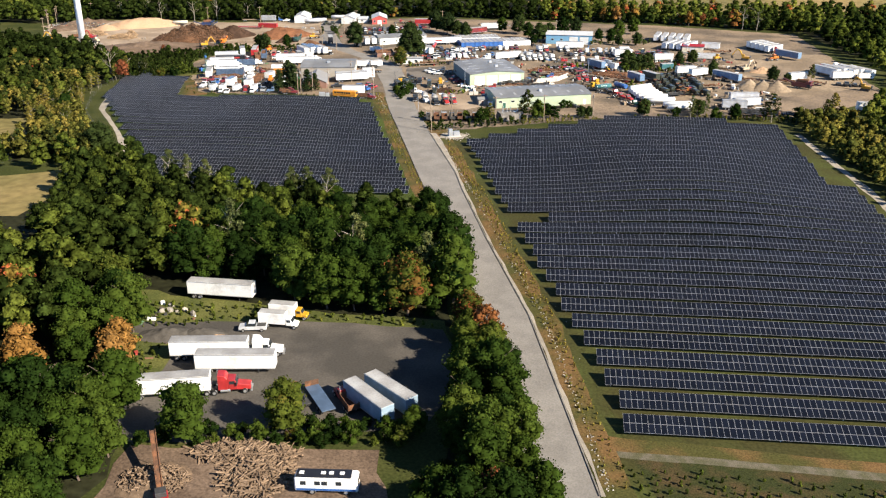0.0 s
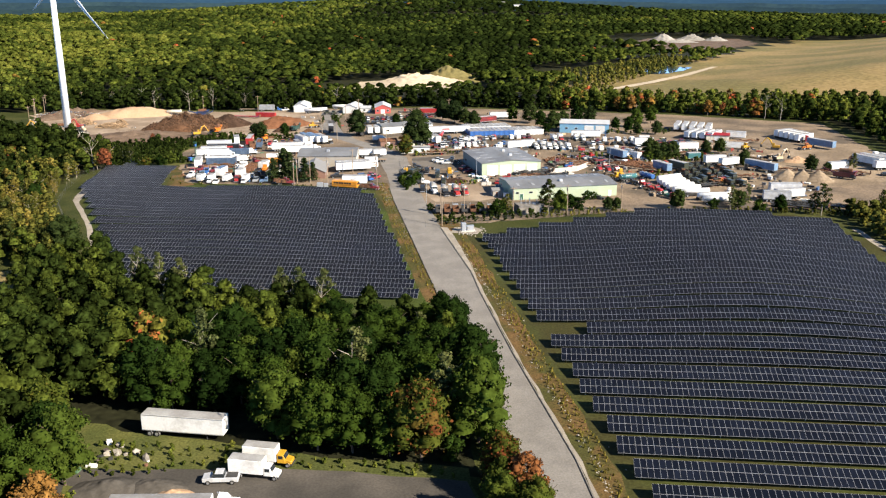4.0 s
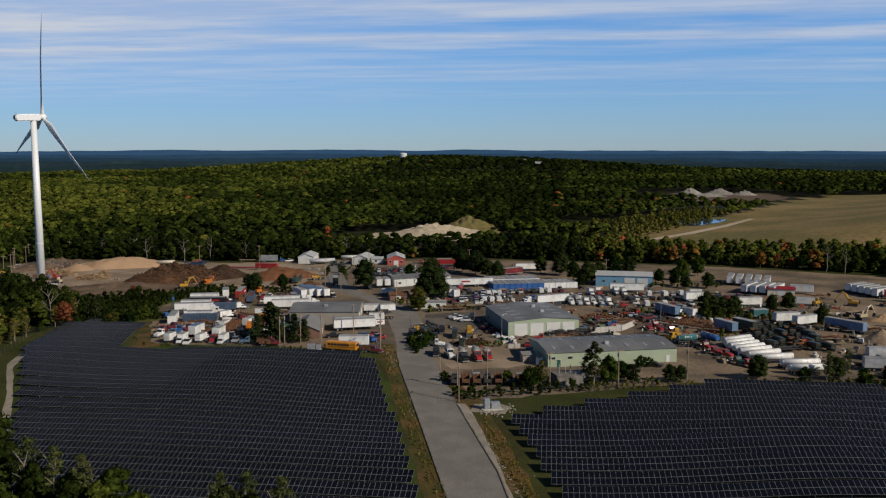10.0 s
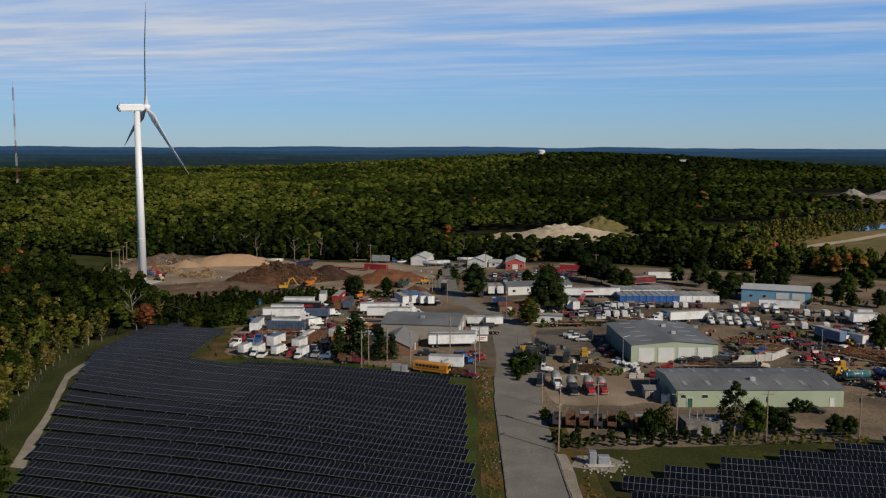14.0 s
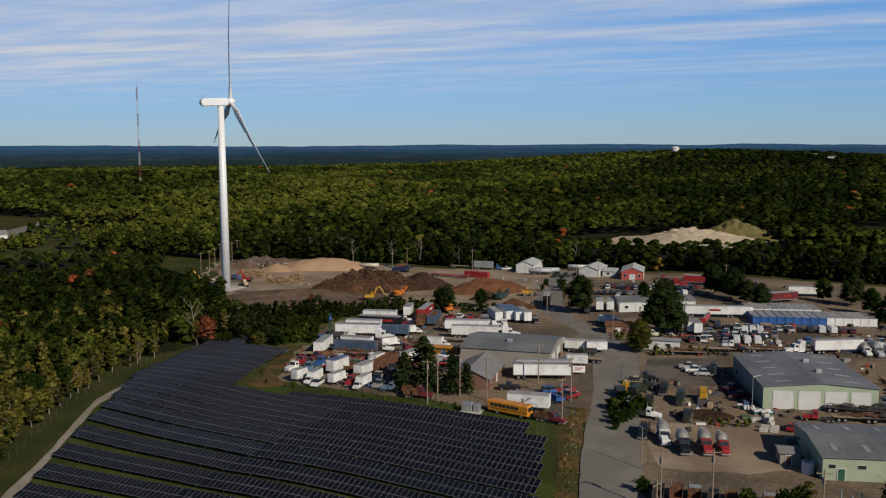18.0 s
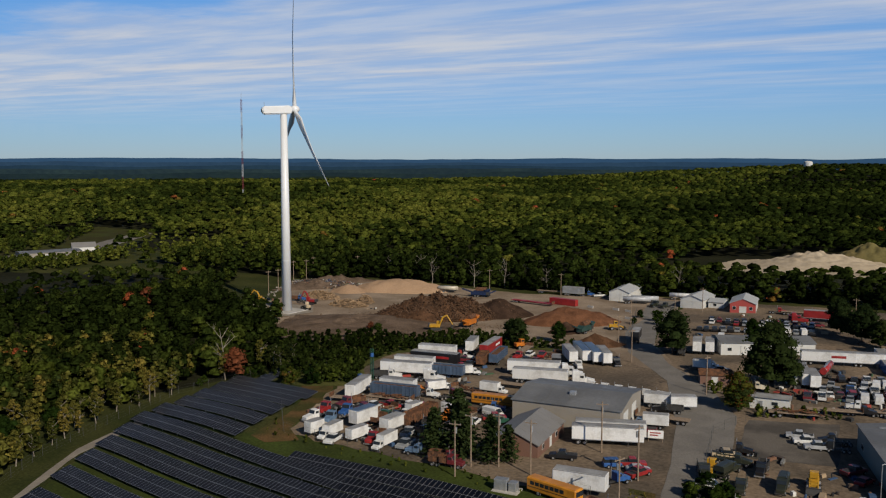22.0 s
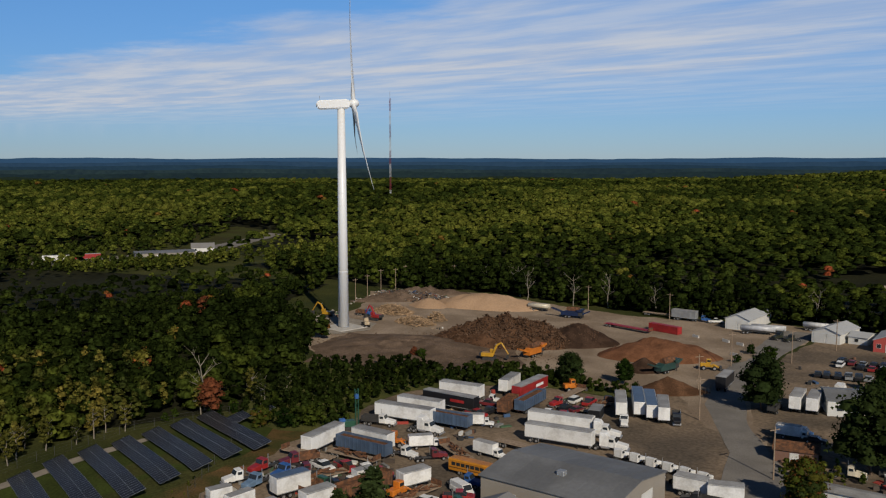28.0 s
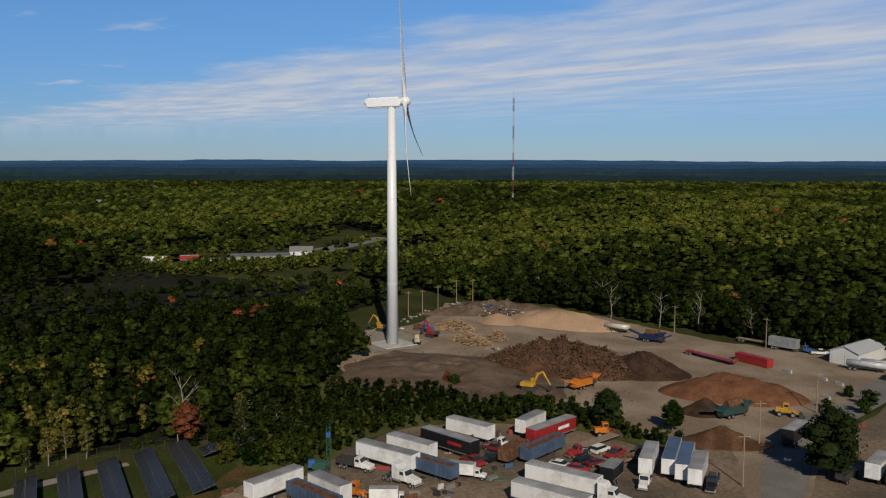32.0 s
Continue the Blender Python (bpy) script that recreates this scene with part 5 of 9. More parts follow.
building("pale grey mobile office on blocks", (-52.5, 355), 8, 13, 3.6, 2.9, 3.2, "white_siding", "trailer_roof", [("front", 6, 1, 2.0, "grey_paint")], [("front", 2, 1.2, 1.2, 0.8), ("front", 9, 1.2, 1.4, 0.8)], name="mobile_office")
building("small grey plywood shed in the yard", (-6.5, 270), 15, 3.6, 4, 2.4, 2.9, "beige_siding", "shingle", [("front", 1, 1.0, 1.9, "brown_siding")], name="shed")
building("tan-walled storage building with a red roof", (94, 404), -10, 11, 6, 3.2, 4.0, "cream", "red", [("front", 4, 2.5, 2.5, "white_siding")], name="storage_building")
building("grey flat commercial building with a dark roof", (-484, 448), 68, 34, 16, 4.2, 4.8, "beige_siding", "grey_roof", [("front", 12, 4, 3, "white_siding")], [("front", 3, 1.4, 2, 1), ("front", 22, 1.4, 2, 1)], name="commercial_building")
building("white house among the trees", (-498, 492), 60, 14, 8, 3, 5.5, "white_siding", "shingle", windows=[("front", 2, 1, 1.2, 1.2)], name="house")
building("white house on the wooded hill", (-80, 2260), 0, 16, 10, 12, 15, "white_siding", "shingle", windows=[("front", 2, 6, 2, 2), ("front", 10, 6, 2, 2)], name="house")
building("white house on the wooded hill", (-40, 2200), 10, 16, 10, 12, 14, "white_siding", "shingle", windows=[("front", 2, 6, 2, 2), ("front", 10, 6, 2, 2)], name="house")


def water_tank():
    x, y = -392, 2361
    t = tagged(empty("water_tank", Matrix.Translation((x, y, hz(x, y)))), "white domed water tank on the wooded hilltop", "water tank")
    part("wall", T((0, 0, 0), (0, 0, 19), 10, seg=32), "white_siding", t)
    bm = bmesh.new()
    bmesh.ops.create_uvsphere(bm, u_segments=24, v_segments=10, radius=10, matrix=Matrix.Translation((0, 0, 19)) @ Matrix.Diagonal((1, 1, 0.35, 1)))
    part("dome", bm, "white_siding", t)


def lattice_tower():
    x, y = -660, 806
    t = tagged(empty("radio_mast", Matrix.Translation((x, y, hz(x, y)))), "tall red and white lattice radio mast above the woods", "mast")
    H, n = 104, 24
    for i in range(n):
        bm = bmesh.new()
        z0, z1, r = i * H / n, (i + 1) * H / n, 0.85
        c = [(r * math.cos(a), r * math.sin(a)) for a in (0.3, 2.39, 4.49)]
        for k in range(3):
            p, q = c[k], c[(k + 1) % 3]
            tube(bm, (*p, z0), (*p, z1), 0.12, seg=5)
            tube(bm, (*p, z0), (*q, z1), 0.09, seg=4)
            tube(bm, (*p, z1), (*q, z1), 0.09, seg=4)
        part("lattice_section", bm, "maroon" if (i // 3) % 2 else "silver", t)
    part("antenna", T((0, 0, H), (0, 0, H + 7), 0.12), "grey_paint", t)


water_tank()
lattice_tower()

# ---------------------------------------------------------------- vehicles
WHEELS = {}


def wheel(parent, x, y, r=0.5, w=0.28):
    """A tyre with its rim, standing on the ground; outer side away from the centre line."""
    key = (r, w)
    if key not in WHEELS:
        bm = T((0, -w / 2, 0), (0, w / 2, 0), r, seg=14)
        bmesh.ops.bevel(bm, geom=[e for e in bm.edges if abs(e.verts[0].co.y - e.verts[1].co.y) < 1e-4], offset=0.04, segments=1, affect="EDGES")
        k = len(bm.faces)
        tube(bm, (0, -w / 2 - 0.012, 0), (0, w / 2 + 0.012, 0), r * 0.58, seg=12)
        me = bpy.data.meshes.new("wheel")
        bm.to_mesh(me); bm.free()
        me.materials.append(M["tyre"]); me.materials.append(M["rim"])
        for i in range(k, len(me.polygons)):
            me.polygons[i].material_index = 1
        WHEELS[key] = me
    me = WHEELS[key]
    a = new("wheel", me)
    a.parent, a.matrix_basis = parent, Matrix.Translation((x, y, r))
    return a


def axle(parent, x, half=1.02, r=0.5, w=0.5):
    for s in (-1, 1):
        wheel(parent, x, s * half, r, w)


def trailer(body, label, L=14.6, roof="trailer_roof", blank="", H=4.05):
    t = tagged(empty("semi_trailer"), label, "trailer")
    bm = B(-L / 2, L / 2, -1.3, 1.3, 1.12, H, bevel=0.05)
    part("box_body", bm, body, t)
    part("roof", B(-L / 2 + 0.08, L / 2 - 0.08, -1.22, 1.22, H - 0.02, H + 0.03), roof, t)
    bm = bmesh.new()
    for s in (-1, 1):
        box(bm, -L / 2, L / 2, s * 1.31 - 0.02, s * 1.31 + 0.02, 1.12, 1.27)
        box(bm, -L / 2, L / 2, s * 1.31 - 0.02, s * 1.31 + 0.02, H - 0.14, H)
    part("side_rail", bm, "galvanised", t)
    for s in (-1, 1):
        part("rear_door", B(-L / 2 - 0.04, -L / 2, s * 0.65 - 0.6, s * 0.65 + 0.6, 1.22, H - 0.12, bevel=0.01), body, t)
    bm = B(-L / 2 + 0.3, L / 2 - 1.2, -0.5, 0.5, 0.85, 1.12)
    part("frame", bm, "chassis", t)
    part("landing_gear", box(B(L / 2 - 3.2, L / 2 - 3.05, -0.87, -0.73, 0.0, 1.0), L / 2 - 3.2, L / 2 - 3.05, 0.73, 0.87, 0.0, 1.0), "chassis", t)
    axle(t, -L / 2 + 1.3); axle(t, -L / 2 + 2.6)
    if blank:
        for s in (-1, 1):
            part("sign_panel", B(L * 0.05, L * 0.32, s * 1.325 - 0.012, s * 1.325 + 0.012, 2.3, 3.0), blank, t)
    return t


def open_trailer(body, label, L=12.5):
    """An open-topped waste trailer with a rusted inside."""
    t = tagged(empty("open_trailer"), label, "trailer")
    for s in (-1, 1):
        part("side_wall", B(-L / 2, L / 2, s * 1.24 - 0.06, s * 1.24 + 0.06, 1.1, 3.5), body, t)
        part("landing_leg", B(L / 2 - 3, L / 2 - 2.85, s * 0.8 - 0.07, s * 0.8 + 0.07, 0, 1.0), "chassis", t)
        bm = bmesh.new()
        for i in range(12):
            x = -L / 2 + (i + 0.5) * L / 12
            box(bm, x - 0.06, x + 0.06, s * 1.36 - 0.06, s * 1.36 + 0.06, 1.1, 3.5)
        part("rib", bm, body, t)
    for x in (-L / 2, L / 2):
        part("end_wall", B(x - 0.06, x + 0.06, -1.24, 1.24, 1.1, 3.5), body, t)
    part("floor", B(-L / 2, L / 2, -1.2, 1.2, 1.0, 1.2), "rust", t)
    bm = B(-L / 2 + 0.1, L / 2 - 0.1, -1.17, 1.17, 2.9, 3.05)
    part("load", bm, "rust", t, "rusty scrap metal load")
    axle(t, -L / 2 + 1.2); axle(t, -L / 2 + 2.5)
    return t


def tractor(color, label, sleeper=True, mirrors=False):
    """A road tractor: bonnet, cab, sleeper, stacks, tanks and ten wheels (doubles as one)."""
    trim = "chassis" if color == "dark_green" else "rim"
    t = tagged(empty("truck_tractor"), label, "truck")
    bm = bmesh.new()
    prism(bm, [(1.0, 0.75), (3.35, 0.75), (3.4, 1.55), (1.0, 2.0)], -0.95, 0.95)
    bmesh.ops.bevel(bm, geom=bm.edges[:], offset=0.1, segments=1, affect="EDGES")
    part("bonnet", bm, color, t)
    bm = bmesh.new()
    prism(bm, [(-0.55, 0.95), (1.1, 0.95), (1.1, 1.95), (0.7, 2.85), (-0.55, 2.95)], -1.15, 1.15)
    bmesh.ops.bevel(bm, geom=bm.edges[:], offset=0.06, segments=1, affect="EDGES")
    part("cab", bm, color, t)
    if sleeper:
        bm = bmesh.new()
        prism(bm, [(-2.3, 0.95), (-0.56, 0.95), (-0.56, 3.1), (-1.0, 3.7), (-2.3, 3.85)], -1.2, 1.2)
        bmesh.ops.bevel(bm, geom=bm.edges[:], offset=0.08, segments=1, affect="EDGES")
        part("sleeper", bm, color, t)
    bm = bmesh.new()
    prism(bm, [(1.13, 2.02), (1.16, 2.02), (0.80, 2.80), (0.77, 2.80)], -0.98, 0.98)
    part("windscreen", bm, "window_glass", t)
    for s in (-1, 1):
        part("side_window", B(-0.3, 0.65, s * 1.155 - 0.01, s * 1.155 + 0.01, 2.05, 2.65), "window_glass", t)
        if mirrors:
            part("headlight", B(3.36, 3.44, s * 0.72 - 0.16, s * 0.72 + 0.16, 1.0, 1.22), "rim", t)
        if mirrors or sleeper:
            part("fuel_tank", T((-1.9, s * 1.0, 0.85), (-0.2, s * 1.0, 0.85), 0.32, seg=12), trim, t)
        if mirrors:
            part("mirror", B(0.95, 1.1, s * 1.4 - 0.12, s * 1.4 + 0.12, 1.9, 2.5), "chassis", t)
    if mirrors:
        part("grille", B(3.38, 3.43, -0.5, 0.5, 0.85, 1.5), "rim", t)
    part("bumper", B(3.3, 3.6, -1.15, 1.15, 0.45, 0.75, bevel=0.05), trim, t)
    part("exhaust_pipe", T((-0.62 if not sleeper else -2.45, 1.0, 1.0), (-0.62 if not sleeper else -2.45, 1.0, 3.9), 0.08), trim, t)
    part("frame", B(-4.6, 3.2, -0.45, 0.45, 0.7, 0.95), "chassis", t)
    if mirrors:
        part("fifth_wheel", T((-3.6, 0, 0.95), (-3.6, 0, 1.1), 0.5, seg=12), "chassis", t)
    axle(t, 2.3, 1.0, 0.5, 0.3); axle(t, -3.0); axle(t, -4.25)
    return t


def box_truck(cab, body, label, L=7.0, roof="trailer_roof"):
    t = tagged(empty("box_truck"), label, "truck")
    x0 = -L / 2 - 1.0
    part("box_body", B(x0, x0 + L, -1.22, 1.22, 1.05, 3.65, bevel=0.05), body, t)
    part("roof", B(x0 + 0.08, x0 + L - 0.08, -1.15, 1.15, 3.63, 3.68), roof, t)
    part("rear_door", B(x0 - 0.04, x0, -1.05, 1.05, 1.1, 3.45), body, t)
    c = x0 + L + 0.15
    bm = bmesh.new()
    prism(bm, [(c, 0.8), (c + 1.5, 0.8), (c + 1.5, 1.6), (c + 1.15, 2.45), (c, 2.5)], -1.05, 1.05)
    bmesh.ops.bevel(bm, geom=bm.edges[:], offset=0.07, segments=1, affect="EDGES")
    part("cab", bm, cab, t)
    bm = bmesh.new()
    prism(bm, [(c + 1.45, 0.7), (c + 2.6, 0.7), (c + 2.6, 1.3), (c + 1.45, 1.55)], -0.95, 0.95)
    bmesh.ops.bevel(bm, geom=bm.edges[:], offset=0.08, segments=1, affect="EDGES")
    part("bonnet", bm, cab, t)
    bm = bmesh.new()
    prism(bm, [(c + 1.52, 1.66), (c + 1.55, 1.66), (c + 1.24, 2.38), (c + 1.21, 2.38)], -0.9, 0.9)
    part("windscreen", bm, "window_glass", t)
    for s in (-1, 1):
        part("side_window", B(c + 0.25, c + 1.1, s * 1.06 - 0.01, s * 1.06 + 0.01, 1.65, 2.25), "window_glass", t)
    part("bumper", B(c + 2.5, c + 2.75, -1.05, 1.05, 0.4, 0.65, bevel=0.04), "chassis", t)
    part("frame", B(x0 + 0.2, c + 2.4, -0.45, 0.45, 0.65, 0.9), "chassis", t)
    axle(t, c + 1.9, 0.95, 0.45, 0.28); axle(t, x0 + 1.9, 0.92, 0.45, 0.5)
    return t


def car(kind, color, label):
    """A car by its side outline: sedan, suv, van or pickup."""
    t = tagged(empty({"sedan": "car", "suv": "car", "van": "van", "pickup": "pickup_truck"}[kind]), label, {"sedan": "car", "suv": "car", "van": "van", "pickup": "pickup"}[kind])
    low = {"sedan": [(-2.3, 0.3), (2.3, 0.3), (2.3, 0.75), (1.2, 0.95), (-1.9, 1.0), (-2.3, 0.9)], "suv": [(-2.35, 0.35), (2.3, 0.35), (2.3, 0.95), (1.2, 1.1), (-2.35, 1.1)],
           "van": [(-2.7, 0.35), (2.7, 0.35), (2.7, 1.0), (1.9, 1.25), (-2.7, 1.25)], "pickup": [(-2.8, 0.45), (2.75, 0.45), (2.75, 1.05), (1.4, 1.2), (-2.8, 1.2)]}[kind]
    top = {"sedan": [(-1.8, 0.98), (1.2, 0.93), (0.45, 1.42), (-1.1, 1.42)], "suv": [(-2.3, 1.08), (1.25, 1.08), (0.55, 1.75), (-2.1, 1.75)],
           "van": [(-2.7, 1.23), (1.95, 1.23), (1.2, 2.1), (-2.65, 2.1)], "pickup": [(-0.7, 1.18), (1.4, 1.18), (0.75, 1.85), (-0.55, 1.85)]}[kind]
    w = 0.9 if kind in ("sedan", "suv") else 1.0
    bm = prism(bmesh.new(), low, -w, w)
    bmesh.ops.bevel(bm, geom=bm.edges[:], offset=0.07, segments=1, affect="EDGES")
    part("body", bm, color, t)
    g = bmesh.new()
    prism(g, top, -w + 0.1, w - 0.1)
    part("cabin", g, color if kind == "van" else "window_glass", t)
    a, b = top[3][0], top[2][0]
    zr = top[2][1]
    part("roof", B(a, b, -w + 0.12, w - 0.12, zr - 0.04, zr + 0.03, bevel=0.02), color, t)
    if kind == "van":
        bm = bmesh.new()
        prism(bm, [(1.90, 1.32), (1.93, 1.32), (1.28, 2.04), (1.25, 2.04)], -0.8, 0.8)
        part("windscreen", bm, "window_glass", t)
    if kind == "pickup":
        part("bed", B(-2.65, -0.85, -0.82, 0.82, 1.195, 1.215), "chassis", t, "dark open load bed")
    r = 0.34 if kind != "pickup" else 0.38
    f = low[1][0] - 0.9
    axle(t, f, w - 0.08, r, 0.24); axle(t, -f, w - 0.08, r, 0.24)
    return t


def mixer_truck(color, label):
    t = tractor(color, label, sleeper=False)
    t.name = "mixer_truck"
    prof = [(-5.6, 0.55), (-4.8, 0.95), (-3.2, 1.42), (-1.6, 1.42), (-0.75, 0.8)]
    bm = bmesh.new()
    rings = []
    for x, r in prof:
        z = 2.55 - 0.16 * (x + 2.5)
        rings.append([bm.verts.new((x, r * math.cos(a), z + r * math.sin(a))) for a in np.linspace(0, 2 * math.pi, 16, endpoint=False)])
    for p, q in zip(rings, rings[1:]):
        for k in range(16):
            bm.faces.new((p[k], p[(k + 1) % 16], q[(k + 1) % 16], q[k])).smooth = True
    bm.faces.new(rings[0]); bm.faces.new(rings[-1])
    bmesh.ops.recalc_face_normals(bm, faces=bm.faces[:])
    part("drum", bm, "drum_grey", t, "dusty grey mixing drum")
    part("hopper", B(-6.1, -5.4, -0.5, 0.5, 2.6, 3.6, bevel=0.1), "silver", t)
    part("chute", prism(bmesh.new(), [(-6.2, 2.4), (-5.9, 2.5), (-6.7, 1.2), (-7.0, 1.2)], -0.3, 0.3), "silver", t)
    return t


def tanker(body, label, L=11.4):
    t = tagged(empty("tank_trailer"), label, "trailer")
    bm = T((-L / 2, 0, 2.1), (L / 2, 0, 2.1), 0.92, seg=20)
    for f in bm.faces:
        f.smooth = len(f.verts) == 4
    part("tank", bm, body, t)
    for i in range(4):
        x = -L / 2 + 0.4 + i * (L - 0.8) / 3
        part("hoop", T((x - 0.04, 0, 2.1), (x + 0.04, 0, 2.1), 0.96, seg=20), "galvanised", t)
    part("catwalk", B(-L / 2 + 1, L / 2 - 1, -0.25, 0.25, 3.02, 3.07), "galvanised", t)
    part("frame", B(-L / 2 + 0.4, L / 2 - 0.8, -0.5, 0.5, 0.85, 1.15), "chassis", t)
    for s in (-1, 1):
        part("landing_leg", B(L / 2 - 3, L / 2 - 2.85, s * 0.7 - 0.07, s * 0.7 + 0.07, 0, 1.0), "chassis", t)
    axle(t, -L / 2 + 1.2); axle(t, -L / 2 + 2.5)
    return t


def flatbed(label, load="", L=12.0, deck="wood_pole"):
    t = tagged(empty("flatbed_trailer"), label, "trailer")
    part("deck", B(-L / 2, L / 2, -1.25, 1.25, 1.05, 1.2, bevel=0.02), deck, t)
    part("frame", box(B(-L / 2 + 0.3, L / 2 - 0.3, -0.55, -0.4, 0.7, 1.05), -L / 2 + 0.3, L / 2 - 0.3, 0.4, 0.55, 0.7, 1.05), "chassis", t)
    part("headboard", B(L / 2 - 0.1, L / 2, -1.25, 1.25, 1.2, 2.2), "rust", t)
    if load:
        r = random.Random(len(label))
        bm = bmesh.new()
        for i in range(22):
            x, y = r.uniform(-L / 2 + 1, L / 2 - 2), r.uniform(-0.9, 0.9)
            a, l = r.uniform(-0.5, 0.5), r.uniform(1, 3)
            tube(bm, (x, y, r.uniform(1.25, 1.9)), (x + l * math.cos(a), max(-1.2, min(1.2, y + l * math.sin(a))), r.uniform(1.25, 1.9)), r.uniform(0.08, 0.2), seg=6)
        part("load", bm, load, t, "tangled scrap load")["kind"] = "stuff"
    axle(t, -L / 2 + 1.2); axle(t, -L / 2 + 2.5)
    return t


def dump_truck(color, label, bed="rust"):
    t = tractor(color, label, sleeper=False)
    t.name = "dump_truck"
    bm = bmesh.new()
    for s in (-1, 1):
        box(bm, -5.3, -0.75, s * 1.15 - 0.05, s * 1.15 + 0.05, 1.1, 2.4)
    box(bm, -5.3, -0.75, -1.15, 1.15, 1.1, 1.25)
    box(bm, -0.8, -0.7, -1.15, 1.15, 1.1, 2.6)
    box(bm, -5.35, -5.25, -1.15, 1.15, 1.1, 2.3)
    part("dump_bed", bm, bed, t, "open steel dump bed")
    return t


def army_truck(label, covered=False):
    t = tractor("dark_green", label, sleeper=False)
    t.name = "cargo_truck"
    bm = bmesh.new()
    box(bm, -5.2, -0.75, -1.15, 1.15, 1.15, 1.3)
    for s in (-1, 1):
        for k in range(5):
            box(bm, -5.1 + k, -4.95 + k, s * 1.12 - 0.04, s * 1.12 + 0.04, 1.3, 2.3)
        box(bm, -5.2, -0.75, s * 1.12 - 0.03, s * 1.12 + 0.03, 1.7, 2.0)
    part("cargo_bed", bm, "dark_green", t)
    if covered:
        bm = bmesh.new()
        prism(bm, [(-1.15, 2.0), (1.15, 2.0), (1.1, 2.9), (0.7, 3.15), (-0.7, 3.15), (-1.1, 2.9)], 0.75, 5.2)
        bmesh.ops.transform(bm, matrix=Matrix.Rotation(radians(90), 4, "Z"), verts=bm.verts[:])
        part("canvas", bm, "dark_green", t)
    return t


def bus(color, label, L=10.5, name="school_bus", stripe="black", roof=None):
    t = tagged(empty(name), label, "bus" if name == "school_bus" else "motorhome")
    bm = B(-L / 2, L / 2, -1.2, 1.2, 0.55, 2.95, bevel=0.22)
    part("body", bm, color, t)
    if roof:
        part("roof", B(-L / 2 + 0.25, L / 2 - 1.0, -1.05, 1.05, 2.94, 3.02, bevel=0.02), roof, t)
        for x in (-L / 2 + 1, -0.5, 0.7, L / 2 - 2.4):
            part("roof_vent", B(x - 0.35, x + 0.35, -0.3, 0.3, 3.0, 3.2, bevel=0.05), "white_paint", t)
    for s in (-1, 1):
        n = int(L / 1.15) - 2
        for i in range(n):
            x = -L / 2 + 0.9 + i * 1.05
            if name != "school_bus" and i % 3 == 1:
                continue
            part("side_window", B(x, x + 0.85, s * 1.21 - 0.012, s * 1.21 + 0.012, 1.75, 2.4), "window_glass", t)
        part("stripe", B(-L / 2 + 0.3, L / 2 - 0.3, s * 1.215 - 0.012, s * 1.215 + 0.012, 0.8 if roof else 1.3, 1.15 if roof else 1.42), stripe, t)
    part("windscreen", B(L / 2 - 0.02, L / 2 + 0.02, -1.0, 1.0, 1.7, 2.6), "window_glass", t)
    part("bumper", B(L / 2, L / 2 + 0.15, -1.15, 1.15, 0.45, 0.75), "chassis", t)
    axle(t, L / 2 - 1.8, 0.98, 0.48, 0.3); axle(t, -L / 2 + 2.6, 0.98, 0.48, 0.4)
    return t


def container(color, label, L=12.2):
    t = tagged(empty("shipping_container"), label, "container")
    bm = B(-L / 2, L / 2, -1.2, 1.2, 0.1, 2.6)
    part("box_body", bm, color, t)
    bm = bmesh.new()
    for i in range(int(L / 0.6)):
        x = -L / 2 + 0.4 + i * 0.6
        for s in (-1, 1):
            box(bm, x, x + 0.3, s * 1.2 - 0.03, s * 1.2 + 0.03, 0.25, 2.45)
    part("corrugation", bm, color, t)["kind"] = "stuff"
    for s in (-1, 1):
        part("door", B(-L / 2 - 0.03, -L / 2, s * 0.59 - 0.55, s * 0.59 + 0.55, 0.2, 2.5), color, t)
    for x in (-L / 2, L / 2):
        for s in (-1, 1):
            part("corner_post", B(x - 0.08, x + 0.08, s * 1.17 - 0.08, s * 1.17 + 0.08, 0.0, 2.66), color, t)
    part("roof", B(-L / 2 + 0.1, L / 2 - 0.1, -1.1, 1.1, 2.59, 2.63), "trailer_roof" if color != "red" else "red", t)
    return t


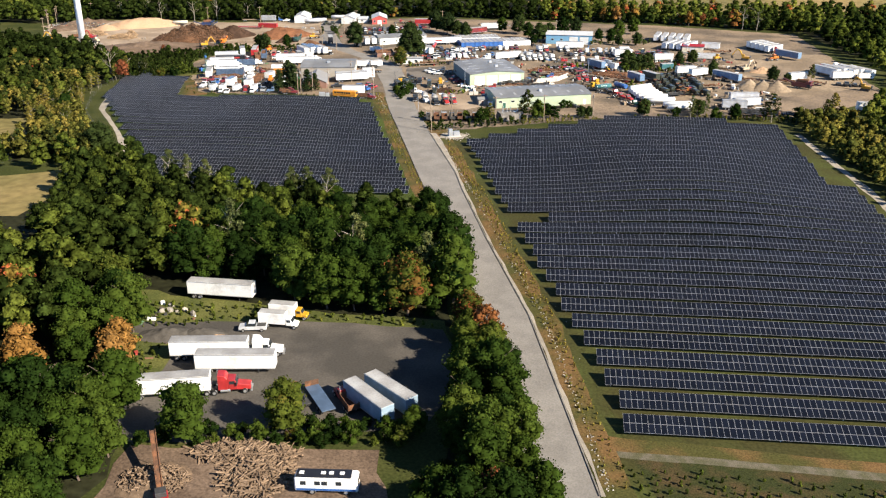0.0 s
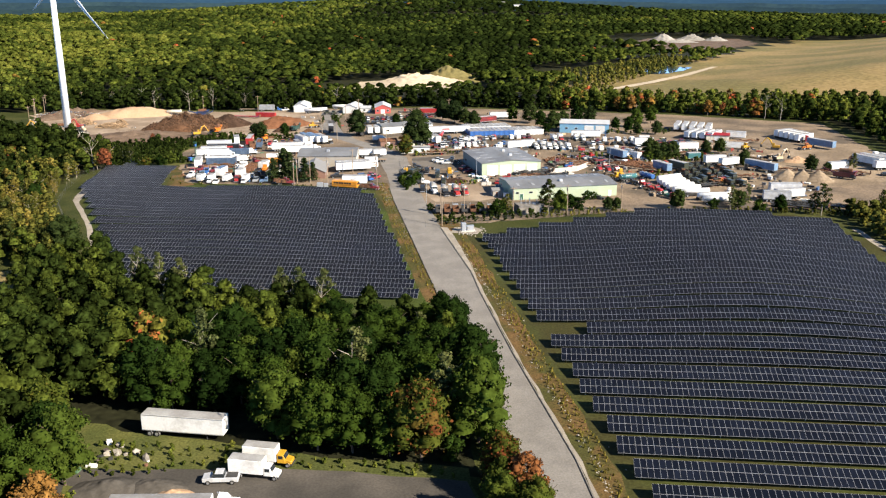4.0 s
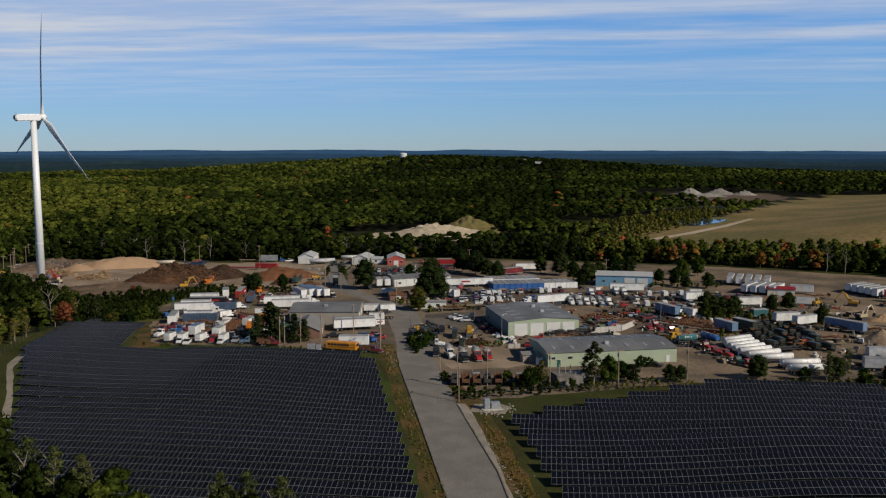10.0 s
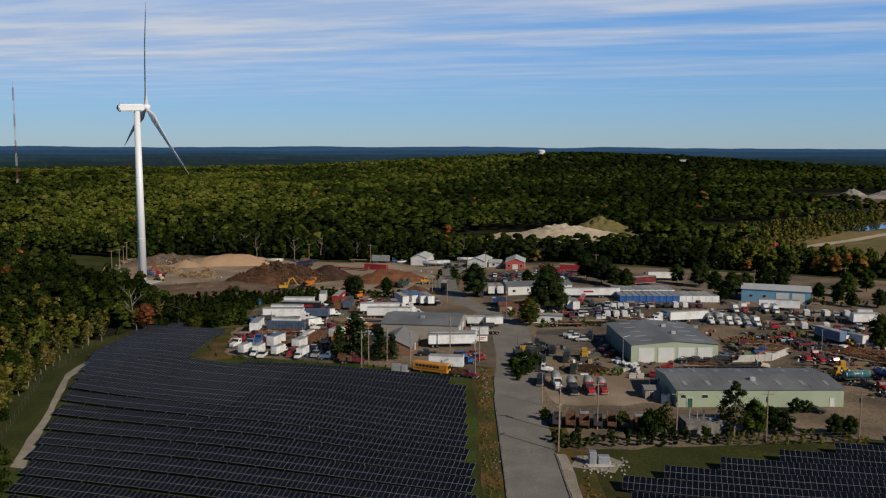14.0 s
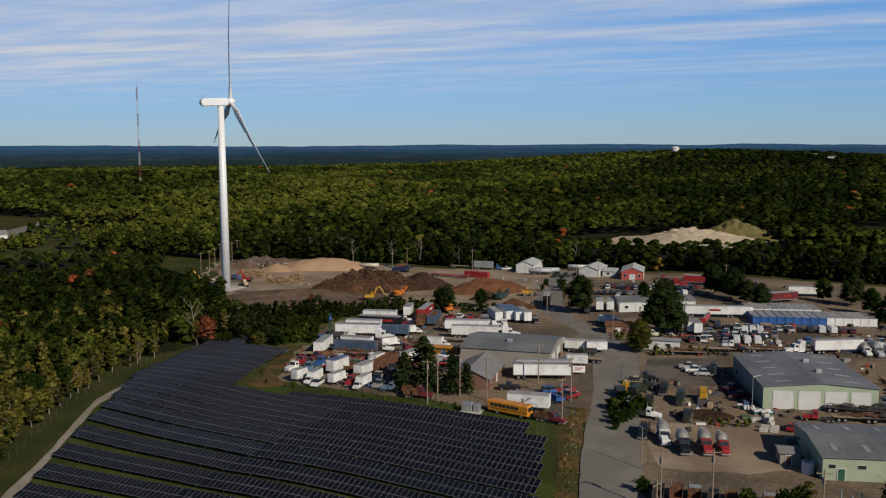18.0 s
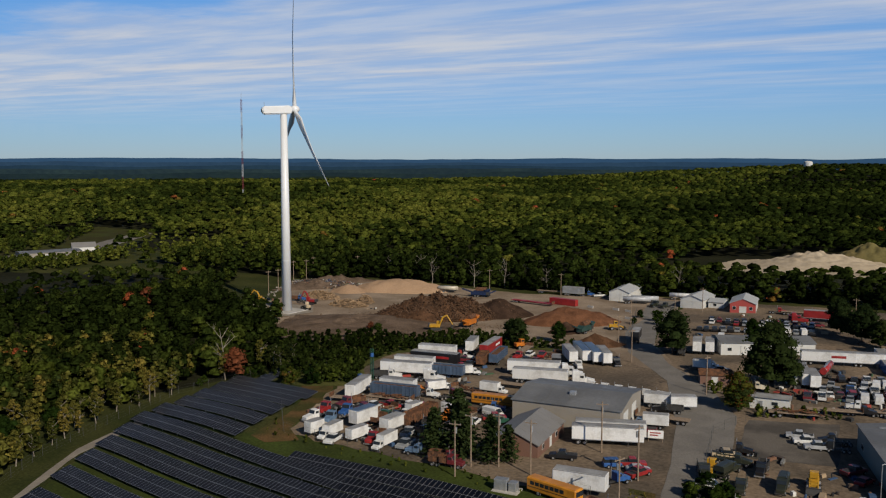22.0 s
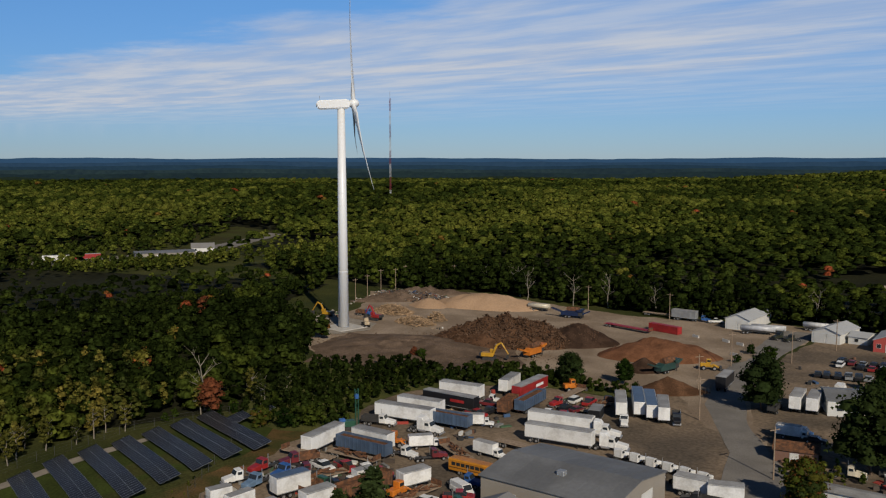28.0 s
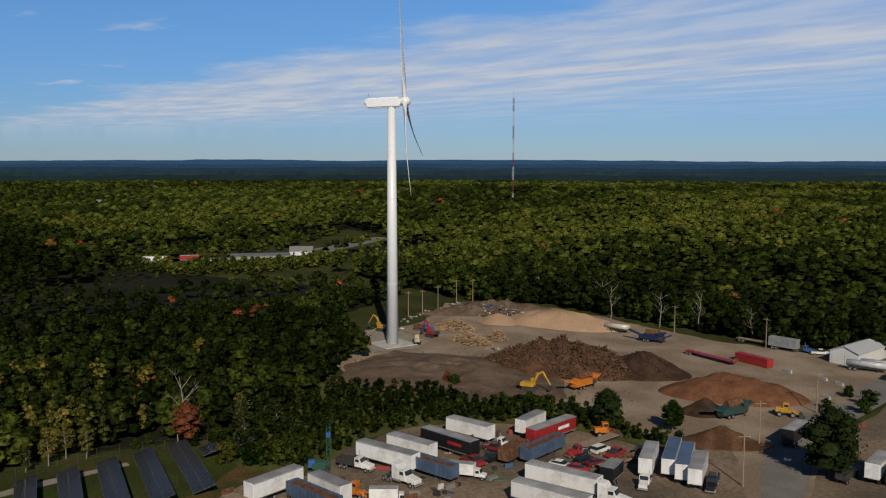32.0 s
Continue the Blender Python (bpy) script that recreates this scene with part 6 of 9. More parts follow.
def excavator(color, label, reach=1.0):
    t = tagged(empty("excavator"), label, "excavator")
    for s in (-1, 1):
        bm = prism(bmesh.new(), [(-2.0, 0.35), (-1.7, 0.0), (1.7, 0.0), (2.0, 0.35), (1.7, 0.9), (-1.7, 0.9)], s * 1.2 - 0.3, s * 1.2 + 0.3)
        part("track", bm, "chassis", t)
    part("undercarriage", B(-1.0, 1.0, -1.0, 1.0, 0.5, 1.1), "chassis", t)
    bm = B(-2.4, 1.4, -1.3, 1.3, 1.1, 2.2, bevel=0.15)
    part("house", bm, color, t)
    c = part("cab", B(0.1, 1.6, 0.25, 1.3, 2.1, 3.2, bevel=0.1), color, t)
    part("cab_window", B(1.59, 1.62, 0.35, 1.2, 2.2, 3.0), "window_glass", c)
    part("counterweight", B(-2.9, -2.2, -1.25, 1.25, 1.2, 2.3, bevel=0.15), "chassis", t)
    up = Vector((4.2 * reach, -0.3, 5.4))
    part("boom", tube(T((1.2, -0.3, 1.8), (2.6 * reach, -0.3, 4.6), 0.32, 0.36), (2.6 * reach, -0.3, 4.6), up, 0.36, 0.25), color, t)
    end = Vector((6.6 * reach, -0.3, 2.0))
    part("arm", T(up, end, 0.24, 0.18), color, t)
    part("bucket", prism(bmesh.new(), [(6.3 * reach, 2.1), (6.9 * reach, 1.9), (6.6 * reach, 0.7), (5.7 * reach, 0.8), (5.8 * reach, 1.3)], -0.85, 0.25), "chassis", t)
    part("hydraulic_ram", T((2.0 * reach, -0.3, 4.9), up + Vector((0.3, 0, -0.3)), 0.08), "rim", t)
    return t


def loader(color, label):
    t = tagged(empty("wheel_loader"), label, "loader")
    part("rear_body", B(-3.0, -0.2, -0.9, 0.9, 1.0, 2.1, bevel=0.12), color, t)
    part("front_frame", B(-0.2, 1.4, -0.6, 0.6, 0.9, 1.6, bevel=0.1), color, t)
    c = part("cab", B(-1.3, 0.0, -0.75, 0.75, 2.1, 3.2, bevel=0.06), color, t)
    part("cab_window", B(-1.1, -0.1, -0.77, 0.77, 2.4, 3.0), "window_glass", c)
    for s in (-1, 1):
        part("lift_arm", T((0.6, s * 0.7, 1.6), (2.6, s * 0.7, 0.7), 0.14, seg=6), color, t)
    part("bucket", prism(bmesh.new(), [(2.4, 0.1), (3.6, 0.1), (3.2, 0.3), (2.9, 1.1), (2.4, 1.2)], -1.3, 1.3), "chassis", t)
    axle(t, 1.0, 0.95, 0.65, 0.5); axle(t, -2.0, 0.95, 0.65, 0.5)
    return t


def screener(color, label):
    t = tagged(empty("screening_plant"), label, "machine")
    part("body", prism(bmesh.new(), [(-4.5, 1.0), (3.5, 1.0), (4.0, 2.0), (3.0, 2.7), (-2.8, 2.9), (-4.5, 2.0)], -1.2, 1.2), color, t)
    for name, x, z, tilt, l in (("conveyor", -5.6, 2.4, 18, 6.4), ("discharge_belt", 4.2, 1.8, -24, 5.0)):
        c = part(name, B(-l / 2, l / 2, -0.4, 0.4, 0, 0.16), "chassis", t, m=pose(x, 0, z, 0, tilt, 0))
        for k in (-1, 1):
            part("side_rail", B(-l / 2, l / 2, k * 0.46 - 0.05, k * 0.46 + 0.05, -0.12, 0.34), color, c)
    part("drum", T((-2.4, 0, 3.2), (2.4, 0, 3.4), 1.0, seg=16), "rust", t, "rusty screening drum")
    part("engine_box", B(2.2, 3.8, -1.25, 1.25, 1.0, 2.3, bevel=0.08), "chassis", t)
    part("hopper", prism(bmesh.new(), [(1.5, 3.3), (4.2, 3.6), (3.8, 2.6), (2.0, 2.6)], -1.5, 1.5), color, t)
    part("frame", B(-4.5, 4.0, -0.6, 0.6, 0.6, 1.0), "chassis", t)
    axle(t, -2.6); axle(t, -1.3)
    for s in (-1, 1):
        part("support_leg", B(3.0, 3.2, s * 0.9 - 0.1, s * 0.9 + 0.1, 0, 1.0), "chassis", t)
    return t


def drill_rig():
    t = tagged(empty("drill_rig"), "green and blue drilling rig with a raised mast", "machine")
    for s in (-1, 1):
        part("track", prism(bmesh.new(), [(-1.6, 0.3), (-1.3, 0), (1.3, 0), (1.6, 0.3), (1.3, 0.7), (-1.3, 0.7)], s * 0.9 - 0.25, s * 0.9 + 0.25), "chassis", t)
    part("body", B(-1.8, 0.8, -0.9, 0.9, 0.7, 2.0, bevel=0.1), "green", t)
    part("engine_cover", B(-2.6, -1.2, -0.8, 0.8, 1.0, 2.4, bevel=0.15), "blue", t)
    bm = bmesh.new()
    for sx in (1.0, 1.7):
        for sy in (-0.35, 0.35):
            tube(bm, (sx, sy, 0.4), (sx, sy, 9.0), 0.07, seg=5)
    for k in range(12):
        z = 0.5 + k * 0.7
        tube(bm, (1.0, -0.35, z), (1.7, -0.35, z + 0.7), 0.04, seg=4); tube(bm, (1.0, 0.35, z), (1.7, 0.35, z + 0.7), 0.04, seg=4)
        tube(bm, (1.7, -0.35, z), (1.7, 0.35, z + 0.7), 0.04, seg=4)
    part("mast", bm, "green", t)
    part("drill_head", B(0.9, 1.8, -0.4, 0.4, 6.8, 7.8, bevel=0.05), "blue", t)
    return t


POOL = {}


def place(key, build, x, y, angle, group="", z=None):
    """Stands a vehicle on the ground: builds it once, and copies it after that."""
    m = pose(x, y, hz(x, y) + 0.07 if z is None else z, 0, 0, angle)
    if key not in POOL:
        ob = POOL[key] = build()
        ob.matrix_basis = m
    else:
        ob = copy_thing(POOL[key], m)
    if group:
        ob["group"] = group
    return ob


def put(kind, x, y, angle, group=""):
    what, _, color = kind.partition(":")
    plain = {"white_paint": "white", "sky_blue": "pale blue", "grey_paint": "grey", "dark_green": "olive green"}.get(color, color.replace("_", " "))
    maker = {
        "trailer": lambda: trailer(color, f"{plain} box semi-trailer parked on its landing legs"),
        "trailer_s": lambda: trailer(color, f"short {plain} box trailer standing in the yard", L=9.5),
        "signed": lambda: trailer(color, f"{plain} box semi-trailer with a coloured side panel", blank="red" if color != "red" else "white_paint"),
        "trailer_m": lambda: trailer(color, f"mid-length {plain} box trailer standing in the yard", L=11.6),
        "cube": lambda: trailer(color, f"short {plain} cargo box on wheels", L=6.0, H=3.6),
        "open_s": lambda: open_trailer(color, f"short {plain} open-topped waste trailer", L=8.0),
        "tank": lambda: tanker(color, f"{plain} cylindrical storage tank on a trailer", L=7.5),
        "blackflat_s": lambda: flatbed("short black flatbed trailer with steel sides", "chassis", L=6.5, deck="chassis"),
        "blackflat": lambda: flatbed("long black flatbed trailer stacked with dark pipe", "chassis", L=15, deck="chassis"),
        "blueroof_s": lambda: trailer("white_paint", "short white box trailer with a faded blue roof", L=6.8, roof="faded_blue"),
        "blueroof": lambda: trailer("white_paint", "white box semi-trailer with a faded blue roof", roof="faded_blue"),
        "open": lambda: open_trailer(color, f"{plain} open-topped waste trailer with rusty insides"),
        "tractor": lambda: tractor(color, f"{plain} sleeper-cab road tractor"),
        "near_tractor": lambda: tractor(color, f"{plain} sleeper-cab road tractor with chrome bumper", True, True),
        "daycab": lambda: tractor(color, f"{plain} day-cab road tractor without a trailer", False),
        "box": lambda: box_truck(color, "white_paint", f"box truck with a white body and {plain} cab", L=6.2),
        "box_s": lambda: box_truck(color, "white_paint", f"small delivery truck with a white body and {plain} cab", L=4.4),
        "sedan": lambda: car("sedan", color, f"{plain} sedan parked in the yard"),
        "suv": lambda: car("suv", color, f"{plain} sport utility car parked in the yard"),
        "van": lambda: car("van", color, f"{plain} panel van parked in the yard"),
        "pickup": lambda: car("pickup", color, f"{plain} pickup truck with an open bed"),
        "mixer": lambda: mixer_truck(color, f"concrete mixer truck with a {plain} cab"),
        "tanker": lambda: tanker(color, f"{plain} cylindrical tank trailer on its legs"),
        "flat": lambda: flatbed("weathered flatbed trailer with a wooden deck"),
        "scrap": lambda: flatbed("rusty flatbed trailer heaped with scrap", "rust"),
        "dump": lambda: dump_truck(color, f"{plain} dump truck with an open bed", "chassis" if color in ("black", "white_paint") else "rust"),
        "army": lambda: army_truck("olive green surplus army truck", color == "covered"),
        "bus": lambda: bus("bus_paint", "orange-yellow school bus with black stripes"),
        "container": lambda: container(color, f"{plain} corrugated shipping container"),
        "loader": lambda: loader(color, f"{plain} wheel loader parked in the yard"),
    }[what]
    ob = place(kind, maker, x, y, angle, group)
    if what in ("daycab", "dump", "army", "box", "box_s", "mixer"):
        ob.matrix_basis = ob.matrix_basis @ Matrix.Scale(0.9, 4)
    return ob

# ---------------------------------------------------------------- the truck lot in the wood
G = "trucks in the wooded lot"
put("trailer:white_paint", -51, 83.2, -3, G)
put("box:white_paint", -35.5, 71.3, -4, G)
put("box:yellow", -34.5, 75.4, -4, G)
put("pickup:silver", -40, 69.2, 188, G)
put("trailer:white_paint", -44.7, 57.4, 7, G)
put("near_tractor:white_paint", -34.6, 59.6, 10, G)
put("trailer:white_paint", -38.2, 53.0, 6, G)
put("trailer:white_paint", -47.4, 43.6, 13, G)
put("near_tractor:red", -36.8, 46.0, 13, G)
put("trailer_m:pale_blue", -11.6, 41.6, -46, G)
put("trailer_m:pale_blue", -8.2, 44.4, -43, G)
put("dump:red", -16.4, 44.6, 122, G)
put("blackflat_s", -24.4, 43.6, 126, G)
place("low_flat", lambda: flatbed("narrow blue-grey flatbed trailer with worn sides", L=9, deck="faded_blue"), -20.4, 43.6, 122, G)
place("motorhome", lambda: bus("white_paint", "old white and blue motorhome with a black roof", 9.4, "motorhome", "blue", "black"), -14, 20.2, 3)


def mound(name, x, y, rx, ry, h, mat, angle=0.0, seed=1, rough=0.25, label="", category="heap", sharp=1.0, kind=""):
    """An uneven heap of loose stuff."""
    r = random.Random(seed)
    n, k = 64, 26
    off = Vector((seed * 3.1, seed * 1.7, 0))
    bm = bmesh.new()
    rings = []
    for j in range(k + 1):
        f = j / k
        ring = []
        for i in range(n):
            a = 2 * math.pi * i / n
            e = 1 + 0.16 * noise.noise(Vector((math.cos(a) * 1.3, math.sin(a) * 1.3, seed)))
            px, py = f * rx * e * math.cos(a), f * ry * e * math.sin(a)
            prof = (1 - f) ** sharp if sharp > 0.99 else (1 - f ** (1 / sharp))
            z = h * prof * (1 + rough * noise.noise(Vector((px * 0.25, py * 0.25, 0)) + off)) + rough * (1 - f * 0.8) * 1.2 * noise.noise(Vector((px * 0.9, py * 0.9, 2)) + off)
            c, s = math.cos(radians(angle)), math.sin(radians(angle))
            wx, wy = x + px * c - py * s, y + px * s + py * c
            ring.append((wx, wy, hz(wx, wy) + (z if f < 0.999 else -0.25)))
        rings.append([bm.verts.new(p) for p in ring])
    for p, q in zip(rings, rings[1:]):
        for i in range(n):
            bm.faces.new((p[i], q[i], q[(i + 1) % n], p[(i + 1) % n])).smooth = True
    bmesh.ops.remove_doubles(bm, verts=bm.verts[:], dist=0.01)
    bmesh.ops.recalc_face_normals(bm, faces=bm.faces[:])
    if sum(f.normal.z for f in bm.faces) < 0:
        bmesh.ops.reverse_faces(bm, faces=bm.faces[:])
    return tagged(part(name, bm, mat), label, category, kind=kind)


def sticks(name, x, y, rx, ry, h, count, mat, seed, label, lo=1.5, hi=4.5, r0=0.09, r1=0.24, flat=0.25, category="wood", over=None):
    """A jumble of logs or splintered timber over a heap; over = (seed, rough, angle, sharp) of the mound that it covers."""
    q = np.random.RandomState(seed)
    a, f = q.uniform(0, 2 * math.pi, count), np.sqrt(q.rand(count))
    px, py = rx * f * np.cos(a), ry * f * np.sin(a)
    if over:
        ms, rough, turn, sharp = over
        off = Vector((ms * 3.1, ms * 1.7, 0))
        lump = np.array([noise.noise(Vector((u * 0.25, v * 0.25, 0)) + off) for u, v in zip(px, py)])
        c, d = math.cos(radians(turn)), math.sin(radians(turn))
        up = h * (1 - f ** (1 / sharp)) * (1 + rough * lump) + q.uniform(-0.1, 0.45, count)
        px, py = px * c - py * d, px * d + py * c
    else:
        up = h * (1 - f * f) * q.uniform(0.5, 1.0, count) + 0.15
    C = np.stack([x + px, y + py, height(x + px, y + py) + up], -1)
    b, t = q.uniform(0, 2 * math.pi, count), q.uniform(-flat, flat, count)
    D = np.stack([np.cos(b), np.sin(b), t], -1)
    D /= np.linalg.norm(D, axis=1)[:, None]
    U = np.stack([-np.sin(b), np.cos(b), 0 * b], -1)
    W = np.cross(D, U)
    half, rad = q.uniform(lo, hi, count) / 2, q.uniform(r0, r1, count)
    ang = np.arange(6) * math.pi / 3
    ring = (U[:, None] * np.cos(ang)[None, :, None] + W[:, None] * np.sin(ang)[None, :, None]) * rad[:, None, None]
    ends = D * half[:, None]
    V = np.concatenate([C[:, None] - ends[:, None] + ring, C[:, None] + ends[:, None] + ring * 0.85], 1).reshape(-1, 3)
    one = [(k, (k + 1) % 6, 6 + (k + 1) % 6, 6 + k) for k in range(6)] + [(3, 2, 1, 0), (5, 4, 3, 0), (6, 7, 8, 9), (6, 9, 10, 11)]
    F = (np.array(one)[None] + 12 * np.arange(count)[:, None, None]).reshape(-1, 4)
    return tagged(sheet(name, V, F, mat), label, category, kind="stuff")


mound("asphalt_mound", -56.5, 65.6, 6.5, 3.6, 1.5, "lot_asphalt", 10, 3, label="dark heap of broken asphalt")
mound("asphalt_mound", -49.5, 66.6, 5.0, 2.8, 1.4, "lot_asphalt", 0, 4, label="dark heap of broken asphalt")
mound("gravel_mound", -46.0, 64.6, 3.6, 2.0, 1.2, "sand", 10, 5, label="pale heap of gravel")
sticks("log_pile", -29, 28.0, 9, 3.4, 1.2, 420, "log_wood", 1, "jumbled pile of cut logs and branches", 1.2, 3.6, 0.06, 0.19, category="logs")
sticks("log_pile", -25.5, 22.5, 5.6, 5.5, 1.3, 420, "log_wood", 2, "jumbled pile of cut logs and branches", 1.2, 3.6, 0.06, 0.19, category="logs")
mound("wood_chip_mound", -40.5, 20, 6, 4.2, 1.6, "log_wood", 40, 6, 0.4, label="heap of pale split firewood")
sticks("split_firewood", -40.5, 20, 5.6, 4.0, 1.7, 420, "log_wood", 3, "loose heap of pale split firewood", 0.4, 0.8, 0.08, 0.16, category="logs")


def conveyor():
    t = tagged(empty("log_conveyor", pose(-37.6, 15.5, hz(-37.6, 15.5), 0, 0, 116)), "red firewood processor with a long raised conveyor", "machine")
    part("base", B(-3, 0.5, -1.0, 1.0, 0.4, 1.4, bevel=0.1), "red", t)
    part("hopper", B(-1.2, 0.4, -0.8, 0.8, 1.4, 2.2, bevel=0.05), "chassis", t)
    part("belt", B(0, 12, -0.35, 0.35, 0, 0.15), "rust", t, m=pose(0.2, 0, 1.2, 0, -17, 0))
    for s in (-1, 1):
        part("side_rail", B(0, 12, s * 0.42 - 0.05, s * 0.42 + 0.05, -0.1, 0.35), "rust", t, m=pose(0.2, 0, 1.2, 0, -17, 0))
        part("support_leg", T((8, s * 0.5, 0), (7.6, s * 0.4, 3.4), 0.06), "rust", t)
    axle(t, -1.6, 1.05, 0.4, 0.25)


conveyor()

# ---------------------------------------------------------------- west yard
G = "vehicles in the west yard"
for kind, x, y, a in (("box_s:cream", -121.6, 284.4, 83), ("box:white_paint", -118.0, 284.4, -86), ("pickup:white_paint", -115.2, 281.9, -80), ("box:white_paint", -112.0, 286.6, 85), ("blueroof_s", -117.4, 295.1, 85), ("dump:red", -108.2, 286.4, -80), ("box:white_paint", -104.4, 285.2, -88), ("pickup:grey_paint", -100.8, 287.4, -85), ("cube:white_paint", -109.4, 294.9, 88),
                      ("daycab:white_paint", -128.4, 291.6, -101), ("daycab:sky_blue", -124.6, 292.8, -78), ("daycab:blue", -125.4, 299.6, -81), ("daycab:red", -130.6, 298.2, -85), ("dump:maroon", -129.6, 304.8, -105), ("flat", -131.0, 309.2, -166), ("daycab:maroon", -123.0, 302.8, -113), ("pickup:white_paint", -123.9, 307.2, -2), ("daycab:white_paint", -116.2, 311.2, -10),
                      ("pickup:red", -121.0, 310.3, -8), ("daycab:red", -112.8, 311.6, 40), ("scrap", -119.6, 302.6, 78), ("open:rust", -108.2, 303.6, 92), ("box_s:white_paint", -112.4, 306.6, -98), ("dump:green", -115.4, 300.6, 93), ("pickup:silver", -104.8, 294.6, 100), ("daycab:black", -112.6, 301.2, 68), ("dump:black", -101.4, 295.6, 165), ("daycab:sky_blue", -95.6, 284.4, -172), ("dump:black", -98.6, 301.0, 80), ("daycab:green", -97.2, 294.6, 85), ("dump:maroon", -88.3, 284.4, 8), ("dump:black", -104.6, 301.6, 95),
                      ("bus", -101.3, 325.2, 10), ("daycab:blue", -98.6, 320.6, 18), ("cube:white_paint", -105.1, 313.2, 81), ("van:white_paint", -96.6, 317.0, -12), ("pickup:red", -94.9, 314.3, 39), ("daycab:green", -92.2, 311.2, 73), ("scrap", -100.6, 308.8, 93), ("loader:orange", -103.2, 308.4, 94), ("pickup:white_paint", -97.0, 308.2, 99),
                      ("dump:black", -64.3, 340.7, -166), ("box:sky_blue", -62.8, 327.5, -163), ("pickup:maroon", -63.0, 323.2, -166), ("flat", -62.1, 333.2, -174), ("cube:white_paint", -61.2, 345.0, 28), ("cube:white_paint", -67.2, 344.4, 12),
                      ("trailer_m:white_paint", -134.6, 315.6, 106), ("open:faded_blue", -125.6, 318.8, 11), ("trailer_s:white_paint", -127.4, 322.8, 9), ("scrap", -124.4, 315.0, 11), ("daycab:white_paint", -118.6, 323.6, 13), ("loader:orange", -125.0, 327.2, 30), ("box:white_paint", -120.2, 330.5, 55),
                      ("trailer:white_paint", -137.2, 340.8, 17), ("tractor:white_paint", -126.9, 338.2, 15), ("dump:white_paint", -138.6, 335.2, 27), ("trailer_m:white_paint", -139.2, 347.8, 15), ("open:faded_blue", -128.0, 344.6, 13), ("signed:black", -137.5, 356.0, 10), ("box:white_paint", -123.2, 349.6, 38),
                      ("trailer_m:white_paint", -142.6, 365.2, 15), ("daycab:white_paint", -133.6, 366.4, 25), ("scrap", -144.6, 360.8, 14), ("pickup:red", -128.6, 355.4, 3), ("pickup:black", -127.8, 359.0, 95), ("open_s:rust", -126.0, 363.6, -70), ("trailer_s:white_paint", -138.6, 379.0, 110), ("signed:red", -131.8, 379.0, 101), ("open:faded_blue", -124.2, 369.8, 104),
                      ("flat", -123.6, 385.0, 98), ("daycab:red", -120.6, 376.2, -93), ("suv:white_paint", -119.6, 381.6, 98), ("sedan:white_paint", -117.4, 368.4, 24), ("sedan:red", -113.8, 369.6, 33), ("pickup:maroon", -132.4, 364.2, -164), ("sedan:black", -117.4, 374.6, 101), ("pickup:red", -116.0, 382.4, 105), ("cube:black", -105.8, 370.6, 115), ("loader:orange", -126.8, 391.0, 60), ("sedan:maroon", -114.2, 375.0, 80), ("pickup:black", -113.4, 386.6, 110), ("scrap", -111.4, 379.2, 95),
                      ("trailer:white_paint", -107.6, 360.0, 19), ("tractor:white_paint", -97.6, 362.2, 24), ("trailer:white_paint", -101.6, 351.6, 17), ("tractor:white_paint", -91.6, 355.8, 20), ("flat", -105.2, 343.4, 6), ("box:white_paint", -107.2, 335.8, 4), ("scrap", -111.2, 331.0, 161), ("daycab:maroon", -113.6, 326.6, 60),
                      ("trailer_m:white_paint", -106.4, 381.4, 125), ("daycab:white_paint", -100.2, 373.4, -56), ("blueroof", -104.6, 386.0, 125), ("blueroof", -101.0, 385.6, 125), ("trailer_m:white_paint", -96.8, 384.2, 123), ("dump:black", -92.2, 382.4, -58),
                      ("trailer:white_paint", -66.6, 311.5, 22), ("trailer:white_paint", -67.4, 315.2, 22), ("pickup:black", -70.5, 298, 200), ("pickup:red", -57.5, 301, 30), ("suv:blue", -60.2, 299.2, 35), ("sedan:silver", -55.5, 299, 30),
                      ("dump:maroon", -86.5, 281.8, 10), ("bus", -63, 278, -11), ("trailer_s:white_paint", -60.4, 283.2, 8), ("dump:maroon", -52.6, 276.6, -8), ("daycab:blue", -56.6, 290.6, 60), ("pickup:red", -54.6, 296.6, 70),
                      ("trailer_s:black", -100.0, 420, 104), ("van:white_paint", -68, 391.2, 12), ("sedan:black", -63.8, 389, 15)):
    put(kind, x, y, a, G)
for i in range(6):
    put("daycab:white_paint", -87.0 + i * 3.7, 351.5 - i * 0.2, 90, "row of white tractors behind the workshop")
place("drill_rig", drill_rig, -141.6, 328.6, 60)

# ---------------------------------------------------------------- heaps and machines round the turbine
mound("sand_mound", -234, 476, 25, 10, 5.6, "sand", 26, 11, 0.15, "long smooth heap of tan sand", sharp=0.62)
mound("sand_mound", -252, 461, 9, 7, 4.0, "sand", 10, 12, 0.2, "small cone of tan sand")
mound("mulch_mound", -183, 430, 26, 15, 7.4, "mulch", 28, 13, 0.42, "high rough heap of brown stumps and mulch", sharp=0.6)
sticks("stumps", -183, 430, 25, 14.5, 7.4, 4200, "stump_wood", 14, "splintered brown stumps and roots on the mulch heap", 0.4, 2.0, 0.05, 0.26, 1.2, over=(13, 0.42, 28, 0.6))
sticks("wood_chunks", -165, 444, 13, 9.5, 6.0, 700, "stump_wood", 15, "dark chunks and roots on the fine mulch", 0.2, 0.8, 0.05, 0.2, 1.0, over=(15, 0.3, 30, 0.8))
mound("mulch_mound", -165, 444, 14, 10, 6.2, "dark_mulch", 30, 15, 0.3, "dark brown heap of fine mulch", sharp=0.8)
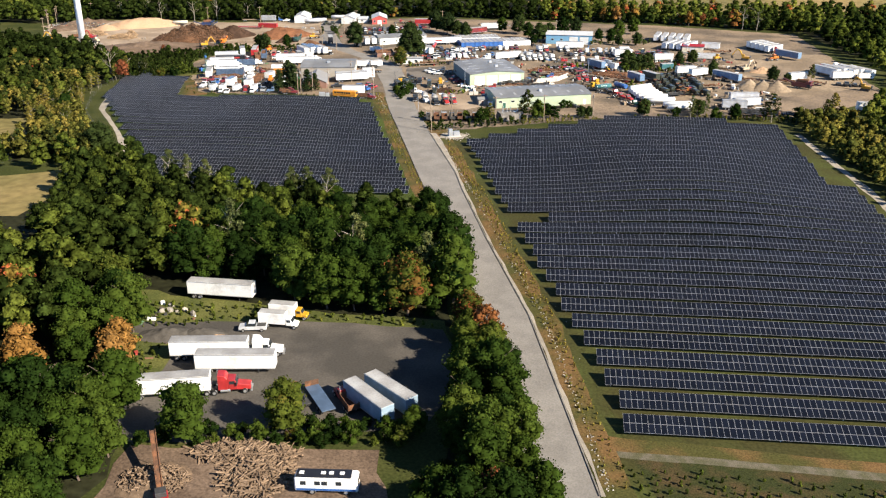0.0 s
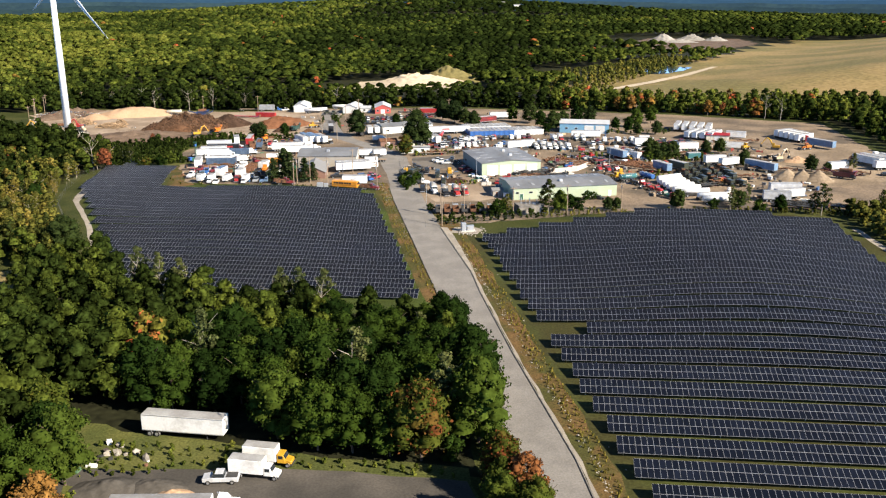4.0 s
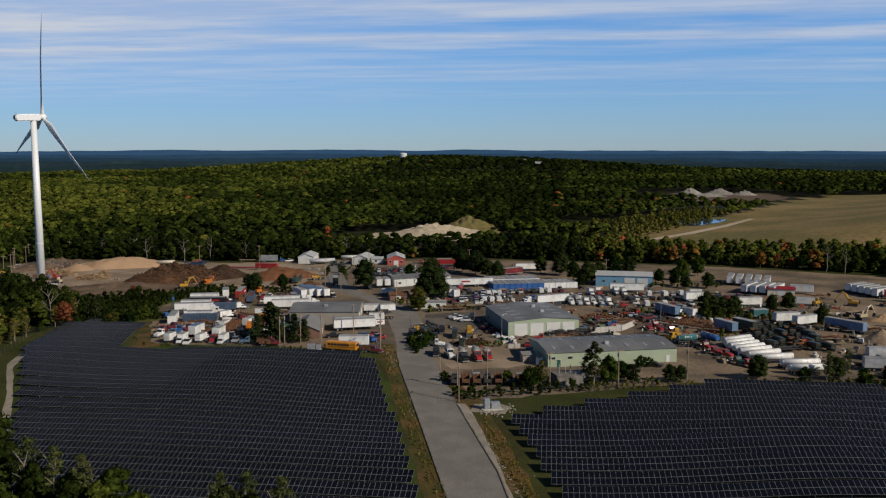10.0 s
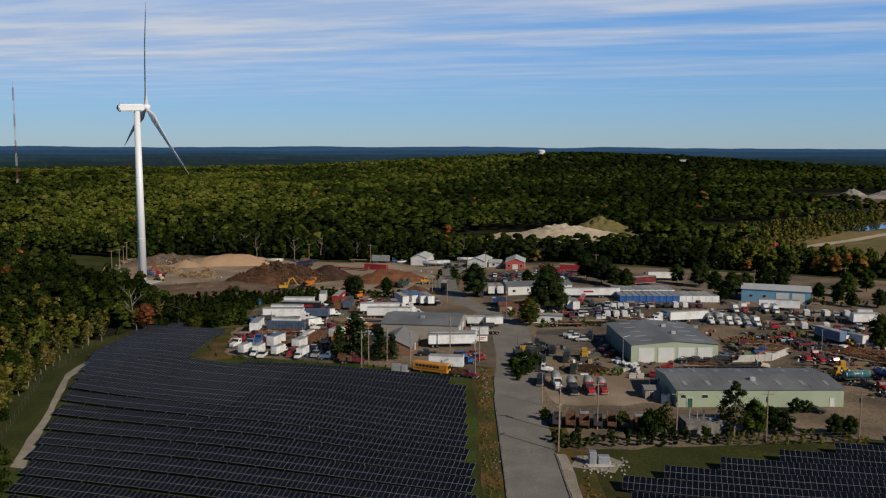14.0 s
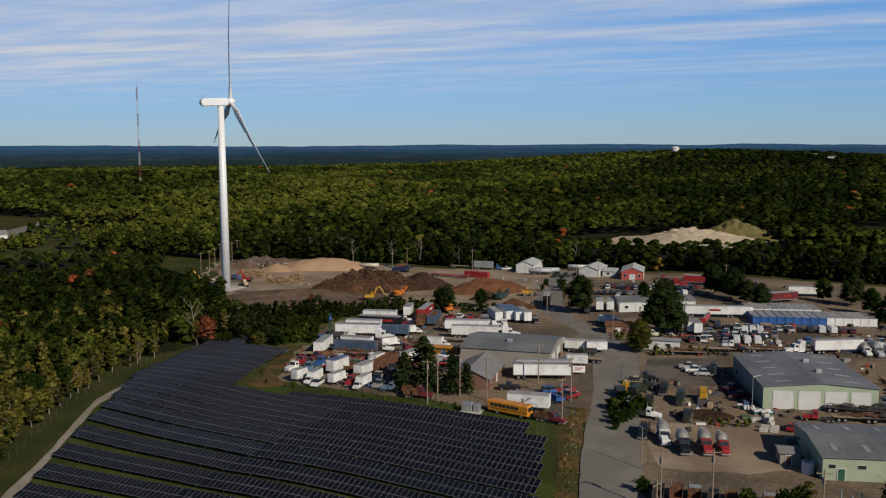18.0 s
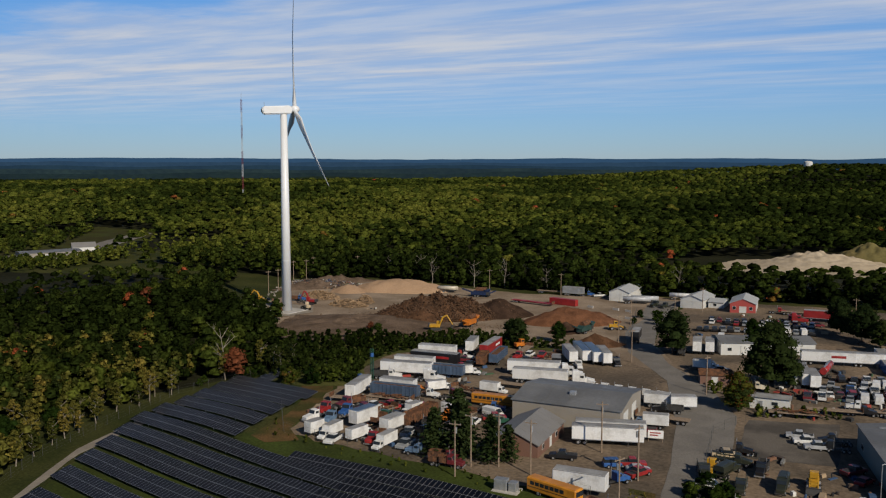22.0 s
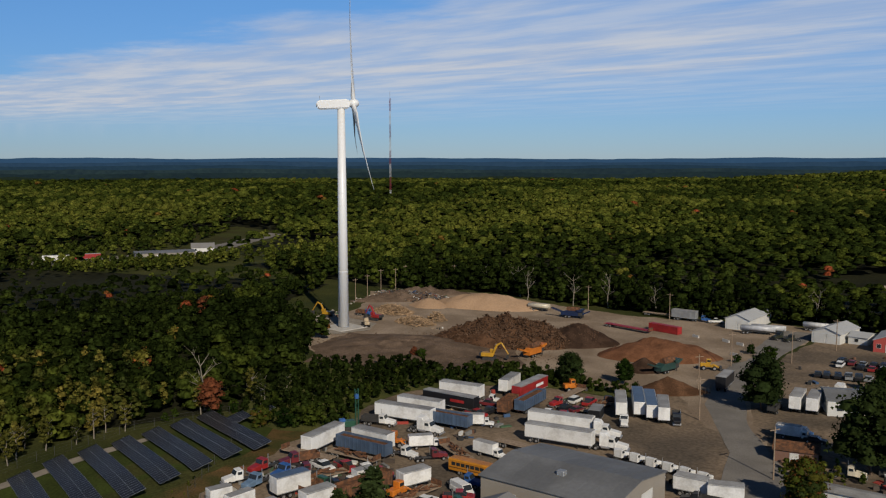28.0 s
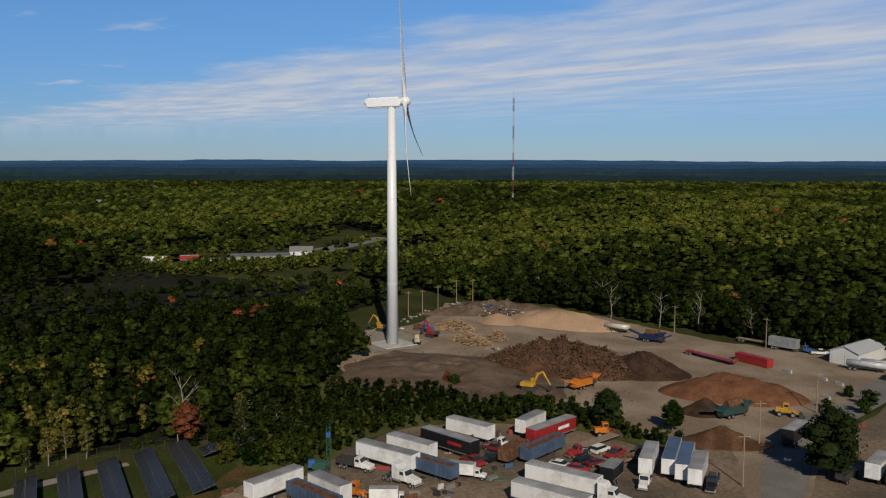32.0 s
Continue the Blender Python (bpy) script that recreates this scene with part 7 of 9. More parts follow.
mound("mulch_mound", -134, 444, 19, 11, 5.4, "red_mulch", 40, 16, 0.25, "broad reddish-brown mulch heap", sharp=0.65)
mound("mulch_mound", -127, 424.5, 7, 5, 3.8, "dark_mulch", 40, 17, 0.2, "small dark compost heap")
mound("mulch_mound", -109, 407, 11, 5.0, 3.6, "mulch", 42, 18, 0.25, "low dark soil heap behind the trailers")
mound("dirt_mound", -200, 398, 30, 20, 2.2, "rubble_dirt", 40, 19, 0.5, "broad stony mound of brown dirt", sharp=0.6)
mound("rubble_mound", -272, 462, 22, 6, 3.0, "rubble_dirt", 52, 20, 0.6, "grey-brown heap of rubble and brush")
mound("timber_core", -251, 440, 8.5, 4.6, 2.6, "pale_timber", 50, 24, 0.3, "pale heap of broken timber underneath loose boards")
sticks("timber_mound", -251, 440, 9.5, 5.5, 3.2, 620, "pale_timber", 21, "heap of pale broken timber", 0.7, 2.6, 0.05, 0.15, 0.6)
sticks("timber_mound", -228, 430, 9, 5, 2.6, 520, "pale_timber", 22, "heap of pale broken timber", 0.7, 2.4, 0.05, 0.15, 0.6)
sticks("timber_mound", -226.5, 439.5, 4, 3.4, 3.4, 240, "pale_timber", 23, "cone of pale broken timber", 0.7, 2.2, 0.05, 0.15, 0.6)
mound("rubble_mound", -276, 478, 24, 8, 3.4, "rubble_dirt", 60, 26, 0.7, "long grey-brown heap of rubble and brush")
sticks("brush_mound", -274, 472, 22, 12, 2.4, 700, "junk", 25, "scattered boards and brush over the rubble", 0.5, 2.4, 0.04, 0.16, 0.7)
place("excavator:yellow", lambda: excavator("yellow", "yellow excavator with a raised boom"), -262, 415.5, 200)
place("excavator:red", lambda: excavator("red", "red excavator beside the timber heaps", 0.8), -243, 424, 190)
place("excavator:amber", lambda: excavator("yellow", "dusty yellow excavator at the mulch heap", 0.9), -168, 404, 30)
put("loader:tan", -236.5, 413.5, 150)
put("loader:yellow", -113.5, 438, 30)
place("screener:green", lambda: screener("machine_teal", "dark green screening plant on wheels"), -121.0, 427, 85)
place("screener:yellow", lambda: screener("orange", "orange drum screen with a raised conveyor"), -161.6, 417.6, 96)
place("screener:blue", lambda: screener("navy", "dark blue crushing machine at the tree line"), -193, 480, 20)
put("dump:blue", -252.5, 428, 20)
place("container:red", lambda: container("red", "red shipping container with a plain white mark"), -153.4, 480, -7)
place("loader_ramp", lambda: flatbed("long low red ramp trailer", L=20, deck="red"), -165, 474.5, -6)
place("rail_tank", lambda: tanker("cream", "old rusty cream storage tank lying on its side", 9), -212, 483, 20)
for x, y in ((-141, 479), (-130, 479), (-124, 477), (-118, 461)):
    place("barrier", lambda: tagged(part("concrete_barrier", prism(bmesh.new(), [(-0.3, 0), (0.3, 0), (0.12, 0.9), (-0.12, 0.9)], -1.5, 1.5), "concrete"), "pale concrete road barrier at the yard edge", "barrier"), x, y, 70, "barriers at the yard edge")
put("trailer_s:grey_paint", -160, 505, 5); put("flat", -172, 506, 5); put("pickup:white_paint", -149, 508, 40); put("daycab:blue", -153.5, 507, 10)

# ---------------------------------------------------------------- east yards
G = "vehicles in the east yards"
for kind, x, y, a in (("mixer:white_paint", -28.6, 274, -72), ("mixer:black", -24.1, 270.1, -72), ("mixer:red", -20.1, 271.6, -72), ("mixer:red", -17.0, 272.8, -72),
                      ("dump:black", -33.2, 276, -84), ("army:open", -44.2, 303, -70), ("army:covered", -40.6, 307, 80), ("dump:black", -35.5, 310, -85), ("army:covered", -30.4, 303, -85), ("loader:yellow", -25.8, 307, -80), 
                      ("pickup:white_paint", -41.5, 297, 5), ("army:open", -38.5, 293.5, 0), ("daycab:black", -42, 319.5, 10), ("pickup:tan", -43.6, 316, 20),
                      ("pickup:white_paint", -31.6, 333.4, 200), ("pickup:silver", -29, 330.8, 200), ("daycab:black", -27.2, 336, 200), ("pickup:maroon", -20.8, 319, 60),
                      ("daycab:red", -1.4, 301.5, 190), ("scrap", 7.5, 304.8, 16), ("blackflat", 14.8, 306.6, 16), ("daycab:cream", 21.6, 309, 10), ("sedan:red", -5.5, 293, 80), ("pickup:black", -5.2, 282, 95), ("sedan:black", 31.7, 269.6, -20),
                      ("scrap", 28, 329, 25), ("daycab:blue", 24, 327.6, 200), ("daycab:red", 35.6, 324, -77), ("daycab:red", 39.2, 322.1, -77), ("daycab:red", 42.6, 319.6, -66), ("loader:yellow", 43.6, 311.6, -72),
                      ("tank:teal", 45.4, 301.9, 28), ("tank:blue", 53.2, 305.4, -58), ("loader:yellow", 41.6, 304.4, -37), ("trailer_s:sky_blue", 61.6, 323.5, -60), ("trailer_s:dark_green", 68.6, 326.0, -56), ("trailer_m:sky_blue", 45.7, 353.4, -58), ("cube:white_paint", 53, 349.5, -50), ("box:yellow", 49.6, 350.8, -58),
                      ("daycab:red", 50.0, 295.0, -61), ("daycab:red", 51.6, 288.4, -55), ("daycab:red", 54.4, 284.6, -55), ("daycab:red", 58.4, 272.6, -62), ("daycab:green", 56.0, 275.4, -60), ("daycab:black", 46.2, 297.2, -18),
                      ("dump:orange", 80.6, 300.4, 36), ("trailer_s:white_paint", 86.4, 342, 18), ("trailer_s:white_paint", 91.4, 337.0, 32), ("cube:teal", 78.7, 350.2, 19), ("box:white_paint", 62.1, 388.5, -9), ("blackflat", 7.4, 311.0, 6), ("blackflat", 9.0, 314.6, 4), ("blackflat", 71.8, 292.4, 25), ("trailer:sky_blue", 103, 329.6, -50),
                      ("trailer_m:silver", 101.4, 286.0, 4), ("trailer_m:silver", 100.4, 276.4, 22), ("trailer_s:silver", 94.8, 271.6, -4), ("blackflat", 103, 264, -30), ("blackflat", 109, 265, -30), ("blackflat", 98, 262.4, -24),
                      ("trailer:white_paint", 2, 372.6, 30), ("tractor:white_paint", -8.8, 366.6, 210), ("container:white_paint", 3, 376.4, 30), ("container:white_paint", 8.2, 377.6, 30),
                      ("trailer:white_paint", 34.6, 406.4, 2), ("trailer_s:white_paint", 61, 385.6, 18), ("box:white_paint", 18.4, 398, -75), ("box_s:red", 21.6, 399, -75), ("box_s:white_paint", 29.6, 401.4, -80), ("box:white_paint", 32.8, 400.4, -80),
                      ("signed:maroon", -19, 453.4, 40), ("trailer:white_paint", -10, 472, 15), ("tractor:black", -27.6, 455.4, 150), ("signed:white_paint", -40.2, 413, 18), ("trailer_s:white_paint", -30, 416.5, 18), ("tanker:grey_paint", -52, 430, 120),
                      ("trailer:white_paint", -45.8, 386.5, 108), ("trailer:white_paint", -42.2, 387.4, 108), ("trailer_s:white_paint", -39.2, 383.8, 108), ("tanker:red", -38.4, 400, 90), ("trailer_s:white_paint", -77.6, 412.4, 105), ("trailer_s:white_paint", -74, 413.4, 105),
                      ("dump:black", -80.6, 407.6, 100), ("army:covered", -83.5, 411.8, 110), ("van:white_paint", -76.6, 436, 100), ("daycab:cream", -50.6, 372.4, 15),
                      ("daycab:red", -71, 498, 20), ("flat", -64, 497, 8), ("daycab:red", -58.4, 497.4, 10), ("tanker:white_paint", -115, 519, 10), ("tanker:silver", -128.5, 499, 20), ("tanker:silver", -126.5, 503, 20), ("daycab:dark_green", -118.8, 495, -110), ("daycab:dark_green", -114.6, 494.4, -110)):
    put(kind, x, y, a, G)
for i in range(7):
    put("dump:" + ("black", "rust", "grey_paint", "black", "rust", "black", "grey_paint")[i], -24.2 + i * 2.9, 245.4 + i * 0.5, 98, "row of dump trucks behind the shrubs")
for x, y, a in ((61.2, 302.4, 33), (61.0, 298.2, 32), (61.6, 294.2, 31), (62.4, 290.4, 29), (63.4, 286.8, 26), (65.0, 282.6, 25), (67.0, 277.6, 17), (72.6, 271.4, 11), (73.4, 265.6, 7)):
    put("tanker:white_paint", x, y, a, "row of white tank trailers")
r = random.Random(31)
for i in range(6):
    for j in range(5):
        x, y = 69.0 + j * 4.2 + i * 0.3, 333 - i * 6.4 - j * 0.5
        put(("army:open", "army:covered", "dump:dark_green")[r.randrange(3)], x, y, 112 + r.uniform(-6, 6), "rows of surplus army trucks")
for i in range(4):
    put("scrap", 45 + i * 3.4, 330.5 - i * 2.6, -22, "rusty steel on flatbeds")
for i in range(6):
    put(("mixer:white_paint", "mixer:silver", "box_s:white_paint")[i % 3], 9.6 + i * 3.0, 372.6 + i * 0.2, -72, "row of trucks behind the warehouse")
for i in range(9):
    place("container:blue", lambda: container("blue", "blue corrugated shipping container in a tight row"), -24.6 + i * 2.52, 412.4 + i * 0.72, 106, "tight row of containers")
for i in range(6):
    put("container:white_paint", -2.0 + i * 2.52, 418.8 + i * 0.72, 106, "tight row of containers")
for i in range(9):
    put("container:white_paint", -27.4 + i * 2.6, 426.4 + i * 0.8, 106, "second row of containers")
DARKER = ["black", "black", "grey_paint", "black", "grey_paint", "black", "maroon", "white_paint", "black", "silver", "white_paint", "black", "red"]
COLORS = ["white_paint", "silver", "black", "grey_paint", "black", "blue", "white_paint", "black", "silver", "maroon", "grey_paint", "black", "dark_green", "red"]


def parking(x0, y0, x1, y1, n, facing, group, kinds=("sedan", "suv", "sedan", "pickup", "van"), colors=COLORS):
    """A line of parked cars."""
    for i in range(n):
        f = i / max(1, n - 1)
        if r.random() < 0.07:
            continue
        k = r.choice(kinds)
        c = r.choice(colors) if k != "van" else "white_paint"
        put(f"{k}:{c}", x0 + (x1 - x0) * f + r.uniform(-0.3, 0.3), y0 + (y1 - y0) * f + r.uniform(-0.5, 0.5), facing + r.uniform(-7, 7), group)


parking(-88, 449, -52, 457, 15, 105, "cars north of the long workshop", colors=DARKER)
parking(-89, 470.5, -54.5, 471.5, 13, 96, "cars before the barns", ("sedan", "suv", "sedan"), DARKER)
parking(-87.6, 465.2, -56, 466.2, 12, 96, "cars before the barns", ("sedan", "suv", "sedan"), DARKER)
parking(-53, 474, -40, 478, 6, 20, "cars before the barns", ("sedan", "suv"), DARKER)
parking(-38, 371, -20, 377, 7, 100, "cars among the trailers", colors=DARKER)
parking(-34, 376, -19, 382.5, 7, 100, "cars among the trailers", ("sedan", "suv"), DARKER)
parking(-35, 387, -18, 393.5, 8, 100, "cars among the trailers", ("sedan", "suv", "van"))
parking(-36, 381, -16, 388, 8, 100, "cars among the trailers")
parking(-34, 394, 6, 404, 14, 105, "cars before the containers")
parking(40, 398, 64, 402, 8, 95, "cars before the blue garage", ("sedan", "suv", "van"))
parking(30, 352, 40, 340, 5, 20, "cars by the scrap", ("sedan", "pickup"))
parking(40, 372, 58, 376, 6, 90, "cars by the scrap", ("pickup", "van", "sedan"))
for i in range(5):
    put("trailer:white_paint", 85.5 + i * 3.8, 440 - i * 1.6, 75, "trailers at the far yard")
for i in range(4):
    put("trailer:white_paint", 88.5 + i * 3.6, 414 - i * 1.2, 60, "trailers at the far yard")
for i in range(5):
    put("trailer_m:white_paint", 135.5 + i * 1.6, 420 - i * 3.4, 38, "trailers at the wood's edge")
put("trailer:sky_blue", 145, 389, -55); put("tractor:red", 143.6, 402, -10); put("container:white_paint", 104, 386, -10); put("trailer_s:white_paint", 110, 411, -15)
place("excavator:yellow", None, 122, 382, 160); put("loader:orange", 136, 383, 200); place("excavator:tan", lambda: excavator("tan", "tan excavator among the soil heaps", 0.9), 116, 352, 30)
mound("sand_mound", 109.6, 313.4, 6.4, 5.2, 4.0, "pale_dirt", 0, 41, 0.15, "tan cone of graded sand")
mound("sand_mound", 115.0, 311.6, 6.0, 5.0, 4.4, "pale_dirt", 0, 48, 0.15, "tan cone of graded sand")
mound("sand_mound", 120.6, 310.4, 6.6, 5.2, 4.6, "pale_dirt", 10, 42, 0.15, "tan cone of graded sand")
mound("soil_mound", 99, 290, 9, 3.5, 1.8, "yard_dirt", 0, 43, 0.4, "low heap of brown soil")
mound("sand_mound", 124, 352, 7, 4.5, 2.4, "sand", 20, 44, 0.4, "uneven heap of sandy soil")
mound("soil_mound", 113, 372, 8, 5, 2.2, "yard_dirt", 0, 45, 0.5, "uneven heap of brown soil")
mound("coal_mound", -23.5, 296, 6.5, 4.5, 1.5, "dark_mulch", 10, 46, 0.3, "low dark heap of asphalt millings")
sticks("brush_mound", 104, 350, 7, 4, 1.8, 150, "log_wood", 47, "grey heap of brush and stumps")
drape("sand_patch", [(92, 300), (122, 298), (165, 320), (165, 400), (120, 398), (104, 372), (108, 340), (96, 325)], "pale_dirt", 0.09, rag=2, seed=51, label="bare tan dirt in the far yard", category="ground")
drape("sandy_lot", [(-33.4, 283), (-29.6, 266), (-26.6, 259.6), (-11, 262.4), (-1.4, 268.5), (-3.6, 286), (-14, 291), (-31, 287)], "pile_ground", 0.082, rag=1.0, seed=106, label="pale sandy dirt where the mixer trucks park", category="lot")
drape("lane", [(-43, 318), (-24, 322), (-28, 352), (-46, 345)], "patched_asphalt", 0.09, rag=0.5, seed=52, label="patched grey asphalt apron", category="lot")

# ---------------------------------------------------------------- poles, lamps, cabinets, fences, stones


def utility_pole(h, arm, label):
    t = tagged(empty("utility_pole"), label, "pole")
    part("pole", T((0, 0, -0.3), (0, 0, h), 0.17, 0.11, seg=8), "wood_pole", t)
    if arm:
        part("crossarm", B(-1.2, 1.2, -0.06, 0.06, h - 0.7, h - 0.55), "wood_pole", t)
        for x in (-1.05, 1.05) if arm > 1 else ():
            part("insulator", T((x, 0, h - 0.55), (x, 0, h - 0.35), 0.05, seg=6), "grey_paint", t)
        if arm > 1:
            part("transformer", T((0, 0.35, h - 2.4), (0, 0.35, h - 1.3), 0.26, seg=10), "grey_paint", t)
    return t


def street_lamp():
    t = tagged(empty("street_lamp"), "slim grey lamp post with a short arm", "lamp post")
    part("post", T((0, 0, 0), (0, 0, 8), 0.09, 0.06), "galvanised", t)
    part("arm", T((0, 0, 7.9), (1.5, 0, 8.3), 0.05), "galvanised", t)
    part("lamp_head", B(1.3, 1.9, -0.12, 0.12, 8.2, 8.34, bevel=0.03), "grey_paint", t)
    return t


for x, y, a in ((-82.9, 277.5, 10), (-83.4, 284.2, 10), (-78.9, 287, 10), (-71.8, 286.4, 10), (-65.7, 306, 20), (-53.9, 294.5, 70), (-50.5, 276, 70), (-22.7, 239, 20), (-15.1, 243, 20), (1.5, 240, 15), (19.5, 245, 15), (38, 250, 15)):
    place("pole_b", lambda: utility_pole(10.5, 2, "weathered wooden utility pole with a crossarm and transformer"), x, y, a, "utility poles")
for x, y, a in ((-21, 226.5, 70), (-280.9, 439, 60), (-281.4, 446, 60), (-287.3, 457.6, 60), (-297, 474, 60), (-294.7, 481, 60), (-299.6, 492, 60), (-284, 509, 20), (-198.9, 498, 10), (-165.2, 503, 10), (-111.6, 446.4, 60), (-102.8, 411.4, 60), (-89.8, 388.2, 60), (-60.5, 362, 70), (-100.5, 462, 60), (-98, 489, 10), (-42, 482, 10), (28, 446, 0), (66, 466, 0)):
    place("pole_a", lambda: utility_pole(10, 1, "weathered wooden utility pole with one crossarm"), x, y, a, "utility poles")
for x, y, a in ((-14.6, 303, 30), (-29.6, 257.3, 160), (-83.3, 408.7, 200), (40.5, 331, 0)):
    place("lamp", street_lamp, x, y, a, "yard lamp posts")


def cabinet(label, parts):
    t = tagged(empty("transformer_cabinet"), label, "cabinet")
    part("pad", B(-2.4, 2.4, -1.6, 1.6, -0.1, 0.2), "concrete", t)
    for x0, x1, h in parts:
        c = part("cabinet", B(x0, x1, -0.8, 0.8, 0.2, h, bevel=0.05), "galvanised", t)
        part("cabinet_door", B(x0 + 0.1, x1 - 0.1, -0.84, -0.8, 0.35, h - 0.15), "galvanised", c)
    return t


place("cab1", lambda: cabinet("grey steel transformer cabinets on a concrete pad", [(-2.0, -0.6, 2.6), (-0.3, 1.9, 1.7)]), -12.4, 221.5, 15)
place("cab2", lambda: cabinet("grey steel inverter cabinets beside the west solar field", [(-2.2, 0.2, 2.1), (0.5, 2.0, 1.8)]), -71.5, 276.5, 8)


def mesh_fence(pts, label):
    """A chain-link fence: posts, a top rail and a fine woven panel of thin wires."""
    t = tagged(empty("fence"), label, "fence")
    for (x0, y0), (x1, y1) in zip(pts, pts[1:]):
        n = max(1, int(math.hypot(x1 - x0, y1 - y0) / 4))
        for i in range(n + 1):
            x, y = x0 + (x1 - x0) * i / n, y0 + (y1 - y0) * i / n
            if i < n or (x1, y1) == pts[-1]:
                part("post", T((x, y, hz(x, y) - 0.2), (x, y, hz(x, y) + 2.1), 0.035, seg=5), "fence_wire", t)
        for k in (0.15, 0.75, 1.4, 2.05):
            part("wire", T((x0, y0, hz(x0, y0) + k), (x1, y1, hz(x1, y1) + k), 0.012, seg=4), "fence_wire", t)
    return t


mesh_fence([(-152, 306), (-128.8, 281.6), (-102, 281), (-58, 282)], "grey chain-link fence round the west yard")
mesh_fence([(-174, 318), (-178, 296), (-171, 272), (-161, 246), (-142, 216), (-124, 186)], "grey chain-link fence along the gravel track")
mesh_fence([(-26, 224), (-14, 229), (38, 250), (96, 258), (116, 252)], "grey chain-link fence between field and yard")
mesh_fence([(-44, 300), (-50, 330), (-46.5, 344)], "low rail fence beside the road")
mesh_fence([(-99, 408), (-111.5, 448.6), (-121.6, 480)], "grey chain-link fence beside the road to the barns")
mesh_fence([(-53.5, 268), (-51, 284)], "grey chain-link fence at the field's corner")


def stones(name, pts, count, lo, hi, seed, label, spread=1.2, mat="stone"):
    """Loose rocks strewn along a line."""
    q = np.random.RandomState(seed)
    P = np.array(pts, float)
    k, f = q.randint(0, len(P) - 1, count), q.rand(count)[:, None]
    xy = P[k] * (1 - f) + P[k + 1] * f + q.normal(size=(count, 2)) * spread
    s = q.uniform(lo, hi, count)
    bm = bmesh.new()
    bmesh.ops.create_icosphere(bm, subdivisions=1, radius=1)
    base, tri = np.array([v.co[:] for v in bm.verts]), np.array([[v.index for v in f.verts] for f in bm.faces])
    bm.free()
    V = base[None] * np.stack([np.ones(count), q.uniform(0.6, 1, count), q.uniform(0.5, 0.9, count)], -1)[:, None] + q.uniform(-0.2, 0.2, (count, len(base), 3))
    a = q.uniform(0, 6.28, count)
    c, d = np.cos(a)[:, None], np.sin(a)[:, None]
    V = np.stack([V[..., 0] * c - V[..., 1] * d, V[..., 0] * d + V[..., 1] * c, V[..., 2]], -1) * s[:, None, None]
    V += np.stack([xy[:, 0], xy[:, 1], height(xy[:, 0], xy[:, 1]) + s * 0.35], -1)[:, None]
    F = tri[None] + len(base) * np.arange(count)[:, None, None]
    return tagged(sheet(name, V.reshape(-1, 3), F.reshape(-1, 3), mat), label, "stones", kind="stuff")


stones("verge_stones", [(27.9, 24), (18.2, 81), (-2.4, 162), (-14, 205)], 560, 0.06, 0.21, 1, "pale loose stones strewn along the road verge", 0.35)
stones("verge_stones", [(24, 60), (10, 118), (-7, 190)], 40, 0.08, 0.22, 2, "pale loose stones strewn in dry grass", 1.6)
stones("verge_stones", [(-30, 210), (-44, 262), (-50, 285)], 170, 0.06, 0.2, 21, "pale loose stones strewn along the field side of the road", 0.8)
stones("pad_stones", [(-256, 396), (-262, 412), (-272, 428), (-290, 462)], 60, 0.3, 0.8, 3, "pale boulders lining the turbine pad")
stones("rubble", [(-232, 398), (-210, 384), (-182, 380), (-178, 398), (-205, 402)], 900, 0.10, 0.42, 4, "loose stones and clods on the dirt bank", 6, "rubble_dirt")
stones("rubble", [(-150, 420), (-170, 412), (-196, 412), (-214, 416)], 500, 0.08, 0.34, 14, "clods and chips scattered round the mulch heap", 4, "rubble_dirt")
stones("scrap_stones", [(-63, 76), (-58, 75.6), (-55, 74)], 9, 0.3, 1.1, 5, "pale rubble and junk at the lot's edge", 1.2)
stones("kerb_stones", [(-82, 434), (-72, 437), (-66, 440)], 120, 0.4, 0.8, 6, "rows of pale granite kerb stones", 1.4)

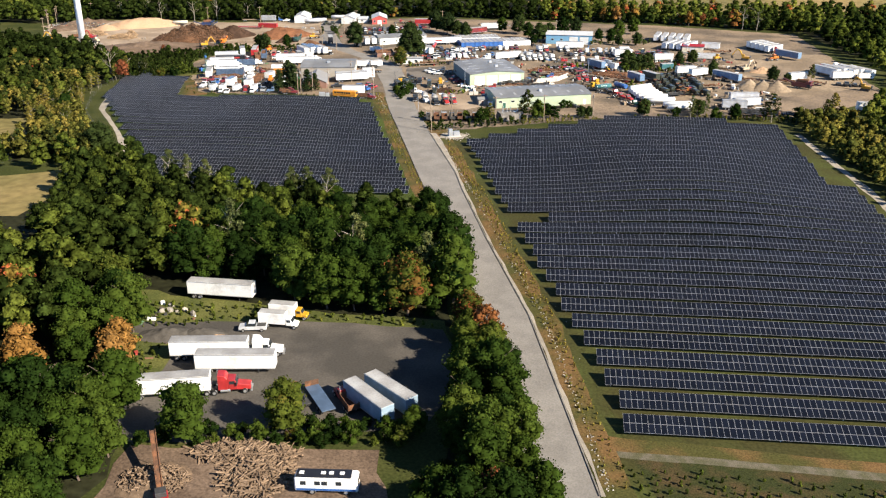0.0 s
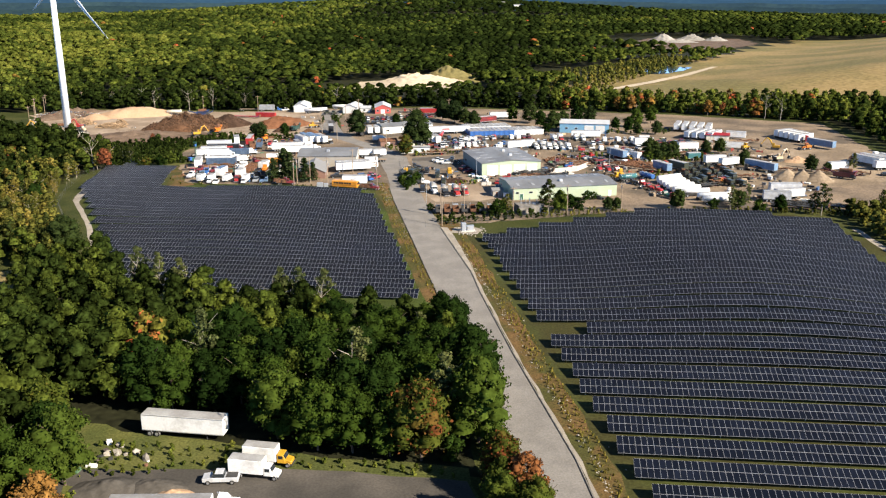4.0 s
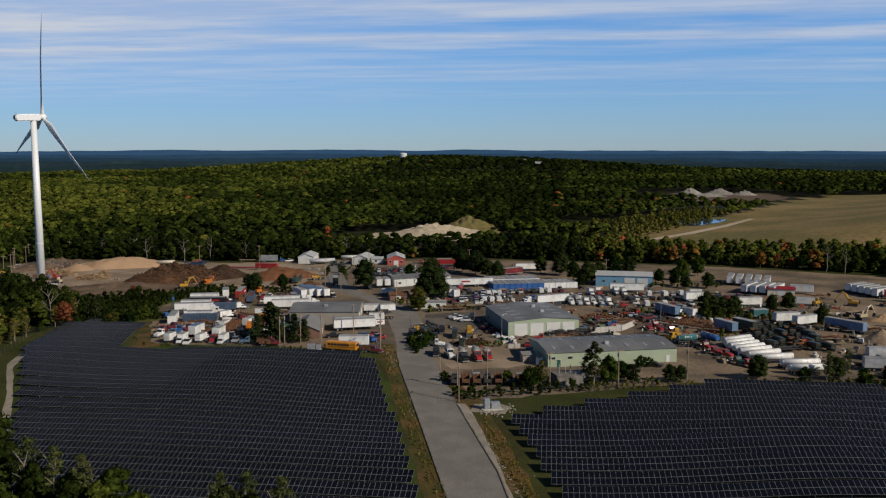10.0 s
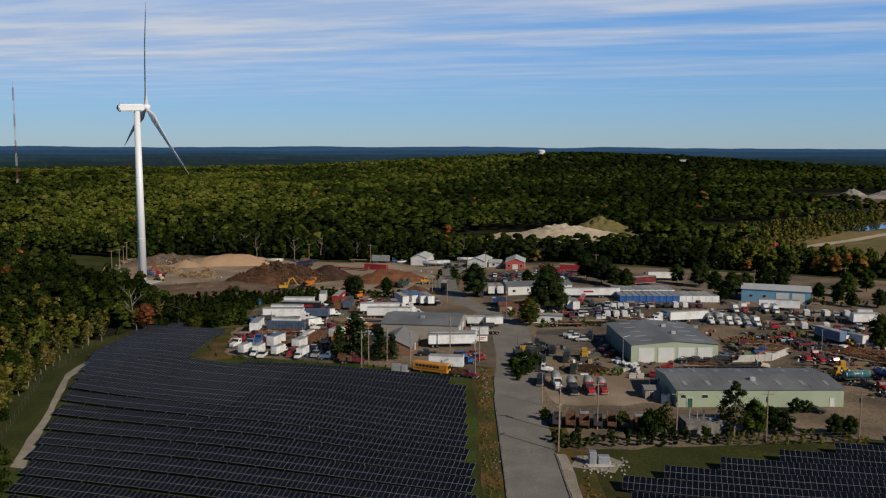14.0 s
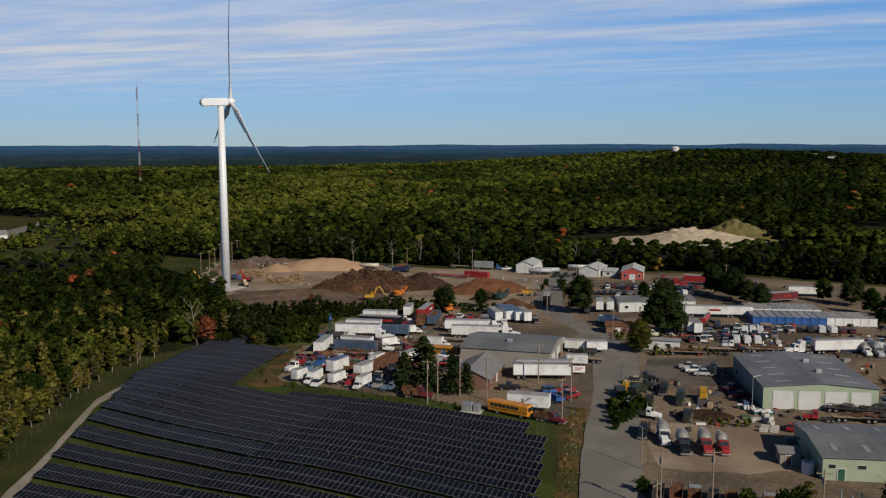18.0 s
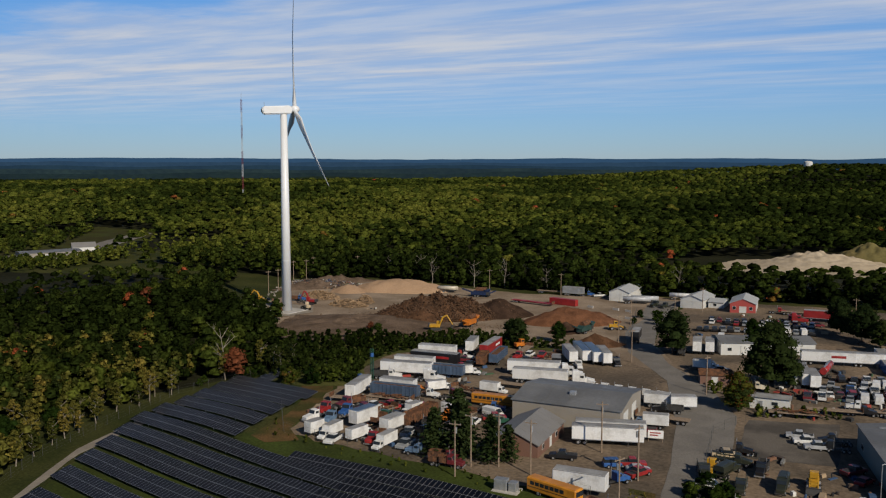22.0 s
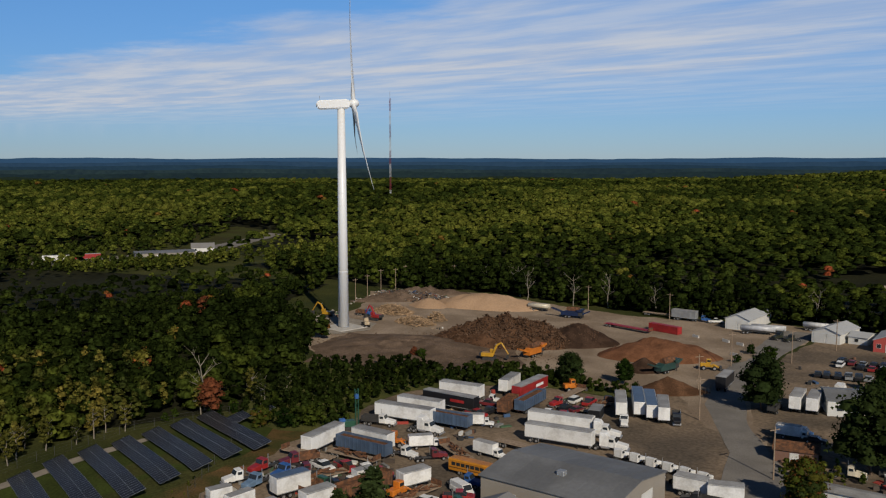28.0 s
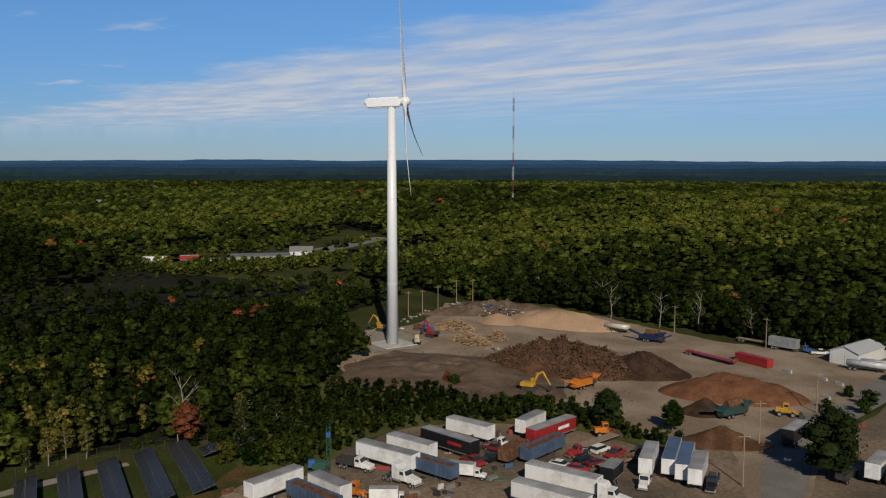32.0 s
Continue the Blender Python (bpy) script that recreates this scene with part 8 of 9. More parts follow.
# ---------------------------------------------------------------- trees of the yards and field edges
rng = random.Random(77)
for kind, x, y, s in (("oak", -83, 405.5, 1.2), ("shrub", -115.4, 466.9, 0.8), ("shrub", -112.6, 452.0, 0.7), ("oak", -48.5, 377, 1.3), ("oak", -45, 380, 0.95), ("broad", -50, 351, 0.65), ("oak", 33.6, 251.6, 0.44), ("oak", 36.6, 252.6, 0.38), ("oak", 57.6, 256.6, 0.66), ("shrub", 58, 260, 1.0), ("oak", 78.5, 259, 0.62), ("tall", 82, 260.5, 0.55), ("tall", 75.5, 255, 0.6), ("shrub", 84, 252, 1.1),
                      ("shrub", 70, 257, 0.9), ("broad", 92, 256, 0.5), ("oak", 60, 351, 0.75), ("oak", 66, 352, 0.7), ("oak", 70, 352, 0.62), ("oak", 63, 347, 0.5), ("shrub", 59, 346, 1.1), ("oak", 99, 342, 0.62), ("oak", 123.5, 330, 0.65), ("oak", 87, 366, 0.62), ("oak", 93.5, 368, 0.55), ("oak", 72, 422, 0.6), ("oak", 62, 421, 0.6), ("broad", 17.2, 247.6, 0.58), ("birch", 13.2, 246.0, 1.0), ("birch", 11.6, 248.4, 0.75), ("broad", 20.6, 250.6, 0.5), ("birch", -0.6, 242.4, 0.8), ("shrub", -3.6, 241.6, 1.2),
                      ("shrub", 23.4, 250.4, 1.1), ("shrub", 27.4, 268.2, 0.8), ("shrub", 29.8, 269.2, 0.7), ("shrub", -10, 245.5, 0.9), ("shrub", -5, 244, 1.0), ("broad", -2, 248, 0.42), ("shrub", -27, 246, 0.8), ("shrub", -37.2, 291, 1.0), ("broad", -37.8, 288.0, 0.32), ("shrub", -42, 297, 0.9),
                      ("oak", -131, 395, 0.75), ("oak", -135, 399, 0.7), ("broad", -121.5, 406, 0.5), ("broad", -67.5, 440, 0.5), ("oak", -36, 452, 0.95), ("oak", -44, 462, 0.9), ("oak", -30, 446, 0.75), ("oak", -24, 436, 0.8), ("oak", 18, 428, 0.8), ("oak", 24, 436, 0.9), ("broad", 12, 440, 0.8), ("oak", 6, 456, 0.9), ("broad", -4, 462, 0.8), ("broad", 32, 452, 0.9), ("oak", 40, 462, 0.9), ("broad", 64, 446, 0.8), ("broad", 74, 462, 0.9), ("shrub", -104.5, 455, 0.9), ("shrub", -107, 462, 1.0), ("shrub", 15, 421, 1.2),
                      ("broad", 52, 436, 0.55), ("broad", 58, 428, 0.6), ("orange", 68, 508, 1.0), ("orange", 60, 512, 0.9), ("red", 120, 500, 0.95), ("orange", 112, 498, 0.95), ("red", -293, 381.5, 0.95), ("orange", -300, 388, 0.8), ("red", -176, 314, 0.9), ("shrub", -184, 391, 0.7), ("red", -186.8, 390.6, 0.35),
                      ("shrub", -158, 316, 1.15), ("shrub", -153, 319, 1.1), ("shrub", -150, 324, 1.2)):
    plant(kind, x, y, rng, s)
for x, y, s in ((-90.4, 290.6, 0.86), (-87.2, 287.4, 0.8), (-93.4, 286.8, 0.66), (-81.4, 288.4, 0.74), (-78.6, 290.2, 0.56)):
    plant("pine", x, y, rng, s * 1.02, "pines by the office shed")
BIRCHWOOD = []
for x, y in fill([(-180, 302), (-172, 318), (-166, 328), (-176, 336), (-196, 300), (-200, 255), (-176, 215), (-160, 186), (-128, 178), (-127, 186), (-147, 220), (-166, 252), (-174, 272)], 3.7, rng):
    if in_meadow(x, y):
        continue
    if x < -182 or y < 205:
        BIRCHWOOD.append((x, y, rng.uniform(0.55, 0.8), rng.random(), rng.uniform(0, 6.28)))
        continue
    plant(mixed(rng, (("birch", 0.62), ("broad", 0.10), ("shrub", 0.28))), x, y, rng, rng.uniform(0.52, 0.76), "birches along the gravel track")
BIRCHWOOD += [(x, y, rng.uniform(0.55, 0.78), rng.random(), rng.uniform(0, 6.28)) for x, y in fill([(-196, 300), (-176, 336), (-206, 352), (-250, 340), (-300, 250), (-280, 200), (-200, 200), (-200, 255)], 5.0, rng) if noise.noise(Vector((x * 0.02, y * 0.02, 4))) > 0.12 and not in_meadow(x, y)]
wood_mass("woodland", BIRCHES, BIRCHWOOD, "dense yellow-green birch wood", "birch_stand")
BRIGHT_WEEDS = [(x, y, rng.choice((0.10, 0.14, 0.18, 0.24)), rng.uniform(0.2, 0.8), rng.uniform(0, 6.28)) for x, y in fill([(44, 250), (92, 260), (118, 258), (118, 250), (96, 254)], 1.5, rng) + fill([(8, 245), (40, 254), (40, 249), (8, 238.5)], 1.5, rng)]
wood_mass("weeds", SCRUB, BRIGHT_WEEDS, "bright yellow-green weeds along the field fence", "birch_stand")
HEDGE = [(x, y, rng.choice((0.2, 0.26, 0.3, 0.36)), rng.uniform(0.0, 0.4), rng.uniform(0, 6.28)) for x, y in fill([(-24, 233), (-6, 240), (12, 246), (12, 240), (-4, 234), (-20, 228)], 2.0, rng) + fill([(96, 256), (118, 258), (118, 252)], 2.4, rng)]
wood_mass("hedge", SCRUB, HEDGE, "ragged shrubs and weeds along the field fence")
for x, y in ((-232, 500), (-210, 503), (-196, 508), (-120, 528), (-240, 505), (-262, 508), (-175, 510), (150, 482), (142, 486), (-182, 316)):
    plant("dead", x, y, rng, 1.0, "bare dead trees at the wood's edge")

# ---------------------------------------------------------------- far open ground
drape("sand_pit", [(-140, 640), (-110, 622), (-60, 626), (-42, 650), (-50, 700), (-110, 708), (-135, 690)], "pit_sand", 0.1, rag=3, seed=61, label="pale bare sand pit in a clearing", category="sand pit")
mound("sand_hill", -86, 668, 46, 26, 9, "pit_sand", 5, 62, 0.35, "pale sandy mound in the clearing", kind="structure", category="ground")
mound("grassy_hill", -62, 690, 30, 20, 13, "hill_grass", 0, 63, 0.3, "scrubby grass hump behind the sand pit", kind="structure", category="ground")
drape("hill_track", [(58, 630), (98, 690), (138, 760), (180, 850), (186, 850), (145, 756), (106, 686), (66, 628)], "pit_sand", 0.4, rag=0.5, seed=64, label="pale dirt track along the foot of the grassy hill", category="track")
drape("pond", [(96, 770), (120, 764), (146, 800), (160, 840), (138, 850), (112, 812)], "water", 0.5, rag=2, seed=65, label="small dark blue pond below the grassy hill", category="water")
drape("quarry", [(150, 1150), (250, 1140), (330, 1300), (335, 1450), (190, 1440), (140, 1300)], "rubble_dirt", 0.4, step=40, rag=6, seed=66, label="bare brown quarry floor", category="quarry")
for x, y, rx, h, s in ((205, 1370, 22, 12, 71), (250, 1390, 26, 10, 72), (285, 1380, 20, 8, 73), (225, 1330, 28, 5, 74)):
    mound("quarry_mound", x, y, rx, rx * 0.6, h, "spoil_grey", 0, s, 0.3, "grey quarry spoil heap", kind="structure", category="heap")
drape("meadow", MEADOW_A, "hill_grass", 0.06, rag=2, seed=67, label="dry tan meadow clearing in the wood", category="grass")
drape("meadow", MEADOW_B, "hill_grass", 0.06, rag=2, seed=68, label="dry tan meadow clearing in the wood", category="grass")
drape("far_lot", [(-530, 395), (-500, 400), (-478, 440), (-486, 500), (-540, 590), (-556, 590), (-505, 490), (-520, 430)], "asphalt", 0.2, rag=1, seed=69, label="grey asphalt lot in the woods", category="lot")
put("trailer:white_paint", -514, 414, 60); put("trailer:red", -508, 430, 70); put("daycab:red", -511, 421, 70)
parking(-505, 440, -492, 478, 9, 150, "cars at the far lot")

# ---------------------------------------------------------------- small things of the yards


def pallet_of_bags(x, y, angle, cover):
    """Filled sacks stacked on a wooden pallet."""
    t = tagged(empty("pallet", pose(x, y, hz(x, y) + 0.06, 0, 0, angle)), "wooden pallet stacked with plump white sacks", "pallet", "pallets beside the warehouse")
    part("deck", B(-0.6, 0.6, -0.5, 0.5, 0, 0.14), "wood_pole", t)
    q = random.Random(int(x * 10))
    for k in range(3):
        bm = bmesh.new()
        for i in (-1, 1):
            for j in (-1, 1):
                box(bm, i * 0.3 - 0.29, i * 0.3 + 0.29, j * 0.25 - 0.24, j * 0.25 + 0.24, 0.14 + k * 0.3, 0.43 + k * 0.3 + q.uniform(-0.03, 0.03), bevel=0.08)
        part("sack", bm, cover if k < 2 else "white_paint", t)["kind"] = "stuff"
    return t


for i, (x, y, c) in enumerate(((-17.4, 304.6, "green"), (-15.9, 303.9, "white_paint"), (-14.3, 302.6, "green"), (-12.9, 302.2, "green"), (-11.4, 302.6, "green"), (-13.6, 301.0, "teal"), (-12.1, 301.0, "teal"), (-10.8, 301.4, "teal"))):
    pallet_of_bags(x, y, 15 + 4 * i, c)


def concrete_block(x, y, angle, level=0):
    bm = B(-0.9, 0.9, -0.4, 0.4, 0, 0.8, bevel=0.05)
    ob = tagged(part("concrete_block", bm, "concrete"), "rough grey concrete retaining block", "block", "concrete blocks beside the warehouse")
    ob.matrix_basis = pose(x, y, hz(x, y) + 0.05 + 0.8 * level, 0, 0, angle)


for x, y, a, lev in ((-11.6, 297.6, 60, 0), (-10.8, 296.0, 60, 0), (-9.9, 294.3, 65, 0), (-12.9, 296.4, 10, 0), (-13.8, 295.2, 80, 0), (-9.0, 292.0, 15, 0), (-10.9, 291.6, 5, 0), (-9.0, 289.6, 10, 0), (-11.0, 289.2, 12, 0), (-11.2, 297.0, 60, 1), (-10.2, 295.2, 62, 1)):
    concrete_block(x, y, a, lev)
G = "vehicles in the east yards"
for kind, x, y, a in (("army:open", -36.6, 299.2, -80), ("army:open", -40.6, 312.8, 5), ("dump:white_paint", -34.7, 288.7, 0), ("army:open", -26.8, 291.2, -85), ("loader:yellow", -43.4, 305.6, 90), ("daycab:black", -26.8, 331.4, 195), ("pickup:silver", -33.6, 336.4, 190),
                      ("sedan:red", -18.4, 314.6, 70), ("scrap", -16.6, 365.4, 17), ("flat", -10.4, 367.8, 17), ("scrap", -3.4, 357.8, 17), ("flat", -30.4, 359.8, 17), ("scrap", -37.4, 352.6, 15), ("daycab:black", -24.4, 362.4, 15), ("daycab:white_paint", -26.2, 366.4, 190),
                      ("container:sky_blue", 47.2, 360.8, -60), ("box_s:orange", 51.8, 357.6, -60), ("daycab:red", 38.2, 328.0, -70), ("scrap", 22.4, 338.4, 10), ("scrap", 27.4, 333.6, 20), ("daycab:maroon", 18.4, 335.6, 100), ("daycab:red", 29.4, 367.2, 10), ("daycab:red", 33.6, 352.4, 40),
                      ("daycab:black", 25.4, 344.8, 30), ("scrap", 103.6, 328.4, -8), ("scrap", 111.0, 327.2, -8), ("daycab:black", 97.6, 331.4, 20), ("army:covered", 106.4, 337.0, 10), ("daycab:red", 82.4, 302.6, 5), ("scrap", 91.6, 311.4, 5), ("army:open", 88.2, 352.4, 15), ("army:covered", 80.4, 356.2, 20),
                      ("scrap", 74.6, 361.2, 10), ("trailer_s:white_paint", 80.4, 375.2, 12), ("dump:black", 68.2, 381.8, 30), ("daycab:black", 76.4, 388.6, 60), ("box:white_paint", 64.0, 400.0, 5), ("scrap", 112.4, 398.4, 15), ("daycab:maroon", 104.6, 420.4, 30), ("daycab:red", 96.4, 426.6, 60),
                      ("flat", 118.6, 364.2, 30), ("scrap", 3.6, 343.4, 15), ("box:white_paint", -68.4, 388.6, 12), ("daycab:red", -63.8, 481.0, 8), ("tractor:red", -60.4, 478.6, 10), ("trailer:red", -52.6, 486.4, 6), ("flat", -40.8, 488.4, 4), ("daycab:black", -30.6, 486.4, 10)):
    put(kind, x, y, a, G)
parking(-6, 384, 22, 391, 11, 100, "cars behind the trailers", ("sedan", "suv", "pickup", "sedan"))
parking(66, 392, 84, 398, 7, 95, "cars before the blue garage", ("sedan", "pickup"))
parking(34, 386, 60, 392, 9, 100, "cars before the blue garage", ("sedan", "suv"))
for i in range(5):
    tagged(part("steel_beam", B(-9, 9, -0.25, 0.25, 0, 0.5), "rust"), "long rusty steel beam lying in the yard", "beam", "rusty steel beams").matrix_basis = pose(52 + i * 1.5, 336 - i * 3.2, hz(52, 336) + 0.35, 0, 0, -16 + 3 * i)
    tagged(part("steel_beam", B(-8, 8, -0.3, 0.3, 0, 0.6), "rust"), "long rusty steel beam lying in the yard", "beam", "rusty steel beams").matrix_basis = pose(51 + i * 1.5, 334.4 - i * 3.2, hz(52, 336) + 0.35, 0, 0, -17 + 2 * i)
rng = random.Random(99)
for x, y in fill([(-46.0, 298), (-42.5, 298), (-38.0, 284), (-39.5, 276)], 2.6, rng):
    plant("shrub", x, y, rng, rng.uniform(0.45, 0.8), "shrubs beside the road")
wood_mass("hedge", SCRUB, [(x, y, rng.uniform(0.16, 0.26), rng.uniform(0.5, 0.9), rng.uniform(0, 6.28)) for x, y in fill([(-22, 290.5), (-14, 292.6), (-13.6, 291), (-21.6, 288.6)], 1.4, rng)], "low yellowing hedge behind the mixer trucks")
YARD_WEEDS = [(x, y, rng.uniform(0.10, 0.34), rng.uniform(0.35, 0.9), rng.uniform(0, 6.28)) for poly, gap in (
    ([(56, 340), (62, 356), (84, 360), (104, 350), (98, 338), (74, 346)], 1.9), ([(-46, 346), (-40, 350), (-28, 356), (-30, 359), (-46, 354)], 1.8), ([(20, 346), (30, 356), (44, 358), (40, 352), (30, 348)], 2.0),
    ([(50, 310), (60, 318), (64, 314), (56, 306)], 1.6), ([(30, 424), (60, 420), (80, 424), (80, 432), (50, 432)], 3.0), ([(-60, 362), (-50, 360), (-47, 372), (-56, 380), (-64, 374)], 2.2)) for x, y in fill(poly, gap, rng)]
wood_mass("weeds", SCRUB, [(x, y, rng.uniform(0.05, 0.20), rng.uniform(0.4, 0.9), rng.uniform(0, 6.28)) for poly, gap in (
    ([(-66, 78), (-58, 80), (-50, 78), (-42, 80), (-26, 77), (-4, 75), (-4, 73.4), (-28, 74.6), (-44, 73.6), (-52, 70), (-64, 68)], 1.5), ([(-62, 64), (-55, 62), (-53, 46), (-57, 46), (-60, 54)], 1.5)) for x, y in fill(poly, gap, rng)], "low weeds and seedlings round the truck lot")
wood_mass("weeds", SCRUB, [(x, y, rng.uniform(0.03, 0.10), rng.uniform(0.75, 1.0), rng.uniform(0, 6.28)) for poly in ([(-15, 158), (-29, 208), (-43.5, 261), (-50, 288), (-53, 288), (-46, 261), (-31.6, 208), (-17, 158)], [(-14, 215), (-10, 200), (2, 160), (20, 84), (24, 60), (17, 84), (-1, 160), (-13, 205)], [(-13, 206), (-9.4, 206), (1.6, 158), (20.6, 82), (31, 24), (28, 24), (17, 84), (-2, 160)]) for x, y in fill(poly, 1.1, rng)], "dry brown and olive tufts on the road verges", "birch_stand")
wood_mass("weeds", SCRUB, YARD_WEEDS, "dark weeds and brush among the scrap")
wood_mass("weeds", SCRUB, [(x, y, rng.uniform(0.05, 0.15), rng.uniform(0.3, 0.9), rng.uniform(0, 6.28)) for x, y in fill([(-132, 279), (-136, 287), (-128, 280.6), (-58, 281), (-60, 276), (-104, 275.5)], 2.6, rng)], "rough weeds along the yard fence")
plant("oak", -49.6, 350.6, rng, 0.62)

# ---------------------------------------------------------------- the far lot and houses
drape("lawn", FAR_LOT, "field_grass", 0.1, step=40, rag=2, seed=91, label="open green lawn round the far lot", category="grass")
wood_mass("thicket", SCRUB, [(x, y, rng.uniform(0.7, 1.5), rng.uniform(0.2, 0.8), rng.uniform(0, 6)) for x, y in fill([(-572, 400), (-524, 400), (-512, 450), (-528, 500), (-560, 540), (-604, 590)], 7.5, rng)], "scattered small trees on the lawn")
for x, y, a in ((-1209, 552, 40), (-1136, 502, 20), (-1180, 590, 60)):
    building("white house far off among the trees", (x, y), a, 15, 10, 9, 13, "white_siding", "shingle", windows=[("front", 2, 4, 2, 2), ("front", 9, 4, 2, 2)], name="house")

drape("turbine_pad", [(-268, 404), (-258, 392), (-244, 390), (-232, 398), (-230, 410), (-238, 420), (-256, 420), (-266, 414)], "gravel", 0.10, rag=1.0, seed=93, label="pale gravel pad round the turbine", category="ground")


def litter(name, poly, gap, seed, label, hi=1.4):
    """Odds and ends strewn over a yard: crates, drums, tyres, boards."""
    q = random.Random(seed)
    corner = np.array([(-.5, -.5, 0), (.5, -.5, 0), (.5, .5, 0), (-.5, .5, 0), (-.5, -.5, 1), (.5, -.5, 1), (.5, .5, 1), (-.5, .5, 1)])
    a = np.arange(8) * math.pi / 4
    drum = np.concatenate([np.stack([np.cos(a) / 2, np.sin(a) / 2, np.full(8, z)], -1) for z in (0.0, 1.0)])
    shapes = ((corner, np.array([(0, 1, 5, 4), (1, 2, 6, 5), (2, 3, 7, 6), (3, 0, 4, 7), (4, 5, 6, 7)])),
              (drum, np.array([(i, (i + 1) % 8, 8 + (i + 1) % 8, 8 + i) for i in range(8)] + [(8, 9, 10, 11), (8, 11, 12, 15), (12, 13, 14, 15)])))
    V, F, n = [], [], 0
    for x, y in fill(poly, gap, q):
        if q.random() < 0.45:
            continue
        for _ in range(q.randrange(1, 5)):
            px, py = x + q.gauss(0, 1.2), y + q.gauss(0, 1.2)
            round_one = q.random() < 0.3
            w = q.uniform(0.25, hi * 0.7)
            l, h = w if round_one else q.uniform(0.3, hi * 1.6), q.uniform(0.12, hi * 0.6)
            v, f = shapes[round_one]
            r, lean = q.uniform(0, 3.14), q.uniform(-0.25, 0.25)
            u = v * (w, l, h)
            u[:, 0] += u[:, 2] * lean
            c, d = math.cos(r), math.sin(r)
            V.append(np.stack([px + u[:, 0] * c - u[:, 1] * d, py + u[:, 0] * d + u[:, 1] * c, hz(px, py) + u[:, 2]], -1))
            F.append(f + n)
            n += len(v)
    return tagged(sheet(name, np.concatenate(V), np.concatenate(F), "junk"), label, "clutter", kind="stuff")


litter("yard_clutter", [(-150, 348), (-140, 308), (-128, 284), (-100, 284), (-98, 300), (-118, 330), (-120, 380), (-150, 374)], 3.3, 5, "drums, crates and scrap strewn among the trucks", 1.7)
litter("yard_clutter", [(-44, 296), (-24, 284), (0, 296), (-14, 330), (-24, 316), (-42, 322)], 4.0, 6, "drums, crates and scrap strewn among the trucks", 1.7)
litter("yard_clutter", [(14, 296), (60, 276), (104, 268), (120, 300), (112, 345), (60, 360), (20, 345)], 3.6, 7, "drums, crates and scrap strewn among the trucks", 2.2)
litter("yard_clutter", [(-48, 352), (-10, 358), (40, 345), (100, 372), (100, 410), (20, 418), (-50, 400)], 4.2, 8, "drums, crates and scrap strewn among the trucks", 2.2)
litter("yard_clutter", [(-100, 440), (-48, 432), (40, 440), (20, 490), (-90, 496)], 8.0, 9, "drums, crates and scrap at the far yard", 1.6)
litter("lot_clutter", [(-66, 78), (-54, 80), (-52, 62), (-54, 46), (-57, 46), (-58, 62)], 3.5, 10, "scrap and old parts in the weeds", 1.2)
litter("pile_clutter", [(-262, 428), (-215, 432), (-205, 425), (-230, 420), (-270, 418)], 5.0, 11, "planks and scrap round the timber mounds", 1.5)

litter("yard_clutter", [(12, 318), (34, 328), (40, 350), (24, 352), (14, 336)], 2.4, 21, "dark scrap iron and crates heaped behind the wall", 2.6)
litter("yard_clutter", [(38, 320), (42, 342), (58, 352), (62, 330), (56, 318)], 2.6, 22, "dark scrap iron stacked among the beams", 2.6)
litter("yard_clutter", [(56, 360), (100, 350), (118, 362), (110, 380), (70, 376)], 3.0, 23, "dark scrap and machine parts in long rows", 2.6)
litter("yard_clutter", [(-128, 298), (-118, 296), (-104, 298), (-104, 312), (-120, 314), (-134, 312)], 2.2, 24, "dark rusty parts packed between the trucks", 2.2)
litter("yard_clutter", [(-44, 366), (-8, 372), (-6, 384), (-44, 380)], 3.0, 25, "dark scrap along the parked cars", 2.2)
litter("yard_clutter", [(92, 262), (118, 266), (118, 274), (92, 270)], 2.4, 26, "dark steel stock laid along the fence", 2.6)
sticks("steel_stock", 50, 336, 10, 9, 1.2, 260, "rust", 27, "rusty beams and pipe in a rough stack", 4, 12, 0.08, 0.22, 0.05, category="steel")
sticks("steel_stock", 20, 342, 7, 6, 1.6, 160, "rust", 28, "rusty scrap iron in a rough stack", 1.5, 6, 0.08, 0.25, 0.4, category="steel")


def retaining_wall():
    t = tagged(empty("retaining_wall", Matrix.Translation((0, 0, hz(22, 320)))), "rough pale concrete retaining wall round the scrap", "wall")
    for (x0, y0), (x1, y1) in (((14.8, 315.6), (25.8, 320.6)), ((25.8, 320.6), (31.3, 331.0))):
        d, a = math.hypot(x1 - x0, y1 - y0), math.degrees(math.atan2(y1 - y0, x1 - x0))
        n = int(d / 1.9)
        for k in range(n):
            for lev in range(2):
                part("block", B(k * d / n + 0.02, (k + 1) * d / n - 0.02, -0.35, 0.35, lev * 0.95, lev * 0.95 + 0.93, bevel=0.04), "concrete", t, m=pose(x0, y0, 0, 0, 0, a))


def settling_tank():
    t = tagged(empty("concrete_tank", pose(3.4, 243.2, hz(7, 245), 0, 0, 20)), "grey concrete tank with pipes and hatches on top", "tank")
    part("wall", B(0, 9, 0, 5, -0.2, 3.0, bevel=0.05), "old_concrete", t)
    part("lid", B(-0.1, 9.1, -0.1, 5.1, 3.0, 3.2, bevel=0.03), "old_concrete", t)
    for x, h in ((1.5, 2.4), (3.2, 1.6), (4.6, 2.0), (7.2, 1.2)):
        part("pipe", T((x, 2.4, 3.2), (x, 2.4, 3.2 + h), 0.14, seg=8), "galvanised", t)
    part("hatch", B(5.4, 6.4, 1.2, 2.2, 3.2, 3.5, bevel=0.03), "galvanised", t)


